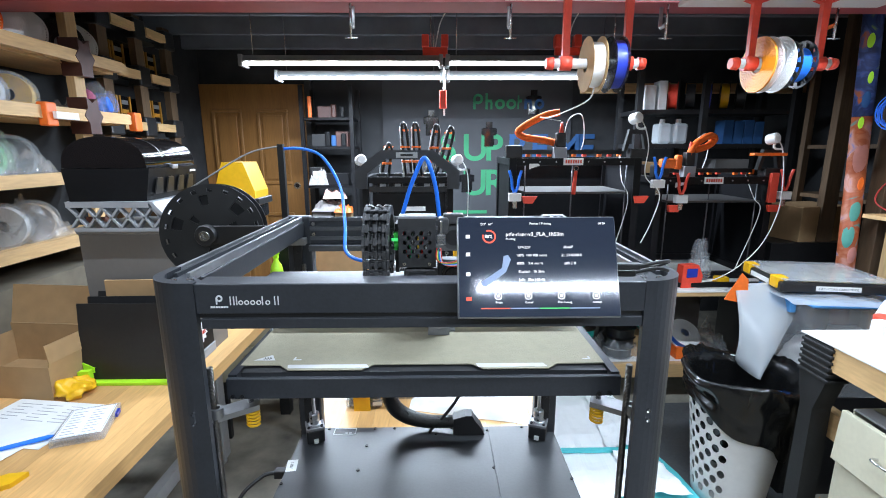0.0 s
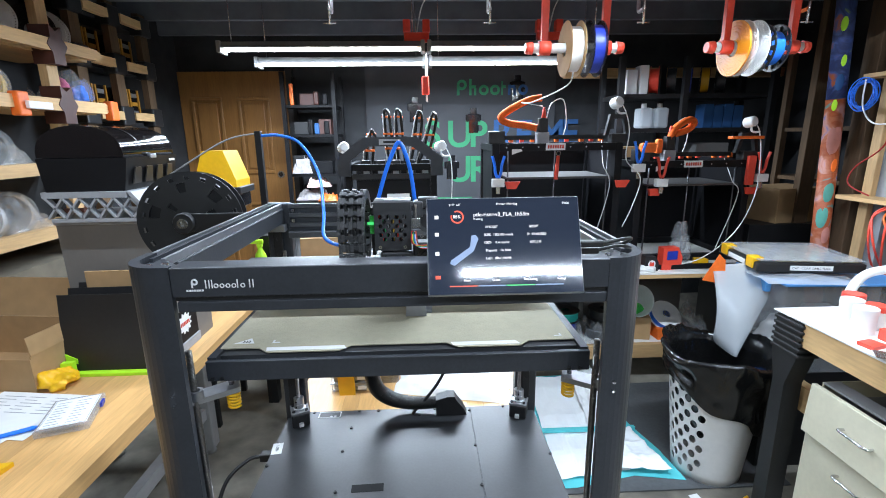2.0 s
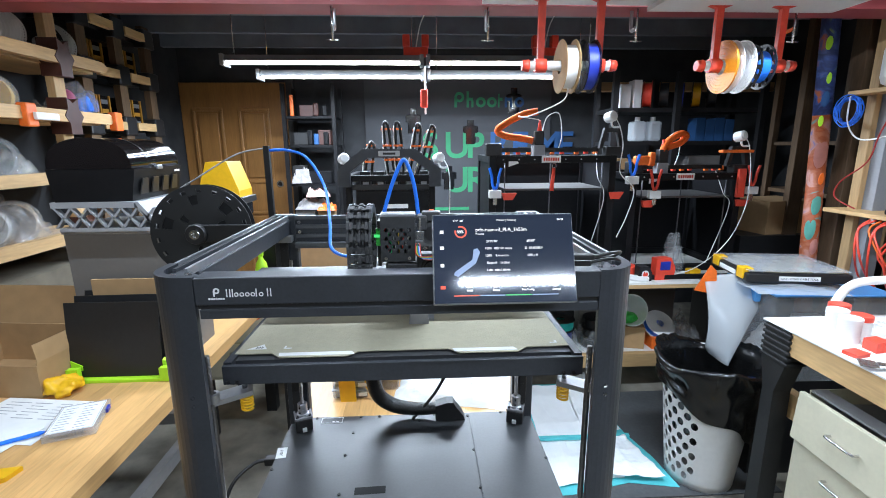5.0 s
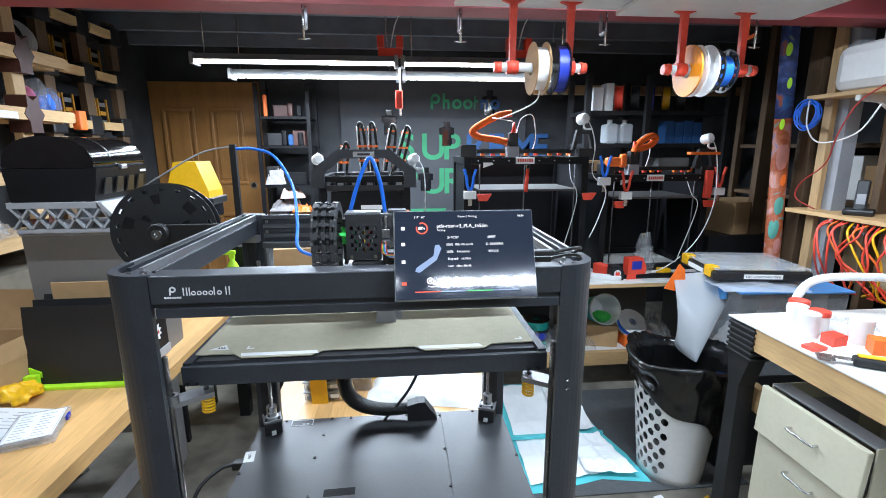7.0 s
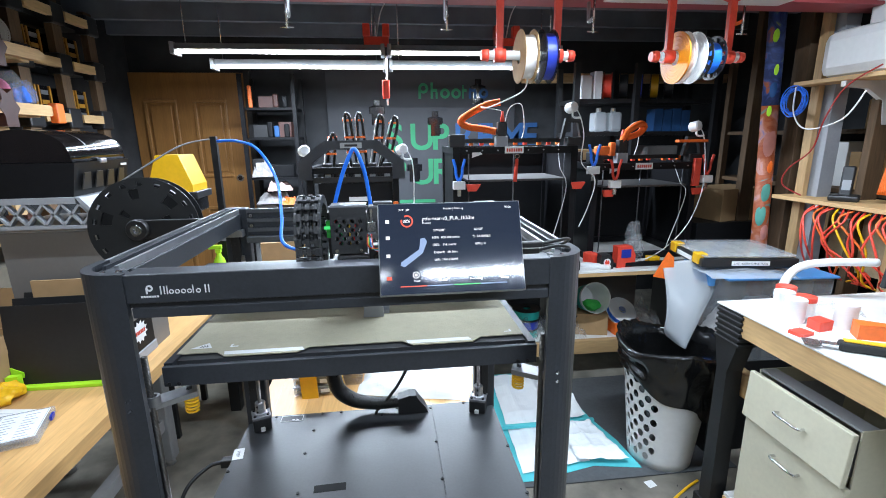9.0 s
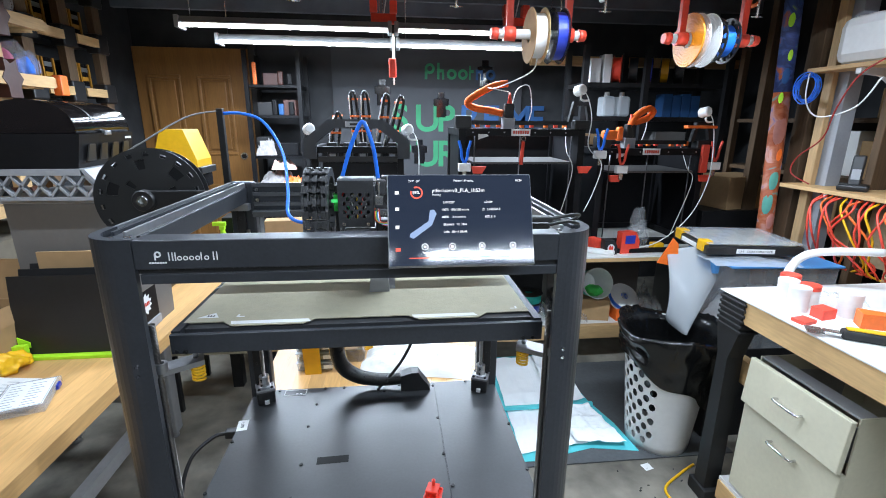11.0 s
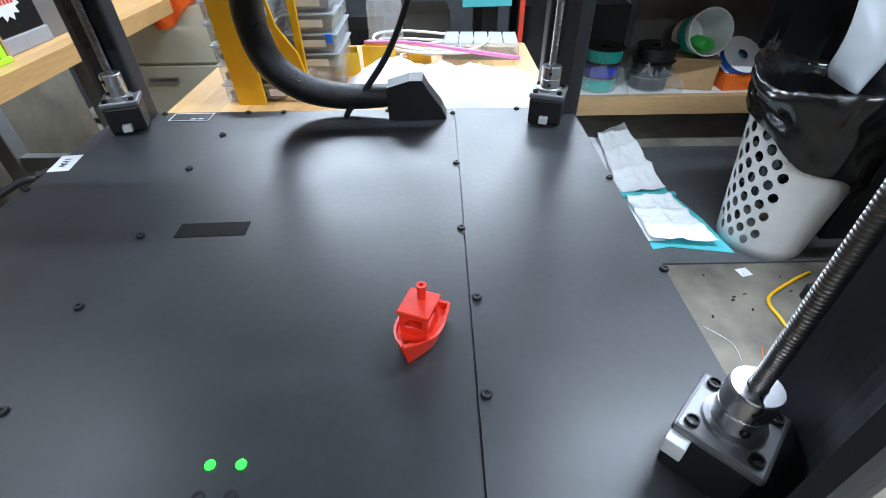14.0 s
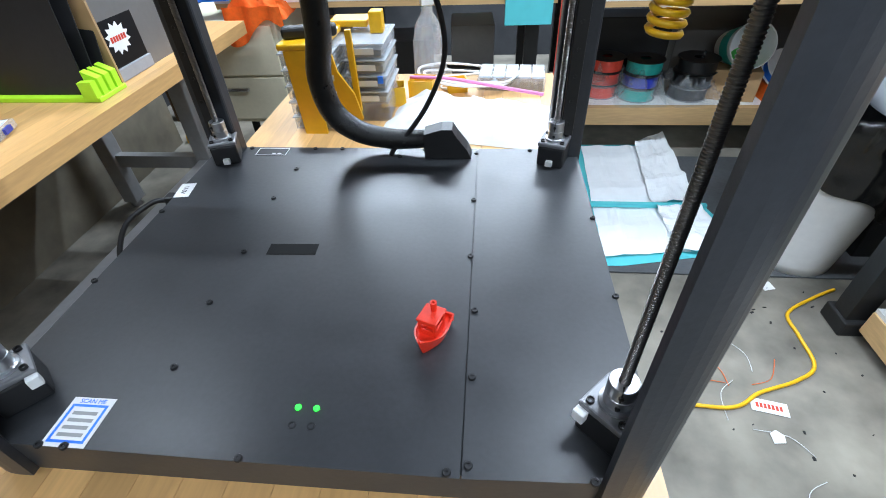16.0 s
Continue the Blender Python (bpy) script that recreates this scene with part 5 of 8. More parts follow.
banner_words("SUP", 0.33, 0.10, 1.50, "bgreen", 0.205)
banner_words("REME", 0.33, 0.72, 1.50, "bblue", 0.215)
banner_words("PUR", 0.33, 0.10, 1.18, "bgreen", 0.205)
for k, (x, z, w) in enumerate(((0.20, 1.00, 0.34), (0.20, 0.92, 0.62))):
    part("small_bar", box(BM(), x, x + w, YB - 0.034, YB - 0.031, z, z + 0.03), M["bgreen"], bn, here=False)
for x, z in ((0.02, 1.72), (0.55, 1.62), (0.35, 1.2), (0.95, 1.9)):
    part("pictured_part", lathe(BM(), [(0.001, 0.0), (0.05, 0.0), (0.05, 0.10), (0.07, 0.10), (0.07, 0.16), (0.03, 0.17), (0.03, 0.22), (0.001, 0.22)], (0, 0, 0), seg=16, m=Matrix.Translation((x, YB - 0.031, z)) @ Matrix.Diagonal((1, 0.04, 1, 1))), M["gloss"], bn, here=False)

# desks along the back
def desk(name, label, x0, x1, y0, y1, top, low, group="desks"):
    t = thing(name, label, "desk", ((x0 + x1) / 2, (y0 + y1) / 2, 0), group=group)
    part("top", box(BM(), x0, x1, y0, y1, top - 0.012, top, None, 0.002), M["whitepaint"], t, "white laminate top", here=False)
    part("board", box(BM(), x0 + 0.002, x1 - 0.002, y0 + 0.002, y1, top - 0.034, top - 0.0121), M["pinex"], t, here=False)
    for x in (x0 + 0.08, x1 - 0.08):
        part("leg", box(BM(), x - 0.03, x + 0.03, y0 + 0.16, y0 + 0.22, 0, top - 0.034), M["black"], t, here=False)
        part("leg", box(BM(), x - 0.03, x + 0.03, y1 - 0.1, y1 - 0.04, 0, top - 0.034), M["black"], t, here=False)
    part("lower_shelf", box(BM(), x0 + 0.05, x1 - 0.03, y0 + 0.27, y1 - 0.11, low - 0.02, low), M["whitepaint"], t, here=False)
    part("shelf_edge", box(BM(), x0 + 0.05, x1 - 0.03, y0 + 0.23, y0 + 0.2699, low - 0.09, low + 0.002, None, 0.003), M["pinex"], t, "rough pine edge board", here=False)
    return t


desk("back_desk", "white-topped desk on black legs with printers on it", -0.95, 0.48, 2.48, 3.35, 0.85, 0.28)
desk("back_desk", "white-topped desk on black legs above a stocked lower shelf", 0.52, 2.0, 2.48, 3.35, 0.83, 0.28)
ob_box("red_pole", "thin dark red pole beside the desk", "pole", 0.488, 0.508, 2.44, 2.46, 0, 1.2, M["red"], 0, 0.004)


def bar_frame(t, x0, x1, y0, y1, z0, z1, w, material, skip=()):
    """Edge profiles of a box-shaped machine, each a part."""
    for x in (x0, x1 - w):
        for y in (y0, y1 - w):
            part("post", box(BM(), x, x + w, y, y + w, z0, z1, None, 0.002), material, t, here=False)
    for z in (z0, z1 - w):
        for y in (y0, y1 - w):
            part("rail", box(BM(), x0 + w, x1 - w, y, y + w, z, z + w, None, 0.002), material, t, here=False)
        for x in (x0, x1 - w):
            part("side_rail", box(BM(), x, x + w, y0 + w, y1 - w, z, z + w, None, 0.002), material, t, here=False)


def webcam(x, y, z, down):
    t = thing("webcam", "small round white webcam on a bent foot", "webcam", (x, y, z), group="webcams")
    part("head", lathe(BM(), [(0.001, -0.03), (0.024, -0.03), (0.03, -0.022), (0.03, 0.022), (0.024, 0.03), (0.001, 0.03)], (0, 0, 0.06), "Y", 20, pose(0, 0, 0, -12, 0, 25)), M["white"], t)
    part("foot", tube(BM(), [(0, 0, 0.035), (0.0, 0.0, 0.015), (0.015, 0.0, 0.003), (0.05, 0.0, 0.004)], 0.006, 8), M["white"], t)
    if down:
        part("cable", tube(BM(), [(0.02, 0.01, 0.06), (0.05, 0.0, 0.0)] + down, 0.0032, 6), M["white"], t, "hanging white cable")
    return t


# five-tool printer with an arch
xl = thing("five_tool_printer", "black printer with a dark grey arch and five cable loops", "3d printer", (-0.10, 2.95, 0.85))
bar_frame(xl, -0.36, 0.16, 2.72, 3.18, 0.85, 1.44, 0.035, M["deep"])
part("back_panel", box(BM(), -0.325, 0.125, 3.165, 3.175, 0.885, 1.405), M["deep"], xl, here=False)
part("front_panel", box(BM(), -0.30, 0.10, 2.735, 2.745, 1.22, 1.35), M["deep"], xl, here=False)
part("plinth", box(BM(), -0.33, 0.13, 2.66, 2.72, 0.85, 0.93, None, 0.01), M["grey"], xl, here=False)
dp = part("display", box(BM(), -0.16, 0.01, 2.635, 2.659, 0.86, 0.925, None, 0.004), M["black"], xl, here=False)
part("display_glow", box(BM(), -0.14, -0.05, 2.632, 2.6345, 0.875, 0.91), M["uiblue"], dp)
bar = [(-0.395, 0.0), (-0.395, 0.10), (-0.25, 0.215), (0.05, 0.215), (0.195, 0.10), (0.195, 0.0), (0.125, 0.0), (0.125, 0.085), (0.02, 0.165), (-0.22, 0.165), (-0.325, 0.085), (-0.325, 0.0)]
part("arch", prism(BM(), bar, 0.05, pose(0, 2.735, 1.375, 90)), M["anod"], xl, "dark grey chamfered arch", here=False)
part("arch_plate", box(BM(), -0.16, -0.04, 2.682, 2.6845, 1.548, 1.578, None, 0.001), M["alu"], xl, "silver name plate", here=False)
part("plate_bar", box(BM(), -0.135, -0.065, 2.679, 2.6815, 1.557, 1.569), M["black"], xl, here=False)
part("panel_bar", box(BM(), -0.13, 0.0, 2.730, 2.7345, 1.245, 1.27), M["print"], xl, here=False)
for k, (x, top, lean) in enumerate(((-0.225, 1.63, 0.03), (-0.135, 1.745, -0.035), (-0.065, 1.745, -0.02), (0.06, 1.735, 0.04), (0.145, 1.725, 0.08))):
    lp = part("cable_loop", tube(BM(), [(x - lean - 0.02, 2.95, 1.40), (x - lean * 0.5 - 0.015, 2.93, 1.52), (x - 0.008, 2.91, top - 0.03), (x + 0.006, 2.91, top), (x + 0.022, 2.91, top - 0.04), (x - lean * 0.5 + 0.022, 2.94, 1.52), (x - lean + 0.02, 2.96, 1.40)], 0.009, 8), M["sleeve"], xl, "black cable loop with orange clips", here=False)
    for f in (0.1, 0.45, 0.85):
        z = 1.5 + (top - 1.5) * f
        cx = x - lean * 0.5 * (1 - f)
        part("clip", box(BM(), cx - 0.026, cx + 0.03, 2.905, 2.935, z - 0.008, z + 0.004, None, 0.002), M["orange"], lp)
    part("white_tube", tube(BM(), [(x - lean - 0.03, 2.93, 1.42), (x - lean * 0.5 - 0.028, 2.915, 1.55), (x - 0.016, 2.90, top - 0.02)], 0.004, 6), M["white"], lp)
    tl = part("tool", box(BM(), -0.27 + k * 0.085, -0.22 + k * 0.085, 2.76, 2.84, 1.36, 1.46, None, 0.004), M["black"], xl, here=False)
    part("tool_plate", box(BM(), -0.262 + k * 0.085, -0.228 + k * 0.085, 2.754, 2.7595, 1.372, 1.40), M["alu"], tl)
part("gantry", box(BM(), -0.325, 0.125, 2.722, 2.742, 1.355, 1.385), M["black"], xl, here=False)
for x in (-0.335, 0.135):
    part("orange_clip", box(BM(), x - 0.012, x + 0.018, 2.70, 2.72, 1.18, 1.24, None, 0.004), M["orange"], xl, here=False)
webcam(-0.37, 2.78, 1.475, None)
webcam(0.19, 2.78, 1.475, [(0.06, -0.02, -0.1), (0.055, -0.03, -0.3), (0.05, -0.02, -0.5)])


def pliers(x, y, z, key, s=1.0):
    t = thing("pliers", {"blue": "pliers with blue grips hanging in a white holder", "red": "pliers with red grips hanging in a holder"}[key], "pliers", (x, y, z), group="hanging pliers")
    for k in (-1, 1):
        part("grip", tube(BM(), [(0.004 * k, 0, 0), (0.016 * k, 0, 0.03), (0.02 * k, 0, 0.07), (0.034 * k, 0, 0.12)], 0.008, 8), M[key], t)
    part("jaw", box(BM(), -0.012, 0.012, -0.005, 0.005, -0.09, 0.0, None, 0.003), M["steel"], t)
    part("holder", box(BM(), -0.035, 0.035, -0.015, 0.02, -0.05, -0.005, None, 0.003), M["white"], t)
    return t


M["bedsteel"] = mat("dull_steel_bed", (0.075, 0.072, 0.07), 0.35, 0.2, 0.2, 40, 0.01)
M["darkrod"] = mat("dark_steel_rod", (0.16, 0.16, 0.17), 0.35, 0.8, 0.1, 40, 0.0)


def black_printer(x0, x1, y0, y1, z0, z1, bedz, cordx, label, hose):
    t = thing("black_frame_printer", label, "3d printer", ((x0 + x1) / 2, (y0 + y1) / 2, z0), group="black frame printers")
    bar_frame(t, x0, x1, y0, y1, z0, z1, 0.04, M["deep"])
    part("rear_panel", box(BM(), x0 + 0.04, x1 - 0.04, y1 - 0.02, y1 - 0.01, z0 + 0.04, z1 - 0.04), M["deep"], t, here=False)
    part("side_panel", box(BM(), x0 + 0.012, x0 + 0.02, y0 + 0.04, y1 - 0.04, z0 + 0.04, z1 - 0.04), M["deep"], t, here=False)
    part("side_panel", box(BM(), x1 - 0.02, x1 - 0.012, y0 + 0.04, y1 - 0.04, z0 + 0.04, z1 - 0.04), M["deep"], t, here=False)
    part("bed", box(BM(), x0 + 0.09, x1 - 0.05, y0 + 0.03, y1 - 0.1, bedz, bedz + 0.012, None, 0.002), M["bedsteel"], t, "bare metal print bed", here=False)
    for x in (x0 + 0.1, (x0 + x1) / 2, x1 - 0.06):
        part("rod", cyl(BM(), (x, y0 + 0.06, z0 + 0.04), (x, y0 + 0.06, z1 - 0.02), 0.004, seg=10), M["darkrod"], t, here=False)
    part("belt_corner", box(BM(), x0 - 0.02, x0 + 0.07, y0 - 0.005, y0 + 0.06, z1, z1 + 0.07, None, 0.006), M["black"], t, here=False)
    part("belt_corner", box(BM(), x1 - 0.07, x1 + 0.02, y0 - 0.005, y0 + 0.06, z1, z1 + 0.05, None, 0.006), M["black"], t, here=False)
    part("gantry_rail", box(BM(), x0 + 0.06, x1 - 0.06, y0 + 0.12, y0 + 0.145, z1 + 0.02, z1 + 0.045), M["black"], t, here=False)
    for k in range(7):
        part("screw", cyl(BM(), (x0 + 0.08 + k * 0.09, y0 - 0.003, z1 - 0.02), (x0 + 0.08 + k * 0.09, y0, z1 - 0.02), 0.004, seg=8), M["alu"], t, here=False)
    part("motor", box(BM(), x0 + 0.08, x0 + 0.125, y1 - 0.09, y1 - 0.045, z1, z1 + 0.06, None, 0.004), M["black"], t, here=False)
    part("white_wire", tube(BM(), [(x1 - 0.05, y0 + 0.2, z1 + 0.01), (x1 - 0.10, y0 + 0.02, z1 - 0.12), (x1 - 0.06, y0 + 0.01, bedz - 0.06), (x1 - 0.16, y0 + 0.01, z0 + 0.06)], 0.0025, 6), M["white"], t, "thin white wire", here=False)
    part("tube_loop", tube(BM(), [(cordx + 0.02, y0 + 0.09, z1 + 0.13), (cordx + 0.05, y0 + 0.1, z1 + 0.22), (cordx + 0.13, y0 + 0.14, z1 + 0.24), (cordx + 0.17, y0 + 0.2, z1 + 0.12), (cordx + 0.16, y0 + 0.22, z1 + 0.04)], 0.003, 6), M["white"], t, "thin clear filament tube", here=False)
    for k in range(9):
        part("red_clip", box(BM(), x0 + 0.12 + k * 0.07, x0 + 0.145 + k * 0.07, y0 + 0.15 + (k % 3) * 0.03, y0 + 0.17 + (k % 3) * 0.03, z1 + 0.005, z1 + 0.035, None, 0.003), M["red"] if k % 2 else M["orange"], t, here=False)
    hd = part("head", box(BM(), cordx - 0.035, cordx + 0.035, y0 + 0.06, y0 + 0.12, z1 - 0.01, z1 + 0.06, None, 0.004), M["lgrey"], t, here=False)
    part("head_top", box(BM(), cordx - 0.025, cordx + 0.03, y0 + 0.07, y0 + 0.115, z1 + 0.06, z1 + 0.14, None, 0.006), M["black"], hd)
    part("head_tip", cyl(BM(), (cordx + 0.005, y0 + 0.09, z1 + 0.14), (cordx + 0.005, y0 + 0.09, z1 + 0.20), 0.014, 0.006, 12), M["red"], hd)
    part("orange_hose", tube(BM(), [(cordx + a, y0 + b, z1 + c) for a, b, c in hose], 0.020, 12), M["hose"], t, "thick orange sleeved hose", here=False)
    lb = part("name_label", box(BM(), (x0 + x1) / 2 - 0.07, (x0 + x1) / 2 + 0.04, y0 - 0.006, y0 - 0.001, z1 - 0.038, z1 + 0.0, None, 0.001), M["paper"], t, "white label with red bars", here=False)
    for k in range(7):
        part("label_bar", box(BM(), (x0 + x1) / 2 - 0.06 + k * 0.0135, (x0 + x1) / 2 - 0.051 + k * 0.0135, y0 - 0.008, y0 - 0.0061, z1 - 0.028, z1 - 0.010), M["orangelabel"], lb)
    part("white_corner", prism(BM(), [(0, 0), (0.06, 0.02), (0.05, 0.03), (0, 0.03)], 0.002, pose(x0 + 0.11, y0 - 0.002, z1 - 0.06, 90)), M["white"], t, here=False)
    for x in (x0 + 0.11, x1 + 0.0):
        part("red_arm", prism(BM(), [(-0.025, 0), (0.025, 0), (0.05, 0.04), (-0.035, 0.04)], 0.025, pose(x, y0 + 0.01, bedz - 0.05, 90)), M["red"], t, "red printed bracket", here=False)
    st = part("camera_stand", prism(BM(), [(-0.07, 0), (-0.05, 0), (-0.03, 0.09), (0.03, 0.09), (0.05, 0), (0.07, 0), (0.045, 0.115), (-0.045, 0.115)], 0.03, pose(x1 - 0.03, y0 + 0.05, z1 + 0.04, 90)), M["black"], t, here=False)
    return t


black_printer(0.47, 1.21, 2.66, 3.2, 0.83, 1.545, 1.345, 0.77, "black open-frame printer with a bare metal bed and orange hose",
              ((-0.03, 0.10, 0.085), (-0.09, 0.12, 0.10), (-0.19, 0.13, 0.115), (-0.235, 0.13, 0.145), (-0.19, 0.12, 0.185), (-0.09, 0.10, 0.235), (-0.01, 0.09, 0.25)))
black_printer(1.33, 2.02, 2.72, 3.25, 0.83, 1.435, 1.285, 1.55, "black open-frame printer with an orange hose and hanging tools",
              ((0.0, 0.09, 0.11), (0.02, 0.09, 0.17), (0.06, 0.10, 0.205), (0.13, 0.12, 0.235), (0.165, 0.13, 0.215), (0.12, 0.12, 0.175), (0.03, 0.10, 0.15)))
ob_box("cone_horn", "small orange printed horn on the printer", "printed part", 1.475, 1.515, 2.80, 2.84, 1.475, 1.56, M["orange"], 0, 0.012)
ob_box("webcam_bar", "flat orange printed bar under a webcam", "bar", 1.83, 2.03, 2.66, 2.70, 1.555, 1.572, M["orange"], 4, 0.004)
ob_box("orange_cradle", "orange printed cradle on the printer corner", "cradle", 1.335, 1.43, 2.70, 2.74, 1.485, 1.54, M["orange"], 6, 0.012)
for x0, x1, label in ((0.50, 1.20, "black printer rail along the desk edge with badged corner blocks"), (1.33, 1.98, "black printer rail on the desk with badged corner blocks")):
    fb = thing("front_rail", label, "printer rail", ((x0 + x1) / 2, 2.54, 0.83), group="desk rails")
    part("bar", box(BM(), x0 + 0.07, x1 - 0.07, 2.535, 2.56, 0.832, 0.858, None, 0.002), M["deep"], fb, here=False)
    for x in (x0, x1 - 0.075):
        bk2 = part("corner_block", prism(BM(), [(0.0, 0.0), (0.075, 0.0), (0.075, 0.05), (0.055, 0.085), (0.0, 0.085)], 0.06, pose(x, 2.575, 0.8305, 90)), M["black"], fb, here=False)
        part("badge", lathe(BM(), [(0.0001, -0.001), (0.021, -0.001), (0.022, 0.0)], (x + 0.036, 2.5149, 0.872), "Y", 16), M["paper"], bk2, "round white badge")
        part("badge_flame", prism(BM(), [(-0.012, -0.014), (0.012, -0.014), (0.014, 0.002), (0.006, 0.014), (0.0, 0.004), (-0.007, 0.018), (-0.014, 0.0)], 0.0008, pose(x + 0.036, 2.5138, 0.872, 90)), M["red"], bk2)
webcam(1.165, 2.66, 1.70, [(0.07, -0.01, -0.1), (0.06, -0.02, -0.25), (0.14, -0.04, -0.35), (0.10, -0.06, -0.5), (0.04, -0.08, -0.62)])
webcam(1.955, 2.68, 1.59, [(0.07, -0.01, -0.15), (0.03, -0.06, -0.35), (-0.10, -0.12, -0.55), (-0.30, -0.14, -0.70), (-0.52, -0.12, -0.752)])
pliers(1.305, 2.65, 1.43, "blue")
pliers(1.465, 2.69, 1.34, "red")
pliers(2.06, 2.69, 1.36, "red")
pliers(0.50, 2.63, 1.36, "blue")
ob_box("red_level", "red bar tool hanging on the printer frame", "tool", 1.975, 2.02, 2.69, 2.715, 1.29, 1.46, M["red"])
ht = thing("hanging_scraper", "red rubber handle hanging from a hook", "tool", (0.835, 2.66, 1.345))
part("handle", cyl(BM(), (0, 0, 0), (0.008, 0, 0.13), 0.012, 0.010, 12), M["red"], ht)
part("ring", lathe(BM(), [(0.010, 0), (0.012, 0.002), (0.014, 0), (0.012, -0.002), (0.010, 0)], (0.01, 0, 0.145), "Y", 16), M["steel"], ht)

# things on and under the back desks
rt = thing("red_meter", "red handheld meter with a dark screen on the desk", "meter", (1.49, 2.56, 0.83), rz=8)
part("body", prism(BM(), [(-0.06, 0), (0.06, 0), (0.065, 0.07), (0.035, 0.13), (-0.06, 0.13)], 0.05, pose(0, 0.025, 0, 90)), M["red"], rt)
part("screen", box(BM(), -0.035, 0.03, -0.028, -0.0255, 0.06, 0.11), M["navy"], rt)
single("clear_bag", blob(BM(), [(1.62, 2.68, 0.905, 0.065, 0.05, 0.078), (1.605, 2.68, 0.985, 0.045, 0.03, 0.085)], seed=9, amp=0.5), M["clearbag"], "clear plastic bag standing on the desk", "plastic bag")
ob_box("yellow_box", "small yellow box on the desk", "box", 1.68, 1.75, 2.6, 2.65, 0.83, 0.87, M["yellow"])
ob_box("yellow_case", "small yellow box on the desk", "box", 1.02, 1.11, 2.62, 2.66, 0.83, 0.93, M["yellow"], 5)
tw = thing("paper_roll", "white paper roll lying on the desk", "paper roll", (0.90, 2.60, 0.83), rz=0)
part("roll", lathe(BM(), [(0.02, -0.1), (0.055, -0.1), (0.055, 0.1), (0.02, 0.1), (0.02, -0.1)], (0, 0, 0.055), "X", 24), M["paper"], tw)
spray_bottle(1.10, 2.60, 0.83, 0, 0.8)
spray_bottle(0.37, 2.65, 0.85, 0, 1.0)
ob_box("blue_cloth", "folded light blue cloth hanging over the desk edge", "cloth", 0.27, 0.46, 2.462, 2.478, 0.74, 0.852, M["cyan"], 3, 0.003)
spool("filament_spool", "narrow yellow spool standing on the desk", (0.22, 2.9, 0.95), pose(0, 0, 0, 90, 0, 70), 0.1, 0.06, "yellow", "yellow", 0.09, 0, "spools")
ob_box("white_machine_bar", "white tool bar lying on the desk", "tool", 1.17, 1.40, 2.54, 2.58, 0.83, 0.86, M["white"], -35, 0.008)
ob_box("red_clamp", "red clamp on the desk", "clamp", 1.30, 1.36, 2.6, 2.7, 0.83, 0.90, M["red"], 20, 0.01)
for k, (x, y, r, mk) in enumerate(((0.98, 2.86, 0.095, "teal"), (1.24, 2.87, 0.10, "black"), (0.80, 2.90, 0.09, "red"))):
    for j in range(3):
        s = spool("filament_spool", {"teal": "teal spool in a clear bag stacked on the lower shelf", "black": "black spool in a clear bag stacked on the lower shelf", "red": "red spool in a clear bag stacked on the lower shelf"}[mk], (x + 0.006 * j, y, 0.28 + 0.033 + j * 0.067), pose(0, 0, 0, 0, 0, 20 * j), r, 0.064, "black" if j else "clear", mk if (mk != "teal" or j != 1) else "navy", r * 0.9, 0, "shelf spools")
    crumple("clear_bag", "crinkled clear plastic bag over stacked spools", "plastic bag", x, y - 0.02, 0.281, 0.25, 0.24, 0.21, M["clearbag"], 10 * k, 20 + k, group="spool bags")
bk = thing("bucket", "white tub lying on its side with a green cloth inside", "bucket", (1.42, 2.86, 0.51), rz=-28)
bk.matrix_basis = Matrix.Translation((1.43, 2.84, 0.535)) @ Vector((0.02, -0.9, 0.3)).to_track_quat("Z", "Y").to_matrix().to_4x4()
part("wall", lathe(BM(), [(0.075, -0.13), (0.10, 0.08), (0.104, 0.08), (0.104, 0.07), (0.098, 0.07), (0.079, -0.134), (0.0, -0.134), (0.0, -0.13), (0.075, -0.13)], seg=32), M["white"], bk)
part("label", lathe(BM(), [(0.0855, -0.07), (0.0965, 0.03)], seg=32), M["teal"], bk)
part("cloth", blob(BM(), [(0.0, -0.045, 0.0, 0.06, 0.035, 0.06)], seed=8, amp=0.5), M["green"], bk)
ob_box("carton", "open brown carton on the lower shelf", "carton", 1.33, 1.56, 2.8, 3.0, 0.28, 0.43, M["card"], -12)
sp = spool("filament_spool", "white-faced spool with a blue hub lying on a red box", (1.66, 2.85, 0.42), pose(0, 0, 0, 40, 0, 10), 0.1, 0.05, "white", "blue", 0.09, 0, "shelf spools")
ob_box("red_box", "orange-red cardboard box on the lower shelf", "box", 1.58, 1.78, 2.78, 2.94, 0.28, 0.36, M["orange"], 4)
crumple("clear_bag", "crumpled clear plastic bags on the lower shelf", "plastic bag", 1.82, 2.85, 0.281, 0.2, 0.22, 0.26, M["clearbag"], 0, 31, group="spool bags")
ob_box("dark_tote", "black tote stored under the desk", "tote", 0.6, 1.15, 3.05, 3.22, 0.281, 0.62, M["black"])
ob_box("dark_tote", "black tote stored under the desk", "tote", 1.2, 1.9, 3.1, 3.22, 0.281, 0.7, M["frame_brown"])
for x, w, h, key in ((-0.7, 0.3, 0.35, "card"), (-0.25, 0.3, 0.28, "black"), (0.12, 0.22, 0.35, "grey")):
    ob_box("stored_box", "dull storage box under the desk", "box", x - w / 2, x + w / 2, 2.9, 3.15, 0.281, 0.281 + h, M[key], 3)
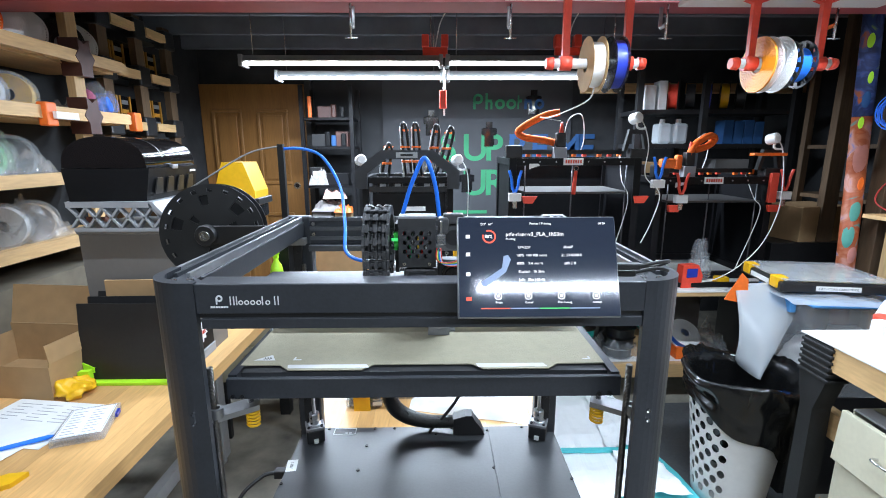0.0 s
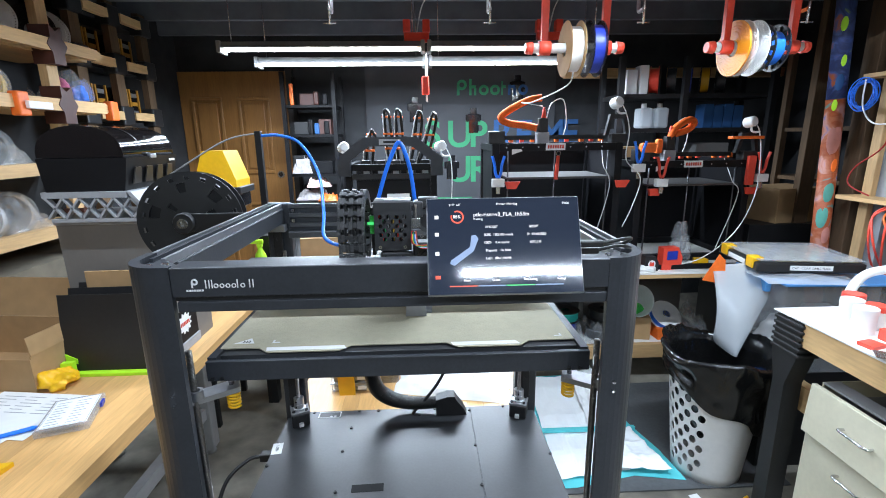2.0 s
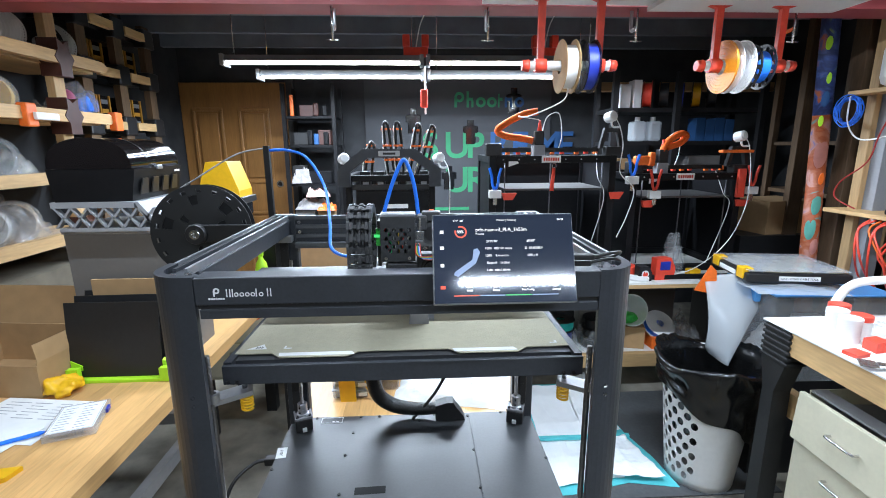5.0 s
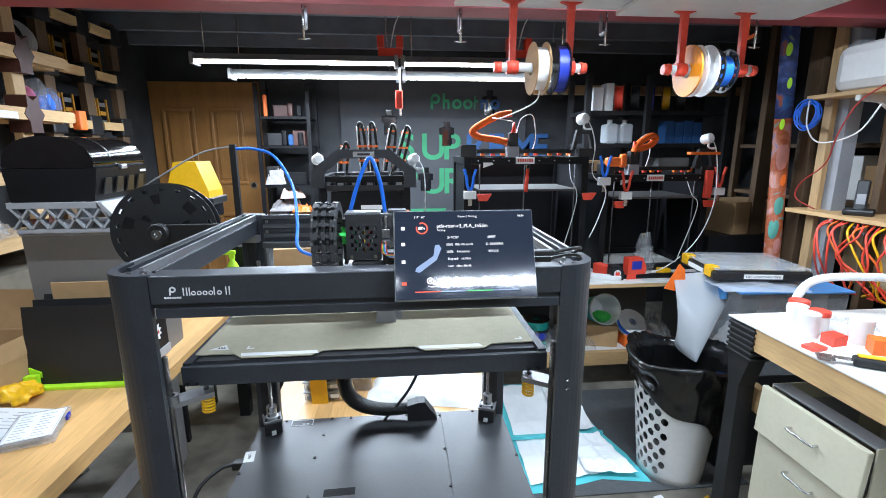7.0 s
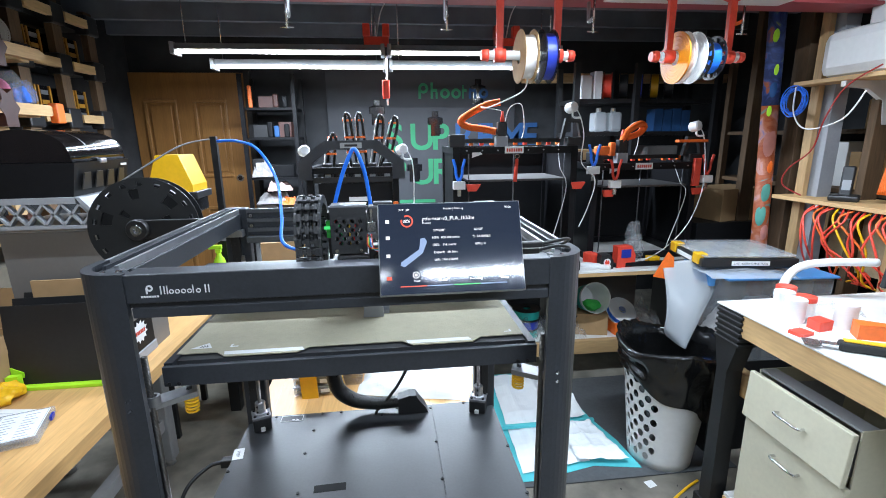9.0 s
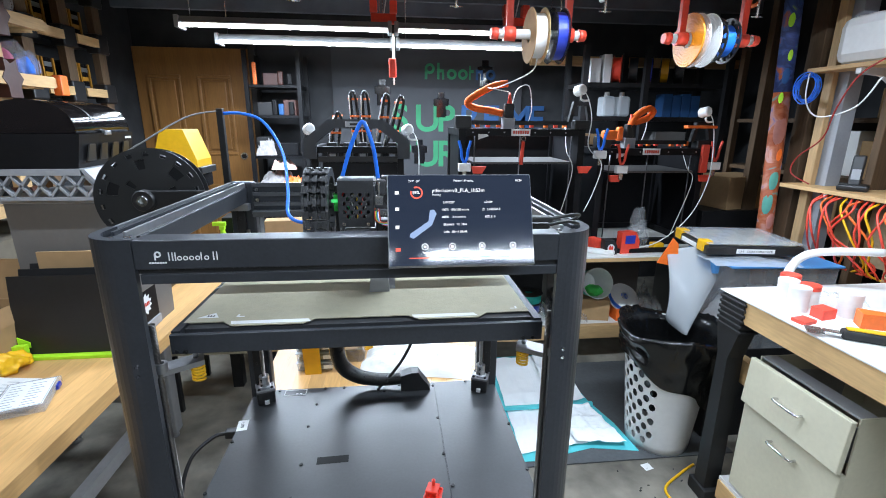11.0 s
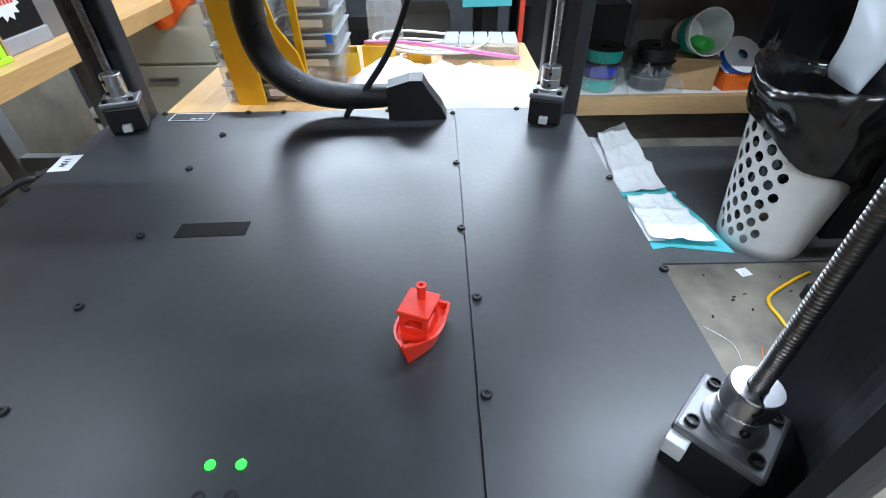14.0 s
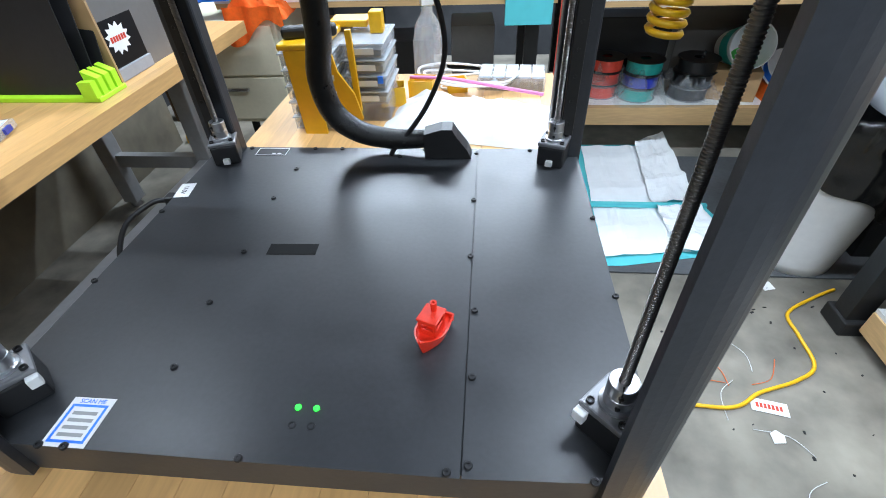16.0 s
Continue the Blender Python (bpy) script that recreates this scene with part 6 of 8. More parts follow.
hp = single("hose_coil", tube(BM(), [(0.12 + 0.11 * math.cos(a * 0.6), 2.80 + 0.04 * math.sin(a * 0.6), 0.31 + 0.006 * a) for a in range(28)], 0.012, 8, 3), M["rubber"], "black cable coil on the lower shelf", "cable")

# black rack with spools
rk = thing("storage_rack", "black steel rack with spools and bottles", "rack", (2.05, 3.6, 0))
for x in (1.50, 1.97, 2.62):
    for y in (3.45, 3.80):
        part("post", box(BM(), x - 0.02, x + 0.02, y - 0.02, y + 0.02, 0, 2.12), M["black"], rk, here=False)
for z in (0.9, 1.3, 1.63, 1.87):
    part("shelf", box(BM(), 1.50, 2.62, 3.47, 3.78, z - 0.03, z), M["black"], rk, here=False)
for x, key in ((1.80, "red"), (1.93, "black"), (2.05, "navy"), (2.18, "yellow"), (2.30, "black")):
    spool("filament_spool", "open %s spool standing on the rack" % {"red": "red", "black": "black", "navy": "dark blue", "yellow": "yellow-lined"}[key], (x, 3.58, 1.972), pose(0, 0, 0, 90, 0, 62), 0.1, 0.06, "black" if key != "red" else "red", key, 0.085, 1, "rack spools")
for x, key, w, h in ((1.60, "white", 0.08, 0.17), (1.69, "paper", 0.06, 0.2)):
    ob_box("small_box", "white box on the rack", "box", x - w / 2, x + w / 2, 3.5, 3.6, 1.87, 1.87 + h, M[key])
for x in (1.74, 1.86):
    t = thing("jug", "translucent grey jug with a white cap", "jug", (x, 3.58, 1.63), group="jugs")
    part("body", box(BM(), -0.05, 0.05, -0.06, 0.06, 0, 0.15, None, 0.02), M["frost"], t)
    part("cap", lathe(BM(), [(0.001, 0.18), (0.018, 0.18), (0.02, 0.145)], seg=14), M["white"], t)
for k in range(4):
    ob_box("blue_box", "bright blue carton standing on the rack", "box", 2.16 + k * 0.075, 2.228 + k * 0.075, 3.5, 3.62, 1.63, 1.80 - 0.012 * (k % 2), M["bblue"], 0, 0.003, "blue cartons")
for x, z, w, h, key in ((1.62, 1.3, 0.16, 0.2, "card"), (1.9, 1.3, 0.2, 0.15, "black"), (2.25, 1.3, 0.25, 0.22, "grey"), (1.7, 0.9, 0.3, 0.3, "black"), (2.3, 0.9, 0.35, 0.3, "card")):
    ob_box("stored_box", "storage box on a dark rack shelf", "box", x - w / 2, x + w / 2, 3.5, 3.72, z, z + h, M[key])
ob_box("carton", "brown carton beside the printer on a stand", "carton", 2.30, 2.68, 2.9, 3.2, 1.02, 1.24, M["card"], 10)
ob_box("stand", "dark cabinet under the carton", "cabinet", 2.15, 2.7, 2.85, 3.3, 0, 1.02, M["black"])
pb2 = single("wood_beam", box(BM(), 1.22, XR, 3.86, 3.94, 2.03, 2.10, None, 0.004), M["pinex"], "pale timber batten under the ceiling", "timber batten", kind="structure")
# shelf beyond the door gap
M["ragwhite"] = mat("greyed_cotton", (0.30, 0.28, 0.275), 0.95, 0, 0.3, 30, 0.05)
rk2 = thing("small_rack", "dark rack with boxes and rags beside the door", "rack", (-0.85, 4.1, 0))
for x in (-1.02, -0.62):
    for y in (3.95, 4.3):
        part("post", box(BM(), x - 0.015, x + 0.015, y - 0.015, y + 0.015, 0, 2.1), M["deep"], rk2, here=False)
for z in (0.95, 1.3, 1.62, 1.85):
    part("shelf", box(BM(), -1.02, -0.62, 3.965, 4.285, z - 0.02, z), M["deep"], rk2, here=False)
for x, z, w, h, key in ((-0.92, 0.95, 0.16, 0.12, "grey"), (-0.74, 0.95, 0.14, 0.12, "card"), (-0.95, 1.3, 0.1, 0.15, "black"), (-0.78, 1.3, 0.2, 0.1, "deep"), (-0.9, 1.62, 0.14, 0.1, "black"), (-0.72, 1.62, 0.1, 0.12, "brown"), (-0.85, 1.85, 0.12, 0.09, "brown")):
    ob_box("stored_box", "small box on a dark rack shelf", "box", x - w / 2, x + w / 2, 4.0, 4.15, z, z + h, M[key], 4)
crumple("rag", "crumpled white rag on a rack shelf", "rag", -0.86, 4.05, 1.08, 0.26, 0.16, 0.12, M["ragwhite"], 0, 41)
crumple("rag", "crumpled orange rag on a rack shelf", "rag", -0.72, 4.0, 1.075, 0.16, 0.12, 0.07, M["orange"], 0, 43)
crumple("rag", "crumpled pale pink rag on a rack shelf", "rag", -0.80, 4.02, 1.19, 0.20, 0.14, 0.09, mat("pink_rag", (0.62, 0.40, 0.36), 0.9), 12, 45)
crumple("rag", "crumpled white rag on a rack shelf", "rag", -0.93, 4.02, 1.305, 0.16, 0.13, 0.14, M["ragwhite"], 12, 47)
ob_box("white_box", "white box tipped on the rack", "box", -0.97, -0.86, 3.97, 4.02, 1.305, 1.42, M["ragwhite"], 14)
ob_box("screwdriver", "red screwdriver standing on the rack", "screwdriver", -0.985, -0.955, 4.0, 4.03, 1.85, 2.02, M["orange"], 5, 0.008)
for k, (x, z) in enumerate(((-0.78, 1.62), (-0.70, 1.62), (-0.83, 1.62), (-0.70, 1.85), (-0.77, 1.85))):
    ob_box("small_bottle", "small dull bottle on the rack", "bottle", x - 0.02, x + 0.02, 3.975, 4.01, z, z + 0.09 + 0.015 * (k % 3), M[("bblue", "deep", "deep", "deep", "brown")[k]], 0, 0.01, "rack bottles")

# ---- left side: timber shelving with spools ----
sh = thing("timber_shelving", "pine 2x4 shelving with dark brown brackets, full of spools", "shelving", (-1.75, 2.3, 0))
for y in (1.25, 2.428):
    part("post", box(BM(), -1.69, -1.65, y - 0.034, y + 0.034, 1.05, ZC - 0.05, None, 0.003), M["pinez"], sh, here=False)
for z in (1.18, 1.468, 1.755, 2.022):
    part("front_rail", prism(BM(), [(1.0, -0.027), (2.70, -0.027), (2.75, 0.0), (2.70, 0.027), (1.0, 0.027)], 0.04, Matrix(((0, 0, 1, -1.648), (1, 0, 0, 0), (0, 1, 0, z), (0, 0, 0, 1)))), M["pine"], sh, "pine rail with a pointed end", here=False)
    part("shelf_board", box(BM(), -2.04, -1.69, 1.0, 2.74, z - 0.03, z - 0.01), M["pine"], sh, here=False)
    for y in (1.25, 2.428):
        part("bracket", prism(BM(), [(y - 0.037, -0.085), (y + 0.037, -0.085), (y + 0.037, -0.035), (y + 0.062, 0.0), (y + 0.037, 0.035), (y + 0.037, 0.085), (y, 0.062), (y - 0.037, 0.085), (y - 0.037, 0.035), (y - 0.062, 0.0), (y - 0.037, -0.035)], 0.095, Matrix(((0, 0, 1, -1.70), (1, 0, 0, 0), (0, 1, 0, z), (0, 0, 0, 1)))), M["brown"], sh, "dark brown printed bracket with pointed sides", here=False)
for y, key, z in ((1.55, "orange", 2.03), (1.68, "white", 2.03), (1.81, "white", 2.03), (1.95, "grey", 2.03), (2.08, "orange", 2.03), (2.20, "white", 2.03), (2.31, "white", 2.03), (2.54, "black", 2.03), (2.63, "white", 2.03),
                  (1.45, "paper", 1.74), (1.62, "yellow", 1.74), (1.9, "paper", 1.74), (2.05, "white", 1.74), (2.20, "yellow", 1.74),
                  (1.6, "green", 1.47), (1.8, "black", 1.47), (2.0, "green", 1.47), (2.15, "black", 1.47), (1.6, "black", 1.18), (1.85, "pine", 1.18), (2.05, "white", 1.18), (2.2, "card", 1.18)):
    nm = {"orange": "orange", "white": "white", "grey": "grey", "black": "black", "paper": "pale", "yellow": "yellow", "green": "dark green", "pine": "tan", "card": "brown"}[key]
    spool("filament_spool", "%s spool standing on the timber shelf" % nm, (-1.80, y, z - 0.01 + 0.1), pose(0, 0, 0, 90, 0, 25), 0.1, 0.055, key if z > 1.9 else "clear", key, 0.085, 2 if z > 1.9 else 0, "shelf spools")
for y, z, w, h, sd in ((1.45, 1.46, 0.3, 0.24, 51), (2.05, 1.46, 0.35, 0.24, 52), (1.6, 1.73, 0.3, 0.2, 57), (2.62, 1.73, 0.16, 0.17, 53), (1.5, 1.17, 0.34, 0.24, 54), (2.15, 1.17, 0.3, 0.22, 55)):
    crumple("clear_bag", "clear plastic bag wrapped round spools on the shelf", "plastic bag", -1.79, y, z, 0.30, w, h, M["clearbag"], 0, sd, group="shelf bags")
single("blue_bag", blob(BM(), [(-1.66, 2.60, 1.83, 0.05, 0.07, 0.06), (-1.67, 2.54, 1.86, 0.05, 0.05, 0.07)], seed=4, amp=0.4), M["clearbag"], "clear bag with blue and pink bits on the shelf", "plastic bag")
single("blue_bits", blob(BM(), [(-1.68, 2.62, 1.82, 0.03, 0.05, 0.045)], seed=4, amp=0.4), M["blue"], "blue bits inside the bag", "bits")
single("pink_bits", blob(BM(), [(-1.69, 2.53, 1.84, 0.03, 0.03, 0.05)], seed=6, amp=0.4), mat("pink", (0.6, 0.1, 0.25), 0.4), "pink bits inside the bag", "bits")
for y, z in ((2.15, 1.745), (2.745, 1.745)):
    t = thing("shelf_clip", "orange printed clip on the shelf rail", "clip", (-1.60, y, z), group="orange clips")
    part("jaw", box(BM(), -0.03, 0.012, -0.03, 0.03, -0.05, 0.05, None, 0.006), M["orange"], t)
    if y < 2.5:
        part("bar", box(BM(), 0.012, 0.03, 0.0, 0.13, -0.02, 0.012, None, 0.003), M["white"], t)
# deeper black shelving with amber cases
fr = thing("bracket_shelving", "dark shelving with pine bars and black brackets", "shelving", (-1.85, 3.2, 0))
for y in (2.86, 3.19, 3.52):
    part("post", box(BM(), -1.84, -1.80, y - 0.04, y + 0.04, 0, ZC - 0.05), M["pinedark"], fr, here=False)
    for z in (1.45, 1.74, 2.05, 2.33):
        part("bracket", box(BM(), -1.86, -1.78, y - 0.06, y + 0.06, z - 0.06, z + 0.06, None, 0.01), M["black"], fr, here=False)
for z in (1.45, 1.74, 2.05, 2.33):
    for y0, y1 in ((2.92, 3.13), (3.25, 3.46)):
        part("bar", box(BM(), -1.81, -1.775, y0, y1, z - 0.025, z + 0.025), M["pine"], fr, here=False)
    part("shelf_board", box(BM(), -2.04, -1.865, 2.82, 3.56, z - 0.03, z - 0.01), M["black"], fr, here=False)
for y in (2.96, 3.08, 3.29, 3.41):
    for z in (1.74, 2.05):
        t = thing("amber_case", "amber-framed case of drill bits on the dark shelf", "case", (-1.93, y, z - 0.01), group="amber cases")
        part("body", box(BM(), -0.06, 0.06, -0.055, 0.055, 0, 0.19, None, 0.004), M["smoke"], t)
        for k in (-0.05, 0.042):
            part("frame", box(BM(), 0.06, 0.068, k, k + 0.012, 0, 0.19), M["drillbox"], t)
        for k in range(3):
            part("bit_panel", box(BM(), 0.061, 0.066, -0.03, 0.03, 0.03 + k * 0.055, 0.055 + k * 0.055), M["drillbox"] if k == 1 else M["alu"], t)
lp2 = thing("yellow_hopper", "yellow tapered plastic hopper on a stack", "hopper", (-0.815, 2.17, 1.385))
part("body", prism(BM(), [(-0.088, 0.0), (0.088, 0.0), (0.088, 0.03), (0.045, 0.155), (-0.045, 0.155), (-0.088, 0.03)], 0.16, pose(0, 0.08, 0, 90)), M["yellow"], lp2)
part("rim", box(BM(), -0.105, 0.105, -0.085, 0.085, -0.03, 0.0, None, 0.004), M["black"], lp2)
tc2 = thing("tool_chest", "beige steel drawer cabinet at the bench end", "cabinet", (-0.90, 2.605, 0))
part("body", box(BM(), -0.24, 0.24, -0.235, 0.245, 0.36, 0.80, None, 0.006), M["beige"], tc2)
for lx in (-0.21, 0.21):
    for ly in (-0.19, 0.20):
        part("leg", box(BM(), lx - 0.016, lx + 0.016, ly - 0.016, ly + 0.016, 0, 0.36, None, 0.003), M["black"], tc2)
ob_box("yellow_tray", "yellow plastic tray on the floor under the bench", "tray", -1.62, -1.46, 2.86, 2.98, 0, 0.05, M["yellow"], 15)
for z0, z1 in ((0.38, 0.57), (0.58, 0.78)):
    dr = part("drawer", box(BM(), -0.225, 0.225, -0.249, -0.2355, z0, z1, None, 0.004), M["beige"], tc2)
    part("handle", box(BM(), -0.06, 0.06, -0.264, -0.2495, (z0 + z1) / 2 + 0.04, (z0 + z1) / 2 + 0.055, None, 0.004), M["steel"], dr, "steel pull handle")
ms = thing("machine_stand", "black machine housing on the workbench", "machine", (-1.0, 2.14, BZL))
part("column", box(BM(), -0.12, 0.06, -0.12, 0.12, 0, 0.47, None, 0.01), M["gloss"], ms)
part("head", box(BM(), -0.12, 0.27, -0.12, 0.12, 0.4701, 0.535, None, 0.01), M["gloss"], ms)
crumple("blue_rag", "bright blue rag lying on the orange cloth", "rag", -0.93, 2.45, 0.86, 0.14, 0.08, 0.05, M["blue"], 10, 63)
oc = crumple("orange_cloth", "bright orange cloth draped over the cabinet", "cloth", -0.74, 2.50, 0.801, 0.24, 0.30, 0.13, M["orangecloth"], 5, 61)
bm = BM()
rows = []
for i in range(21):
    row = []
    for j in range(9):
        u, v = i / 20, j / 8
        row.append(bm.verts.new((-0.85 + 0.24 * u, 2.352 - 0.012 - 0.012 * math.sin(u * 15 + v), 0.855 - (0.10 + 0.05 * math.sin(u * 5 + 1)) * v)))
    rows.append(row)
for a, b in zip(rows, rows[1:]):
    for j in range(8):
        bm.faces.new((a[j], a[j + 1], b[j + 1], b[j])).smooth = True
part("hanging_edge", bm, M["orangecloth"], oc)
gs = spray_bottle(-0.79, 2.46, 0.87, 0, 0.95, "bright green spray bottle on the orange cloth")
for ob in gs.children:
    ob.data.materials.clear()
    ob.data.materials.append(M["neon"])
bc = thing("black_caddy", "black print sheet box with a white badge on the bench", "box", (-0.86, 1.675, BZL), rz=0)
part("body", box(BM(), -0.03, 0.045, -0.055, 0.105, 0.035, 0.27, None, 0.004), M["deep"], bc)
part("foot", box(BM(), -0.03, 0.048, -0.058, 0.11, 0.0, 0.035, None, 0.003), M["lgrey"], bc, "grey metal foot")
part("badge", prism(BM(), [(0.05 * math.cos(radians(15 * k)) * (1.0 if k % 2 else 0.72), 0.042 * math.sin(radians(15 * k)) * (1.0 if k % 2 else 0.72)) for k in range(24)], 0.001, Matrix(((0, 0, 1, 0.0455), (1, 0, 0, 0.01), (0, 1, 0, 0.105), (0, 0, 0, 1)))), M["paper"], bc, "white star-shaped badge")
for k in range(6):
    part("badge_bar", box(BM(), 0.0466, 0.0472, -0.022 + k * 0.011, -0.014 + k * 0.011, 0.098, 0.112), M["orangelabel"], bc)
ob_box("bench_carton", "brown carton standing by the back desk", "carton", -0.60, -0.32, 2.53, 2.62, 0.85, 1.06, M["card"], 8)
ob_box("dark_box", "black equipment box on the desk edge", "box", -0.82, -0.63, 2.53, 2.68, 0.85, 1.08, M["deep"], 4, 0.006)

# ---- right side: white-topped desk with drawers ----
DZ = 0.94
rd = thing("side_desk", "white-topped workbench with pine rails on black plastic legs", "workbench", (1.85, 1.0, 0))
part("top", box(BM(), 1.405, 2.25, -0.2, 1.64, DZ - 0.006, DZ, None, 0.001), M["whitepaint"], rd, "scuffed white worktop", here=False)
part("front_rail", box(BM(), 1.41, 1.45, -0.2, 1.50, DZ - 0.095, DZ - 0.0065, None, 0.003), M["pine"], rd, "pine front rail", here=False)
part("end_rail", box(BM(), 1.52, 2.25, 1.595, 1.635, DZ - 0.095, DZ - 0.0065, None, 0.003), M["pinex"], rd, here=False)
lg = part("leg", prism(BM(), [(-0.035, 0.0), (0.025, 0.0), (0.032, 0.10), (0.028, 0.68), (0.055, 0.79), (0.055, 0.93), (-0.065, 0.93), (-0.06, 0.79), (-0.028, 0.68)], 0.07, Matrix.Translation((1.405, 1.565, 0.0)) @ pose(0, 0, 0, 90, 0, 90)), M["rubber"], rd, "black ribbed plastic leg", here=False)
for k in range(6):
    part("leg_rib", box(BM(), 1.400, 1.48, 1.492, 1.628, 0.80 + k * 0.0225, 0.812 + k * 0.0225, None, 0.003), M["rubber"], lg)
part("leg_foot", box(BM(), 1.395, 1.50, 1.51, 1.62, 0.0, 0.06, None, 0.006), M["rubber"], lg)
part("lower_shelf", box(BM(), 1.44, 2.2, -0.2, 1.50, 0.135, 0.15), M["whitepaint"], rd, here=False)
part("lower_rail", box(BM(), 1.435, 1.47, -0.2, 1.50, 0.045, 0.1345, None, 0.003), M["pine"], rd, "pine lower rail", here=False)
part("cross_rail", box(BM(), 1.49, 1.53, 1.50, 1.60, 0.56, 0.66), M["pine"], rd, here=False)
part("rear_leg", box(BM(), 2.15, 2.22, 1.5, 1.58, 0, DZ - 0.1), M["rubber"], rd, here=False)

fc = thing("drawer_cabinet", "beige steel drawer cabinet with its top drawer pulled askew", "cabinet", (1.65, 1.24, 0.15))
for a in ((1.46, 1.95, 1.05, 1.055, 0.15, 0.74), (1.46, 1.95, 1.435, 1.44, 0.15, 0.74), (1.945, 1.95, 1.055, 1.435, 0.155, 0.74), (1.46, 1.95, 1.055, 1.435, 0.15, 0.155)):
    part("panel", box(BM(), *a), M["beige"], fc, here=False)
part("top_strip", box(BM(), 1.46, 1.52, 1.055, 1.435, 0.735, 0.741), M["greymetal"], fc, here=False)
for z0, z1, dx, tilt in ((0.17, 0.545, 1.435, 0.0), (0.553, 0.735, 1.415, 3.0)):
    m = pose(dx, 1.245, z0, 0, tilt, 0)
    d = part("drawer", box(BM(), 0.0, 0.02, -0.20, 0.20, 0.0, z1 - z0, m, 0.003), M["beige"], fc, "beige steel drawer front", here=False)
    zc = (z1 - z0) * (0.55 if z1 > 0.6 else 0.82)
    part("handle", tube(BM(), [m @ Vector(p) for p in ((0.002, -0.05, zc), (-0.022, -0.048, zc), (-0.024, 0.0, zc), (-0.022, 0.048, zc), (0.002, 0.05, zc))], 0.0045, 8, 5), M["steel"], d, "chrome bow handle")
    for k in (-0.175, 0.172):
        part("drawer_side", box(BM(), 0.02, 0.40, k, k + 0.003, 0.02, (z1 - z0) * 0.8, m), M["greymetal"], d)

for x, y, h, cap in ((1.553, 1.485, 0.088, 1), (1.61, 1.54, 0.088, 0), (1.525, 1.405, 0.088, 1), (1.598, 1.44, 0.082, 0), (1.655, 1.335, 0.088, 1)):
    t = thing("pill_tub", "white plastic tub with a %s lid" % ("white" if cap else "red"), "tub", (x, y, DZ), group="white tubs")
    part("body", lathe(BM(), [(0.0001, 0.0), (0.032, 0.0), (0.033, 0.004), (0.033, h - 0.018)]), M["white"], t)
    part("lid", lathe(BM(), [(0.0345, h - 0.019), (0.0345, h - 0.002), (0.032, h), (0.0001, h)]), M["white" if cap else "red"], t)
for pts, x, y, rz, h in (([(-0.03, -0.02), (0.03, -0.025), (0.035, 0.02), (-0.02, 0.028)], 1.455, 1.30, 20, 0.012), ([(-0.03, -0.03), (0.03, -0.02), (0.025, 0.03), (-0.03, 0.02)], 1.56, 1.335, 0, 0.035), ([(-0.015, -0.06), (0.015, -0.06), (0.03, 0.05), (-0.03, 0.05)], 1.66, 1.24, 60, 0.05)):
    single("red_part", prism(BM(), pts, h, pose(x, y, DZ, 0, 0, rz)), M["red"] if h < 0.04 else M["orange"], "red printed part on the worktop", "printed part", "red parts")
kn = thing("scraper", "yellow and black scraper knife lying on the worktop", "scraper", (1.50, 1.17, DZ), rz=-32)
part("blade", box(BM(), -0.12, -0.075, -0.028, 0.028, 0.010, 0.013), M["steel"], kn)
part("shank", box(BM(), -0.075, -0.03, -0.014, 0.014, 0.008, 0.018, None, 0.002), M["steel"], kn)
part("grip", box(BM(), -0.03, 0.13, -0.02, 0.02, 0.0, 0.03, None, 0.008), M["rubber"], kn)
part("grip_top", box(BM(), -0.02, 0.10, -0.012, 0.012, 0.0301, 0.036, None, 0.003), M["yellow"], kn)
crumple("clear_bag", "small clear bag of parts on the worktop", "plastic bag", 1.74, 1.45, DZ, 0.14, 0.12, 0.05, M["clearbag"], 0, 71)
st2 = thing("clamp_lamp", "white bent tube arm clamped to the bench", "lamp arm", (1.68, 1.62, DZ))
part("arm", tube(BM(), [(1.66, 1.62, DZ - 0.03), (1.67, 1.62, DZ + 0.06), (1.72, 1.62, DZ + 0.13), (1.82, 1.60, DZ + 0.155), (2.0, 1.55, DZ + 0.16)], 0.016, 10), M["white"], st2, here=False)
up = thing("upright", "pine upright with a black bracket on the bench", "upright", (1.98, 1.35, DZ))
part("board", box(BM(), -0.03, 0.03, -0.045, 0.045, 0, 0.75, None, 0.003), M["pinez"], up)
part("bracket", box(BM(), -0.09, 0.06, -0.05, 0.05, 0, 0.05, None, 0.008), M["rubber"], up)
mkr = thing("marker", "green striped folding tool hanging on the upright", "tool", (1.90, 1.42, DZ + 0.10), ry=8)
part("body", box(BM(), -0.022, 0.022, -0.012, 0.012, 0, 0.14, None, 0.006), M["rubber"], mkr)
part("stripe", box(BM(), -0.006, 0.006, -0.0135, -0.0121, 0.02, 0.12), M["neon"], mkr)
bb = ob_box("screwdriver_rack", "orange screwdriver stand on the bench", "tool stand", 1.78, 1.86, 1.17, 1.24, DZ, DZ + 0.14, M["orange"], 10, 0.01)

# basket with bin liner
bs = thing("waste_basket", "white perforated basket lined with a black bag", "waste basket", (1.428, 1.942, 0.008))


def basket_r(z):
    return 0.150 + 0.062 * min(1.0, z / 0.62)


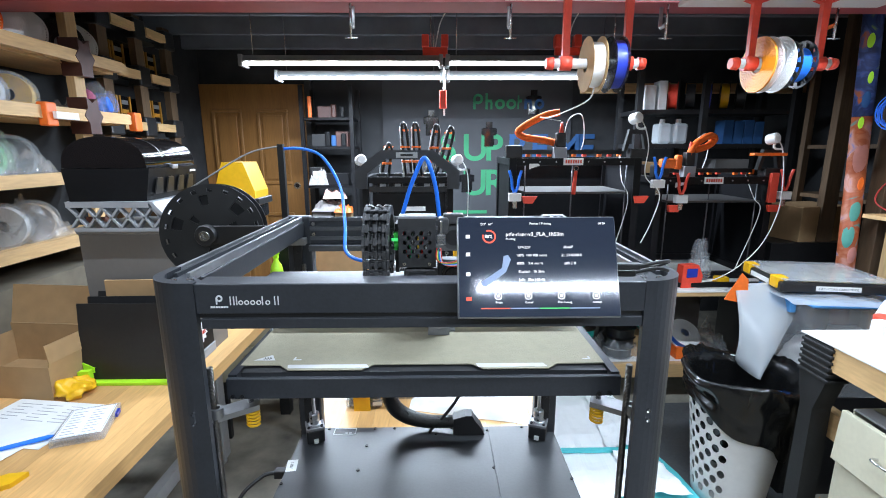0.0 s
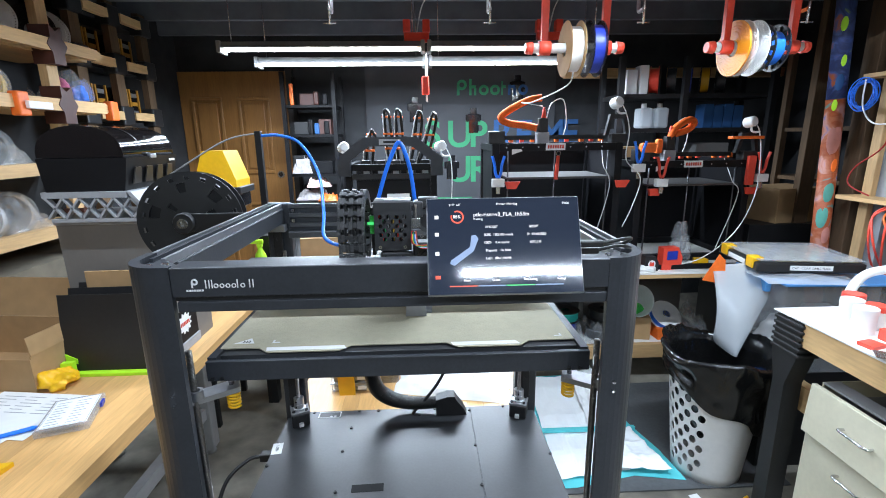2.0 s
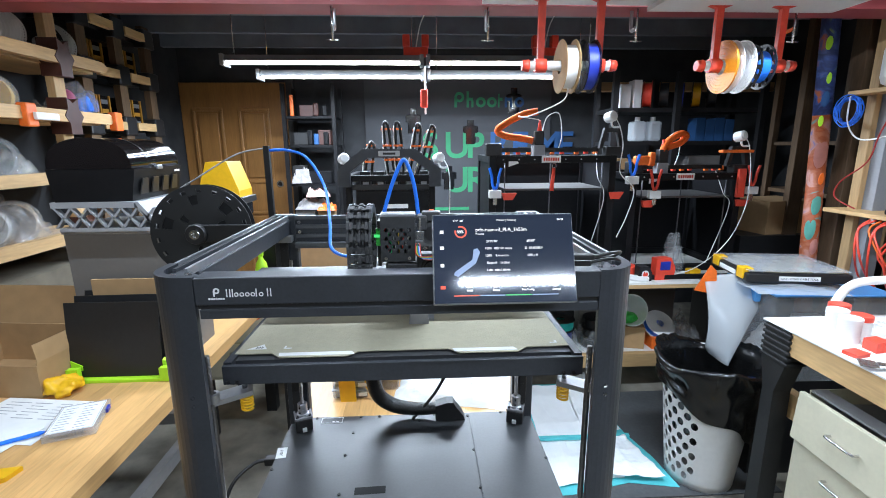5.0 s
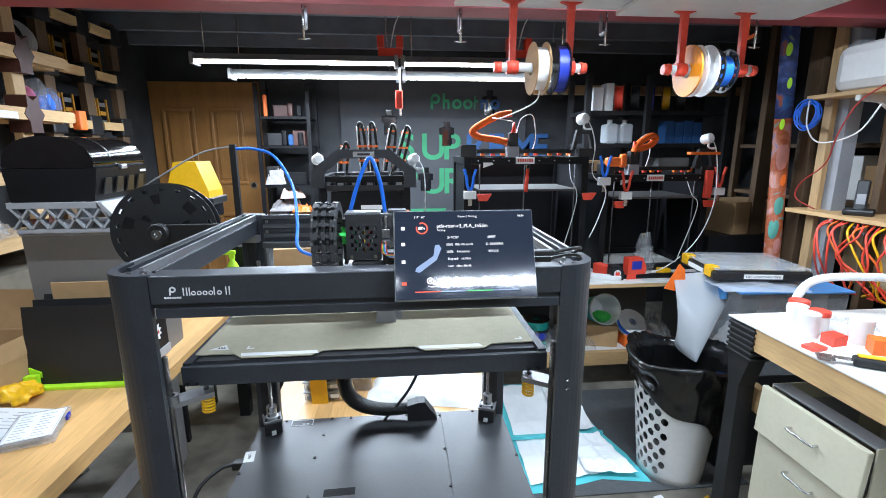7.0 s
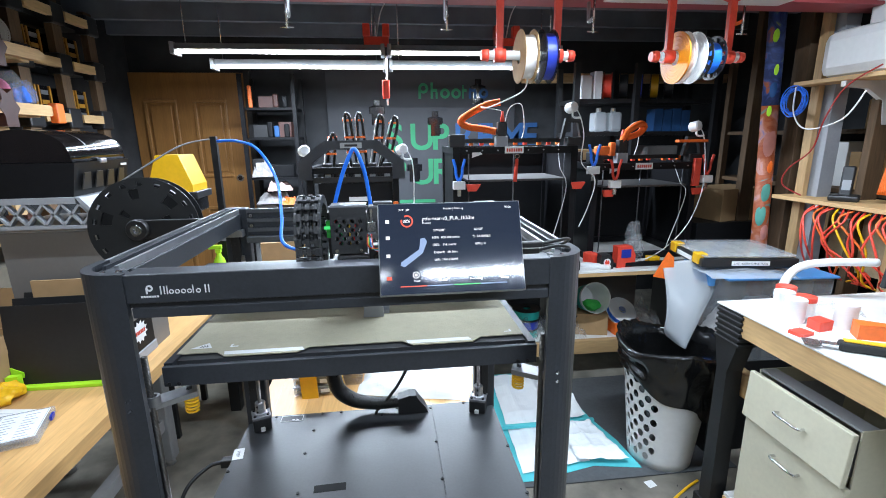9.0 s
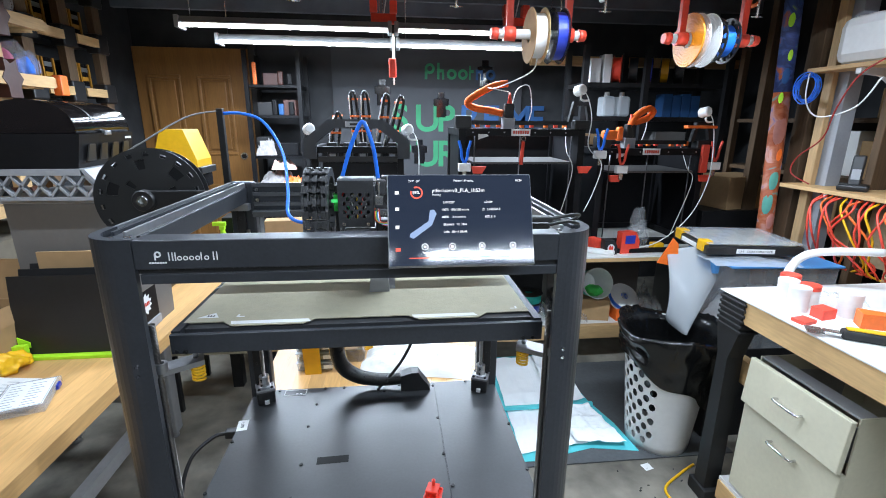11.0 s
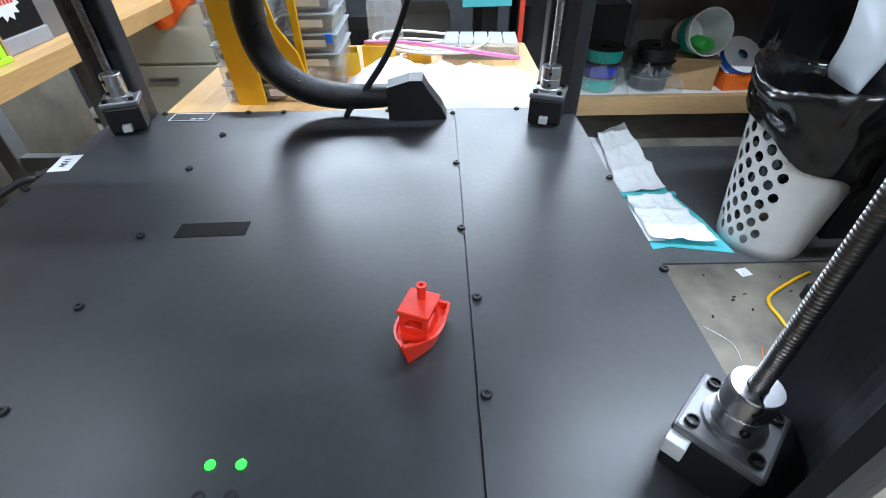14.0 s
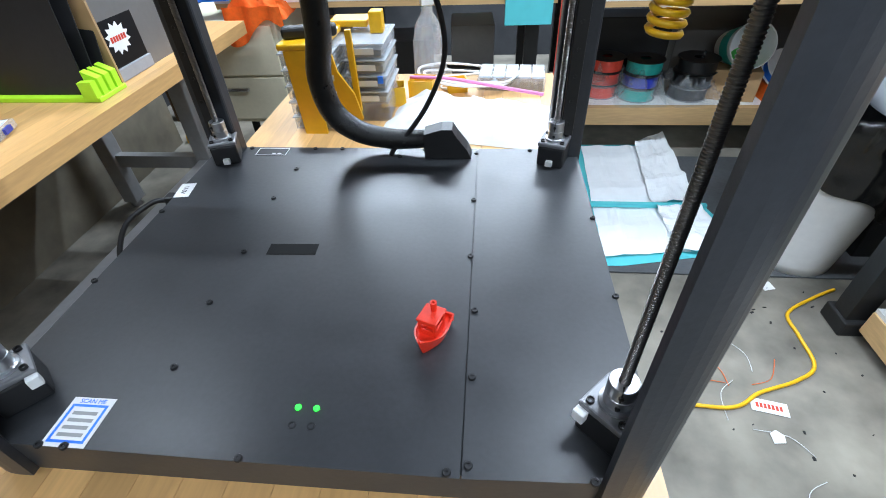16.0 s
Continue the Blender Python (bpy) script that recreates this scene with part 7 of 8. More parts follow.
bm = BM()
NS, NR = 36, 15
skip = set()
for j in range(NR):
    for i in range(NS):
        ang = 360 * i / NS
        if 1 <= j <= 12 and 146 <= ang <= 222 and (i + j) % 2 == 0:
            skip.add((i, j))
vr = []
for j in range(NR + 1):
    z = 0.60 * j / NR
    vr.append([bm.verts.new((basket_r(z) * math.cos(2 * math.pi * i / NS), basket_r(z) * math.sin(2 * math.pi * i / NS), z)) for i in range(NS)])
for j in range(NR):
    for i in range(NS):
        if (i, j) in skip:
            # an octagonal opening inside the cell
            c = [vr[j][i], vr[j][(i + 1) % NS], vr[j + 1][(i + 1) % NS], vr[j + 1][i]]
            mid = sum((v.co for v in c), Vector()) / 4
            inner = [bm.verts.new(mid + (a.co * (1 - f) + b.co * f - mid) * 0.97) for a, b in zip(c, c[1:] + c[:1]) for f in (0.3, 0.7)]
            for k in range(4):
                a, b = c[k], c[(k + 1) % 4]
                bm.faces.new((a, b, inner[2 * k + 1], inner[2 * k]))
                bm.faces.new((a, inner[2 * k], inner[(2 * k - 1) % 8]))
        else:
            bm.faces.new((vr[j][i], vr[j][(i + 1) % NS], vr[j + 1][(i + 1) % NS], vr[j + 1][i])).smooth = True
bm.faces.new(vr[0])
wall = part("wall", bm, M["white"], bs, "white plastic wall with rows of round holes")
sol = wall.modifiers.new("thickness", "SOLIDIFY")
sol.thickness = 0.003
part("rim", lathe(BM(), [(0.206, 0.59), (0.216, 0.592), (0.217, 0.600), (0.212, 0.603), (0.206, 0.600), (0.206, 0.59)], seg=48), M["white"], bs)
bm = BM()
vr = []
for j in range(30):
    row = []
    for i in range(96):
        a = 2 * math.pi * i / 96
        if j < 15:
            z = 0.60 - (14 - j) * 0.028
            r = basket_r(z) - 0.012 - 0.02 * (14 - j) / 14
        else:
            k = j - 15
            low = 0.20 + 0.13 * math.cos(a - radians(312)) + 0.02 * math.sin(a * 5)
            z = 0.635 + 0.02 * math.sin(a * 3 + 1) - low * (k / 14)
            r = basket_r(min(z, 0.6)) + 0.026 + 0.006 * math.sin(k * 0.6)
        w = noise.noise(Vector((math.cos(a) * 4, math.sin(a) * 4, j * 0.22))) * 0.014 + noise.noise(Vector((math.cos(a) * 14, math.sin(a) * 14, j * 0.35))) * 0.007
        row.append(bm.verts.new(((r + w) * math.cos(a), (r + w) * math.sin(a), z + w)))
    vr.append(row)
for a, b in zip(vr, vr[1:]):
    for i in range(96):
        bm.faces.new((a[i], a[(i + 1) % 96], b[(i + 1) % 96], b[i])).smooth = True
bm.faces.new(vr[0])
part("bag", bm, M["bin"], bs, "shiny black bin bag folded over the rim")

# tub, case and frosted sheet behind the basket
M["skyblue"] = mat("pale_blue_plastic", (0.10, 0.34, 0.72), 0.35, 0, 0.06, 20, 0.0)
tubx = thing("storage_tub", "clear tub with a bright blue lid on a stand", "storage tub", (1.97, 2.10, 0.5), rz=-4)
part("body", prism(BM(), [(-0.24, 0.0), (0.24, 0.0), (0.26, 0.42), (-0.26, 0.42)], 0.36, pose(0, 0.18, 0, 90)), M["clear"], tubx)
part("contents", blob(BM(), [(-0.1, -0.02, 0.12, 0.12, 0.12, 0.10), (0.08, 0.0, 0.14, 0.13, 0.13, 0.12)], seed=12, amp=0.5), M["paper"], tubx)
part("lid", box(BM(), -0.275, 0.275, -0.195, 0.195, 0.42, 0.432, None, 0.004), M["skyblue"], tubx, "pale blue clip lid")
part("latch", box(BM(), -0.29, -0.262, -0.08, 0.08, 0.36, 0.43, None, 0.004), M["skyblue"], tubx)
ob_box("low_stand", "dark cabinet behind the basket", "cabinet", 1.66, 2.2, 1.92, 2.4, 0, 0.5, M["black"])
ob_box("blue_bar", "blue plastic bar on the tub stand", "bar", 1.56, 1.66, 1.9, 1.93, 0.50, 0.53, M["blue"], -30, 0.006)
kc = thing("organizer_case", "black flat parts case with a clear lid and yellow latches", "parts case", (1.86, 2.17, 0.965), rz=-9)
part("tray", box(BM(), -0.23, 0.23, -0.19, 0.19, 0.0, 0.045, None, 0.008), M["black"], kc)
part("lid", box(BM(), -0.225, 0.225, -0.185, 0.185, 0.054, 0.060, None, 0.002), M["clear"], kc, "clear lid over small compartments")
for i in range(6):
    for j in range(4):
        if (i, j) != (0, 3):
            part("compartment", box(BM(), -0.21 + i * 0.070, -0.146 + i * 0.070, -0.17 + j * 0.085, -0.091 + j * 0.085, 0.0455, 0.0530, None, 0.002), M["beigeparts"] if (i * 3 + j) % 4 else M["lgrey"], kc)
for x, y in ((-0.232, 0.12), (-0.232, -0.13)):
    part("latch", box(BM(), x - 0.006, x + 0.045, y - 0.03, y + 0.03, 0.01, 0.063, None, 0.005), M["yellow"], kc, "yellow latch")
lb = part("label", box(BM(), -0.09, 0.09, -0.1925, -0.1905, 0.012, 0.034), M["paper"], kc, "white strip label")
words("label_words", "CAT - COAX CABLE TOOL", 0.0135, M["black"], lb, pose(0, -0.1929, 0.018, 90))
part("label", box(BM(), -0.2335, -0.2305, -0.085, 0.075, 0.012, 0.034), M["paper"], kc)
bm = BM()
NU, NV = 24, 30
g = []
for i in range(NU + 1):
    row = []
    for j in range(NV + 1):
        u, v = i / NU, j / NV
        xl = 1.462 + 0.004 * v
        xr = 1.462 + 0.12 + 0.36 * (1 - v) ** 1.25
        round_off = max(0.0, (v - 0.86) / 0.14) ** 2
        mid = (xl + xr) / 2
        x = xl + (xr - xl) * u
        x = mid + (x - mid) * (1 - 0.45 * round_off)
        y = 2.09 - 0.13 * math.sin(min(v * 1.9, 1.5)) + 0.07 * (2 * u - 1) ** 2 * (0.5 + v) + 0.08 * u * (1 - v)
        z = 0.972 - 0.40 * v + 0.03 * u * (1 - v) ** 2 + 0.02 * (2 * u - 1) ** 2 * v
        row.append(bm.verts.new((x, y, z)))
    g.append(row)
for i in range(NU):
    for j in range(NV):
        bm.faces.new((g[i][j], g[i + 1][j], g[i + 1][j + 1], g[i][j + 1])).smooth = True
fs = single("frosted_sheet", bm, M["frost"], "curled frosted plastic sheet hanging from under the case", "plastic sheet")
md = fs.modifiers.new("thickness", "SOLIDIFY")
md.thickness = 0.0015
crumple("frosted_flap", "frosted plastic sheet lying on the tub", "plastic sheet", 1.80, 2.0, 0.946, 0.40, 0.26, 0.02, M["frost"], -8, 81)
of = single("orange_flag", prism(BM(), [(-0.045, 0.0), (0.06, -0.02), (0.05, 0.10), (0.02, 0.13)], 0.004, pose(1.462, 2.115, 0.90, 90, 0, -8)), M["orange"], "orange plastic flap stuck to the edge of the frosted sheet", "flap")

# floor things
pd = thing("absorbent_pad", "white absorbent pads with pale blue edges on the floor", "pad", (0.98, 2.3, 0.008))
part("backing", prism(BM(), [(0.665, 1.82), (0.76, 1.822), (1.055, 1.885), (1.285, 1.842), (1.262, 2.06), (1.205, 2.28), (1.172, 2.62), (1.195, 2.93), (1.105, 2.845), (0.72, 2.84), (0.655, 2.28)], 0.002, Matrix.Translation((0, 0, 0.009))), M["cyan"], pd, "pale blue backing", here=False)


def creased(corners, z, lift, seed):
    """A creased four-cornered sheet; lift: the height of its corners."""
    n, bm, gg = 26, BM(), []
    a, b, c, d = (Vector((*p, 0)) for p in corners)
    for i in range(n):
        row = []
        for j in range(n):
            u, v = i / (n - 1), j / (n - 1)
            p = (a * (1 - u) + b * u) * (1 - v) + (d * (1 - u) + c * u) * v
            q = Vector((u * 5, v * 8, seed))
            fold = 0.010 * abs(math.sin(v * 9.4 + seed)) ** 8 + 0.008 * abs(math.sin(u * 6.3 + seed)) ** 8
            hh = (lift[0] * (1 - u) + lift[1] * u) * (1 - v) + (lift[3] * (1 - u) + lift[2] * u) * v
            row.append(bm.verts.new((p.x + 0.005 * noise.noise(q), p.y, z + hh + fold + 0.006 * noise.noise(q * 1.5))))
        gg.append(row)
    for i in range(n - 1):
        for j in range(n - 1):
            bm.faces.new((gg[i][j], gg[i + 1][j], gg[i + 1][j + 1], gg[i][j + 1]))
    return bm


part("sheet", creased(((0.69, 1.865), (1.05, 1.915), (1.06, 2.815), (0.735, 2.81)), 0.018, (0, 0, 0, 0), 3), M["padwhite"], pd, "creased white paper sheet", here=False)
part("sheet", creased(((0.985, 1.905), (1.235, 1.872), (1.165, 2.19), (0.975, 2.20)), 0.034, (0, 0, 0.012, 0.004), 5), M["padwhite"], pd, "creased white paper sheet", here=False)
part("sheet", creased(((0.96, 2.225), (1.165, 2.235), (1.165, 2.84), (1.02, 2.81)), 0.036, (0, 0.01, 0.045, 0), 8), M["padwhite"], pd, "creased white paper sheet", here=False)
part("seam", box(BM(), 0.66, 1.20, 2.203, 2.222, 0.028, 0.047), M["cyan"], pd, here=False)
single("yellow_cable", tube(BM(), [(1.50, 1.73, 0.006), (1.40, 1.68, 0.006), (1.28, 1.60, 0.006), (1.27, 1.50, 0.006), (1.26, 1.38, 0.006), (1.18, 1.32, 0.006), (1.05, 1.27, 0.006), (0.95, 1.215, 0.006), (0.75, 1.21, 0.006), (0.6, 1.1, 0.006), (0.5, 0.9, 0.006)], 0.006, 8), M["yellow"], "yellow extension cable snaking over the floor", "cable")
cd = single("paper_card", prism(BM(), [(-0.05, -0.022), (0.05, -0.022), (0.05, 0.022), (-0.05, 0.022)], 0.001, pose(1.06, 1.225, 0.002, 0, 0, -12)), M["paper"], "small white card with red bars on the floor", "card")
for k in range(7):
    b = part("card_bar", box(BM(), -0.036 + k * 0.0105, -0.029 + k * 0.0105, -0.008, 0.008, 0.001, 0.0016, pose(1.06, 1.225, 0.002, 0, 0, -12)), M["orangelabel"], cd)
single("paper_tag", prism(BM(), [(-0.022, -0.02), (0.022, -0.02), (0.025, 0.02), (-0.02, 0.022)], 0.001, pose(1.27, 1.74, 0.002, 0, 0, 15)), M["paper"], "small white paper tag on the floor", "paper tag")
single("paper_scrap", prism(BM(), [(-0.02, -0.015), (0.012, -0.02), (0.022, 0.0), (0.01, 0.02), (-0.012, 0.014)], 0.002, pose(1.04, 1.13, 0.002, 0, 0, 15)), M["paper"], "torn white scrap on the floor", "paper scrap")
random.seed(5)
bm = BM()
for k in range(36):
    x, y = random.uniform(0.5, 1.4), random.uniform(0.9, 1.75)
    box(bm, -0.004, 0.004, -0.003, 0.003, 0, 0.003, pose(x, y, 0.0, 0, 0, random.uniform(0, 90)) @ Matrix.Diagonal((random.uniform(0.4, 1.6), random.uniform(0.3, 1.2), 1, 1)))
single("floor_crumbs", bm, M["rubber"], "dark crumbs scattered over the concrete", "crumbs", kind="stuff")
for k in range(7):
    x, y, a = random.uniform(0.75, 1.25), random.uniform(1.0, 1.45), random.uniform(0, 180)
    pts = [(x, y, 0.003), (x + 0.07 * math.cos(a), y + 0.07 * math.sin(a), 0.004), (x + 0.15 * math.cos(a + 0.4), y + 0.15 * math.sin(a + 0.4), 0.003)]
    single("filament_scrap", tube(BM(), pts, 0.0012, 5, 5), M["white"] if k % 3 else M["orange"], "thin filament scrap on the floor", "filament scrap", "filament scraps")
mt2 = single("floor_board", prism(BM(), [(-0.15, -0.12), (0.2, -0.14), (0.25, 0.12), (-0.1, 0.16)], 0.008, pose(-0.52, 1.92, 0.0, 0, 0, 20)), M["card"], "flattened tan cardboard on the floor", "cardboard")

# ---- right wall: posts, studs, shelves ----
pp2 = thing("painted_post", "round post painted orange and blue with green spots", "post", (2.16, 2.42, 0), kind="")


def splashed(name, colours, scale):
    """Paint daubed in patches of several colours."""
    m = mat(name, colours[0], 0.55, 0, 0.3, 14, 0.03)
    nt = m.node_tree
    tc, nz, cr = nt.nodes.new("ShaderNodeTexCoord"), nt.nodes.new("ShaderNodeTexNoise"), nt.nodes.new("ShaderNodeValToRGB")
    nz.inputs["Scale"].default_value, nz.inputs["Detail"].default_value, nz.inputs["Distortion"].default_value = scale, 4, 1.2
    nt.links.new(tc.outputs["Object"], nz.inputs[0])
    nt.links.new(nz.outputs[0], cr.inputs[0])
    ramp = cr.color_ramp
    ramp.interpolation = "EASE"
    for k, col in enumerate(colours):
        at = 0.30 + 0.42 * k / (len(colours) - 1)
        e = ramp.elements[k] if k < 2 else ramp.elements.new(at)
        e.position, e.color = at, (*col, 1)
    nt.links.new(cr.outputs[0], nt.nodes["Principled BSDF"].inputs["Base Color"])
    return m


PM = splashed("post_orange", [(0.10, 0.28, 0.26), (0.40, 0.09, 0.025), (0.34, 0.07, 0.02), (0.42, 0.13, 0.06), (0.50, 0.24, 0.20), (0.10, 0.16, 0.40)], 9)
PB = splashed("post_blue", [(0.25, 0.40, 0.06), (0.03, 0.06, 0.20), (0.02, 0.035, 0.12), (0.05, 0.09, 0.26), (0.40, 0.10, 0.03)], 8)
PINK = mat("post_pink", (0.55, 0.22, 0.18), 0.6)
SEA = mat("post_sea", (0.10, 0.35, 0.28), 0.6)
part("lower", cyl(BM(), (2.31, 2.42, 0), (2.19, 2.42, 1.75), 0.041, seg=24), PM, pp2, "orange painted lower part", here=False)
part("upper", cyl(BM(), (2.19, 2.42, 1.7501), (2.141, 2.42, ZC), 0.041, seg=24), PB, pp2, "dark blue painted upper part", here=False)
for k, (a, z, r, m_) in enumerate(((230, 2.10, 0.03, M["neon"]), (250, 1.93, 0.025, M["neon"]), (225, 1.72, 0.025, M["neon"]), (245, 1.55, 0.06, PINK), (250, 1.28, 0.045, SEA), (225, 1.15, 0.05, SEA), (262, 1.05, 0.04, PINK), (240, 1.83, 0.035, M["bblue"]), (265, 1.42, 0.03, M["orange"]))):
    c = Vector((2.31 - 0.0686 * z + 0.0415 * math.cos(radians(a)), 2.42 + 0.0415 * math.sin(radians(a)), z))
    part("painted_spot", lathe(BM(), [(0.0005, 0.0012), (r * 0.8, 0.0008), (r, -0.004)], seg=14, m=Matrix.Translation(c) @ Vector((math.cos(radians(a)), math.sin(radians(a)), 0)).to_track_quat("Z", "Y").to_matrix().to_4x4() @ Matrix.Diagonal((0.5, 1.3, 1, 1))), m_, pp2, here=False)
for x, y, w, d, key in ((2.33, 2.38, 0.07, 0.09, "pinedark"), (2.30, 2.255, 0.03, 0.05, "pinez"), (2.46, 2.05, 0.09, 0.04, "pinedark"), (2.30, 1.72, 0.09, 0.045, "pinez"), (2.35, 1.3, 0.09, 0.045, "pinez"), (2.5, 2.9, 0.09, 0.05, "pinedark"), (2.85, 3.3, 0.09, 0.05, "pinedark")):
    single("wall_stud", box(BM(), x - w / 2, x + w / 2, y - d / 2, y + d / 2, 0, ZC - 0.05, None, 0.003), M[key], "bare timber wall stud", "wall stud", "wall studs", kind="structure")
single("drywall_edge", box(BM(), 2.322, 2.40, 2.18, 2.30, 0, 2.2), M["lgrey"], "grey unfinished drywall strip", "drywall", kind="structure")
for z, y0, y1, name in ((1.855, 1.5, 2.30, "upper"), (1.275, 1.45, 2.33, "lower")):
    t = thing("wall_shelf", "pine board shelf on white brackets", "shelf", (2.35, 1.9, z), group="wall shelves")
    part("board", box(BM(), 2.20, 2.52, y0, y1, z - 0.02, z, None, 0.002), M["pine"], t, here=False)
    for y in (y0 + 0.2, y1 - 0.25):
        part("bracket", prism(BM(), [(0, 0), (0.26, 0), (0.26, -0.20), (0.23, -0.20), (0.21, -0.09), (0.12, -0.035), (0.0, -0.025)], 0.025, pose(2.215, y, z - 0.0205, 90)), M["white"], t, "white shelf bracket", here=False)
ap = thing("white_appliance", "large white rounded appliance on the upper shelf", "appliance", (2.38, 2.02, 1.855))
part("body", box(BM(), -0.15, 0.14, -0.22, 0.19, 0, 0.22, None, 0.05), M["white"], ap)
part("top_box", box(BM(), -0.05, 0.12, -0.18, 0.06, 0.2205, 0.33, None, 0.015), M["white"], ap)
ph = thing("cordless_phone", "black cordless phone in its charging cradle", "phone", (2.31, 2.02, 1.275), rz=-50)
part("cradle", box(BM(), -0.06, 0.06, -0.05, 0.06, 0, 0.03, None, 0.01), M["black"], ph)
hs = part("handset", box(BM(), -0.025, 0.025, -0.012, 0.014, 0.02, 0.17, pose(0, 0.01, 0, -14), 0.008), M["black"], ph)
part("keypad", box(BM(), -0.017, 0.017, -0.0145, -0.0125, 0.05, 0.10, pose(0, 0.01, 0, -14)), M["lgrey"], hs)
bm = tube(BM(), [(2.20 + 0.012 * math.sin(a * 0.4), 2.28 + (0.062 + 0.012 * math.sin(a * 0.17)) * math.cos(a * 0.63), 1.76 + (0.066 + 0.012 * math.sin(a * 0.13)) * math.sin(a * 0.63)) for a in range(100)], 0.0024, 5, 3)
single("blue_cable_coil", bm, M["blue"], "coil of blue network cable hanging on the stud", "cable coil")
single("white_cable_loop", tube(BM(), [(2.19, 2.27, 1.83), (2.18, 2.25, 1.70), (2.17, 2.15, 1.62), (2.18, 1.98, 1.66), (2.19, 1.9, 1.78)], 0.0036, 6), M["white"], "white cable hanging in a loop", "cable")
single("red_cable", tube(BM(), [(2.20, 1.86, 1.88), (2.17, 1.98, 1.80), (2.16, 2.05, 1.66), (2.17, 2.10, 1.52), (2.17, 2.22, 1.42), (2.17, 2.24, 1.34), (2.2, 2.15, 1.29)], 0.0036, 6), M["cablered"], "dark red cable drooping between the shelves", "cable")
random.seed(9)
for k in range(16):
    y = 1.70 + 0.025 * k
    key = ("red", "orange", "red", "red", "yellow", "red")[k % 6]
    single("patch_cable", tube(BM(), [(2.22, y, 1.268 - 0.02), (2.17, y + random.uniform(-0.03, 0.03), 1.20), (2.18 + random.uniform(-0.03, 0.02), y + random.uniform(-0.10, 0.06), 1.08), (2.24, y + random.uniform(-0.15, 0.05), 0.96 + random.uniform(-0.03, 0.03)), (2.28, y - 0.05, 0.90)], 0.005, 6, 5), M[key], "%s patch cable hanging in a bundle" % {"red": "red", "orange": "orange", "yellow": "yellow"}[key], "cable", "patch cables")
for k in range(6):
    single("hanging_cable", tube(BM(), [(2.34 + 0.008 * k, 1.84 - 0.012 * k, 1.80), (2.33 + 0.006 * k, 1.86, 1.6), (2.34, 1.84 + 0.01 * k, 1.32)], 0.006, 6), M["orange"], "orange cable hanging down the stud", "cable", "orange cables")
ob_box("network_switch", "black flat network box under the phone", "network box", 2.22, 2.5, 1.6, 2.1, 1.235, 1.255 - 0.001, M["black"])
single("pegboard", box(BM(), 2.46, 2.475, 0.9, 2.2, 0.9, 1.25), mat("pegboard", (0.36, 0.26, 0.15), 0.8, 0, 0.15, 60, 0.03), "brown pegboard behind the cables", "pegboard", kind="structure")
for x, y, z, w, h, key in ((2.75, 2.2, 1.3, 0.3, 0.2, "card"), (2.8, 2.5, 1.3, 0.25, 0.25, "whitepaint"), (2.78, 2.2, 1.62, 0.25, 0.15, "card"), (2.78, 2.5, 1.0, 0.3, 0.2, "card")):
    ob_box("stored_box", "box on the dark shelf behind the studs", "box", x - w / 2, x + w / 2, y - 0.1, y + 0.1, z, z + h, M[key], 5)
ds = thing("deep_shelf", "dark shelving behind the studs", "shelving", (2.8, 2.4, 0))
for z in (1.0, 1.3, 1.62):
    part("board", box(BM(), 2.58, 2.99, 1.9, 3.3, z - 0.025, z - 0.001), M["pinedark"], ds, here=False)
for y in (1.95, 3.25):
    part("post", box(BM(), 2.56, 2.60, y - 0.02, y + 0.02, 0, 2.1), M["pinedark"], ds, here=False)

# ---- overhead: white shelves with spool rods, clamps ----
for x0, x1 in ((0.33, 1.06), (1.0, 1.78)):
    z = 2.150 if x0 < 0.5 else 2.128
    single("overhead_shelf", box(BM(), x0, x1, 1.60, 1.985, z, z + 0.018, None, 0.002), M["whitepaint"], "white board fixed under the steel beam", "shelf", "overhead shelves", kind="structure")
RY, RZ = 1.90, 1.908


def spool_rod(x0, x1, label):
    t = thing("spool_rod", label, "spool rod", ((x0 + x1) / 2, RY, RZ), group="spool rods")
    part("rod", cyl(BM(), (x0, RY, RZ), (x1, RY, RZ), 0.018, seg=20), M["white"], t, "white plastic pipe", here=False)
    zt = 2.150 if x0 < 0.9 else 2.128
    for x in (x0 + 0.05, x1 - 0.05):
        part("arm", prism(BM(), [(-0.012, 0.0), (0.012, 0.0), (0.014, zt - RZ - 0.01), (0.045, zt - RZ), (-0.045, zt - RZ), (-0.014, zt - RZ - 0.01)], 0.02, pose(x, RY + 0.01, RZ, 90)), M["red"], t, "orange-red printed arm", here=False)
        part("collar", cyl(BM(), (x - 0.022, RY, RZ), (x + 0.022, RY, RZ), 0.026, seg=16), M["red"], t, here=False)
    for x, s in ((x0, -1), (x1, 1)):
        part("end_knob", cyl(BM(), (x - 0.005 * s, RY, RZ), (x + 0.022 * s, RY, RZ), 0.024, 0.02, 8), M["red"], t, here=False)


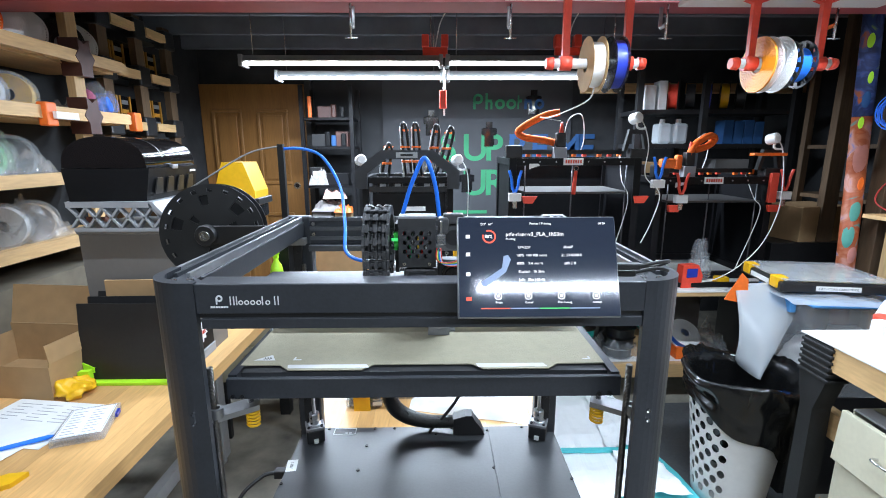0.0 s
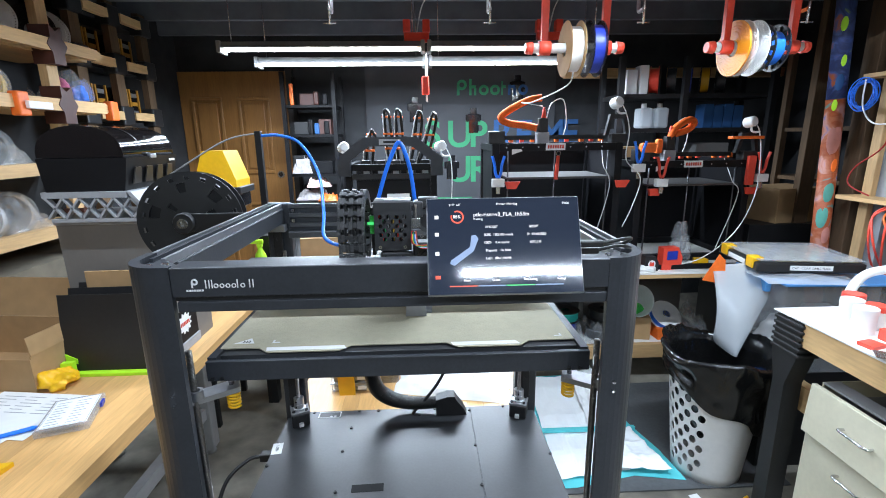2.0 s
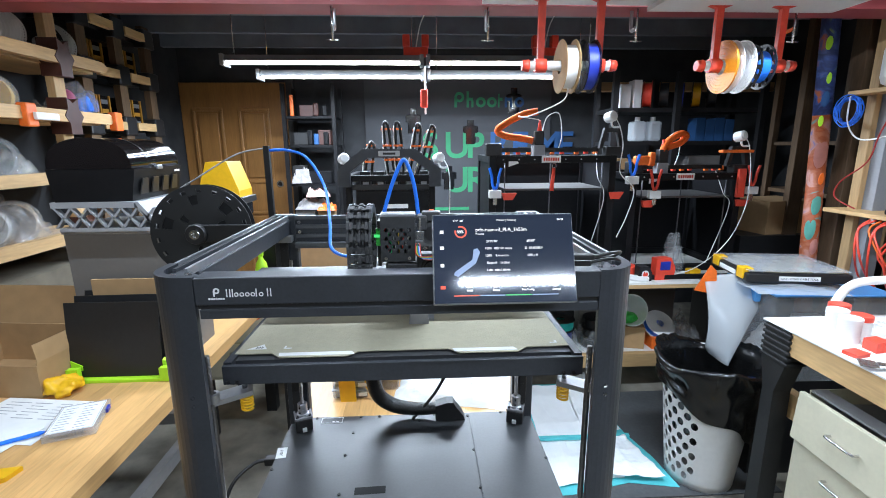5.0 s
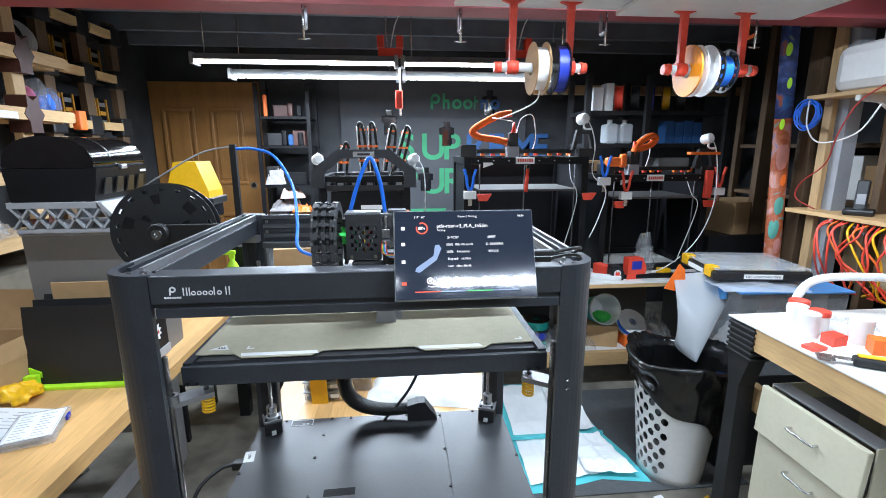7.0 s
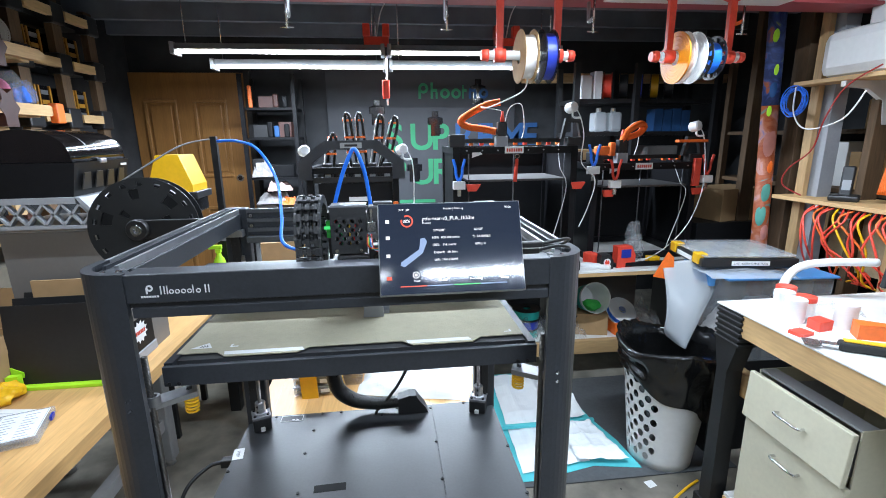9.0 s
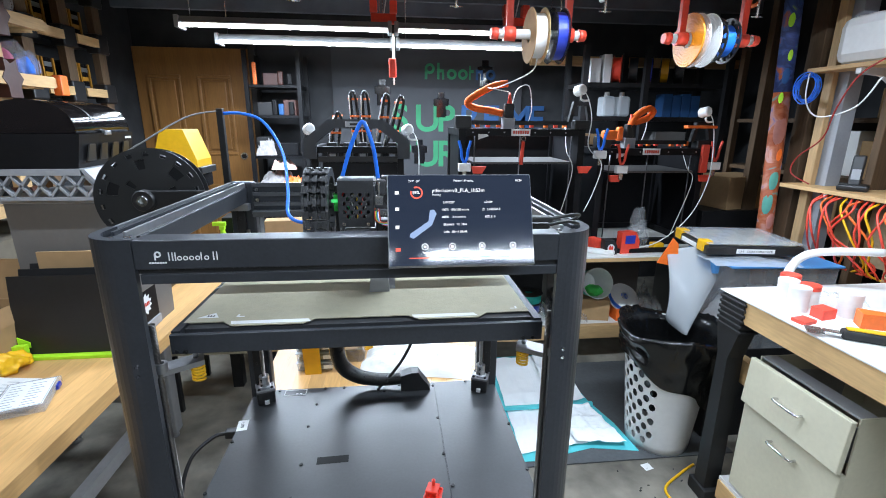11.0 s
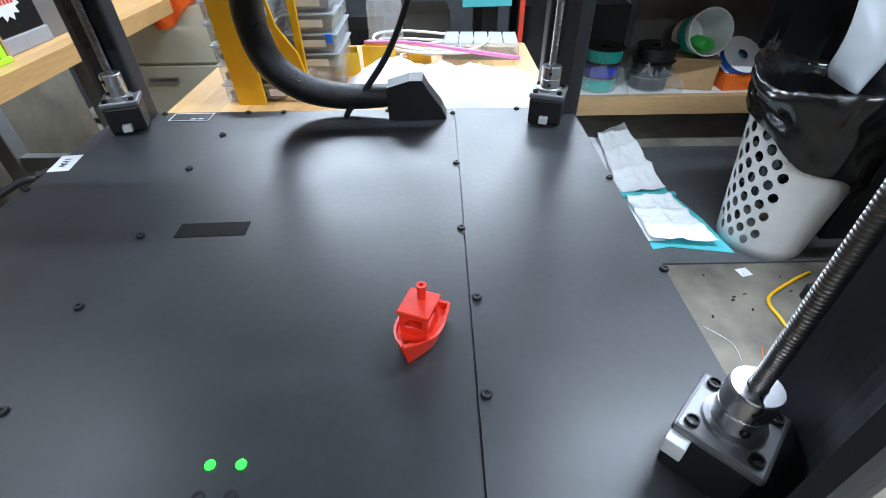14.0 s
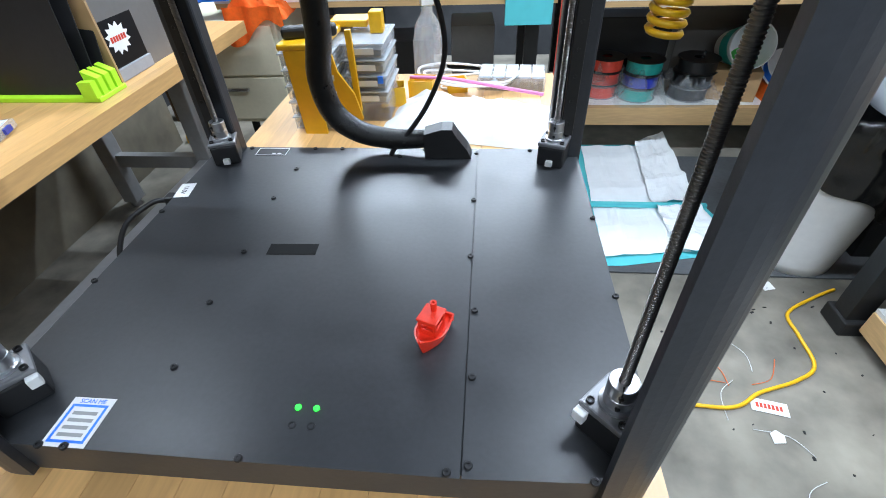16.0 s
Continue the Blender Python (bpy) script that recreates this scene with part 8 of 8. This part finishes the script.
spool_rod(0.50, 0.83, "white pipe on red arms carrying a pale and a blue spool")
spool_rod(1.20, 1.56, "white pipe on red arms carrying orange, white and blue spools")
SX = pose(0, 0, 0, 0, 90, 0)
spool("filament_spool", "white filament on a pale wooden-flanged spool", (0.655, RY, RZ - 0.005), SX, 0.1, 0.055, "card", "white", 0.08, 0, "hanging spools")
spool("filament_spool", "dark blue filament on a clear spool", (0.735, RY, RZ - 0.005), SX, 0.1, 0.05, "smoke", "navy", 0.085, 0, "hanging spools")
spool("filament_spool", "empty orange and white perforated spool", (1.285, RY, RZ - 0.005), SX, 0.1, 0.008, "amber", "amber", 0.03, 2, "hanging spools")
spool("filament_spool", "empty white perforated spool", (1.335, RY, RZ - 0.005), SX, 0.1, 0.05, "white", "white", 0.03, 2, "hanging spools")
spool("filament_spool", "blue filament on an open black spool", (1.42, RY, RZ - 0.005), SX, 0.085, 0.06, "black", "blue", 0.06, 1, "hanging spools")
for x, key in ((-0.27, "alu"), (0.36, "alu"), (0.98, "alu"), (1.66, "orange")):
    t = thing("bar_clamp", "steel screw clamp hanging on the beam flange" if key == "alu" else "orange clamp hook on the shelf", "clamp", (x, 2.045, 2.15), group="beam clamps")
    part("frame", tube(BM(), [(0, -0.03, 0.03), (0, 0.03, 0.03), (0.0, 0.035, -0.02), (0, 0.03, -0.07), (0, 0.0, -0.075), (0, -0.02, -0.07)], 0.008, 8, 4), M[key], t)
    part("screw", cyl(BM(), (0, -0.02, 0.0), (0, -0.02, -0.13), 0.005, seg=8), M["steel"], t)
    part("tommy_bar", cyl(BM(), (-0.025, -0.02, -0.125), (0.025, -0.02, -0.125), 0.003, seg=6), M["steel"], t)
for x in (0.06, 0.86):
    t = thing("lamp_bracket", "red printed bracket holding the strip lights", "bracket", (x, 3.1, 2.2), group="lamp brackets")
    part("plate", box(BM(), x - 0.075, x + 0.075, 3.02, 3.06, 2.14, 2.195, None, 0.006), M["red"], t, here=False)
    for s in (-1, 1):
        part("ear", box(BM(), x + s * 0.058 - 0.022, x + s * 0.058 + 0.022, 3.01, 3.07, 2.1951, 2.265, None, 0.006), M["red"], t, here=False)
    part("hook_wire", tube(BM(), [(x, 3.05, 2.19), (x + 0.03, 3.05, 2.33), (x + 0.08, 3.05, ZC - 0.04)], 0.004, 6), M["white"], t, here=False)
pc = thing("pull_cord", "white pull cord with a red printed handle", "pull cord", (0.115, 3.05, 1.90))
part("cord", cyl(BM(), (0.115, 3.05, 1.80), (0.115, 3.05, 2.09), 0.006, seg=8), M["white"], pc, here=False)
part("handle", box(BM(), 0.085, 0.13, 3.03, 3.05, 1.84, 1.95, None, 0.006), M["red"], pc, here=False)
for x, w in ((0.55, 0.3), (1.25, 0.35)):
    single("storage_bag", blob(BM(), [(x, 1.85, (2.168 if x < 1 else 2.146) + 0.04, w / 2, 0.10, 0.04), (x + 0.15, 1.85, (2.168 if x < 1 else 2.146) + 0.035, 0.1, 0.08, 0.035)], seed=3, amp=0.4), M["clearbag"], "clear bags lying on the overhead shelf", "plastic bag")
single("filament_strand", tube(BM(), [(0.66, 1.88, 1.82), (0.67, 2.0, 1.78), (0.60, 2.3, 1.74), (0.62, 2.6, 1.76), (0.765, 2.75, 1.75)], 0.003, 6), M["white"], "thin strand of filament running from spool to printer", "filament strand")
single("filament_feed", tube(BM(), [(-0.30, 1.17, 1.60), (-0.36, 1.13, 1.585), (-0.44, 1.08, 1.53), (-0.50, 1.06, 1.49)], 0.002, 6), M["grey"], "thin filament strand from the spool", "filament strand")
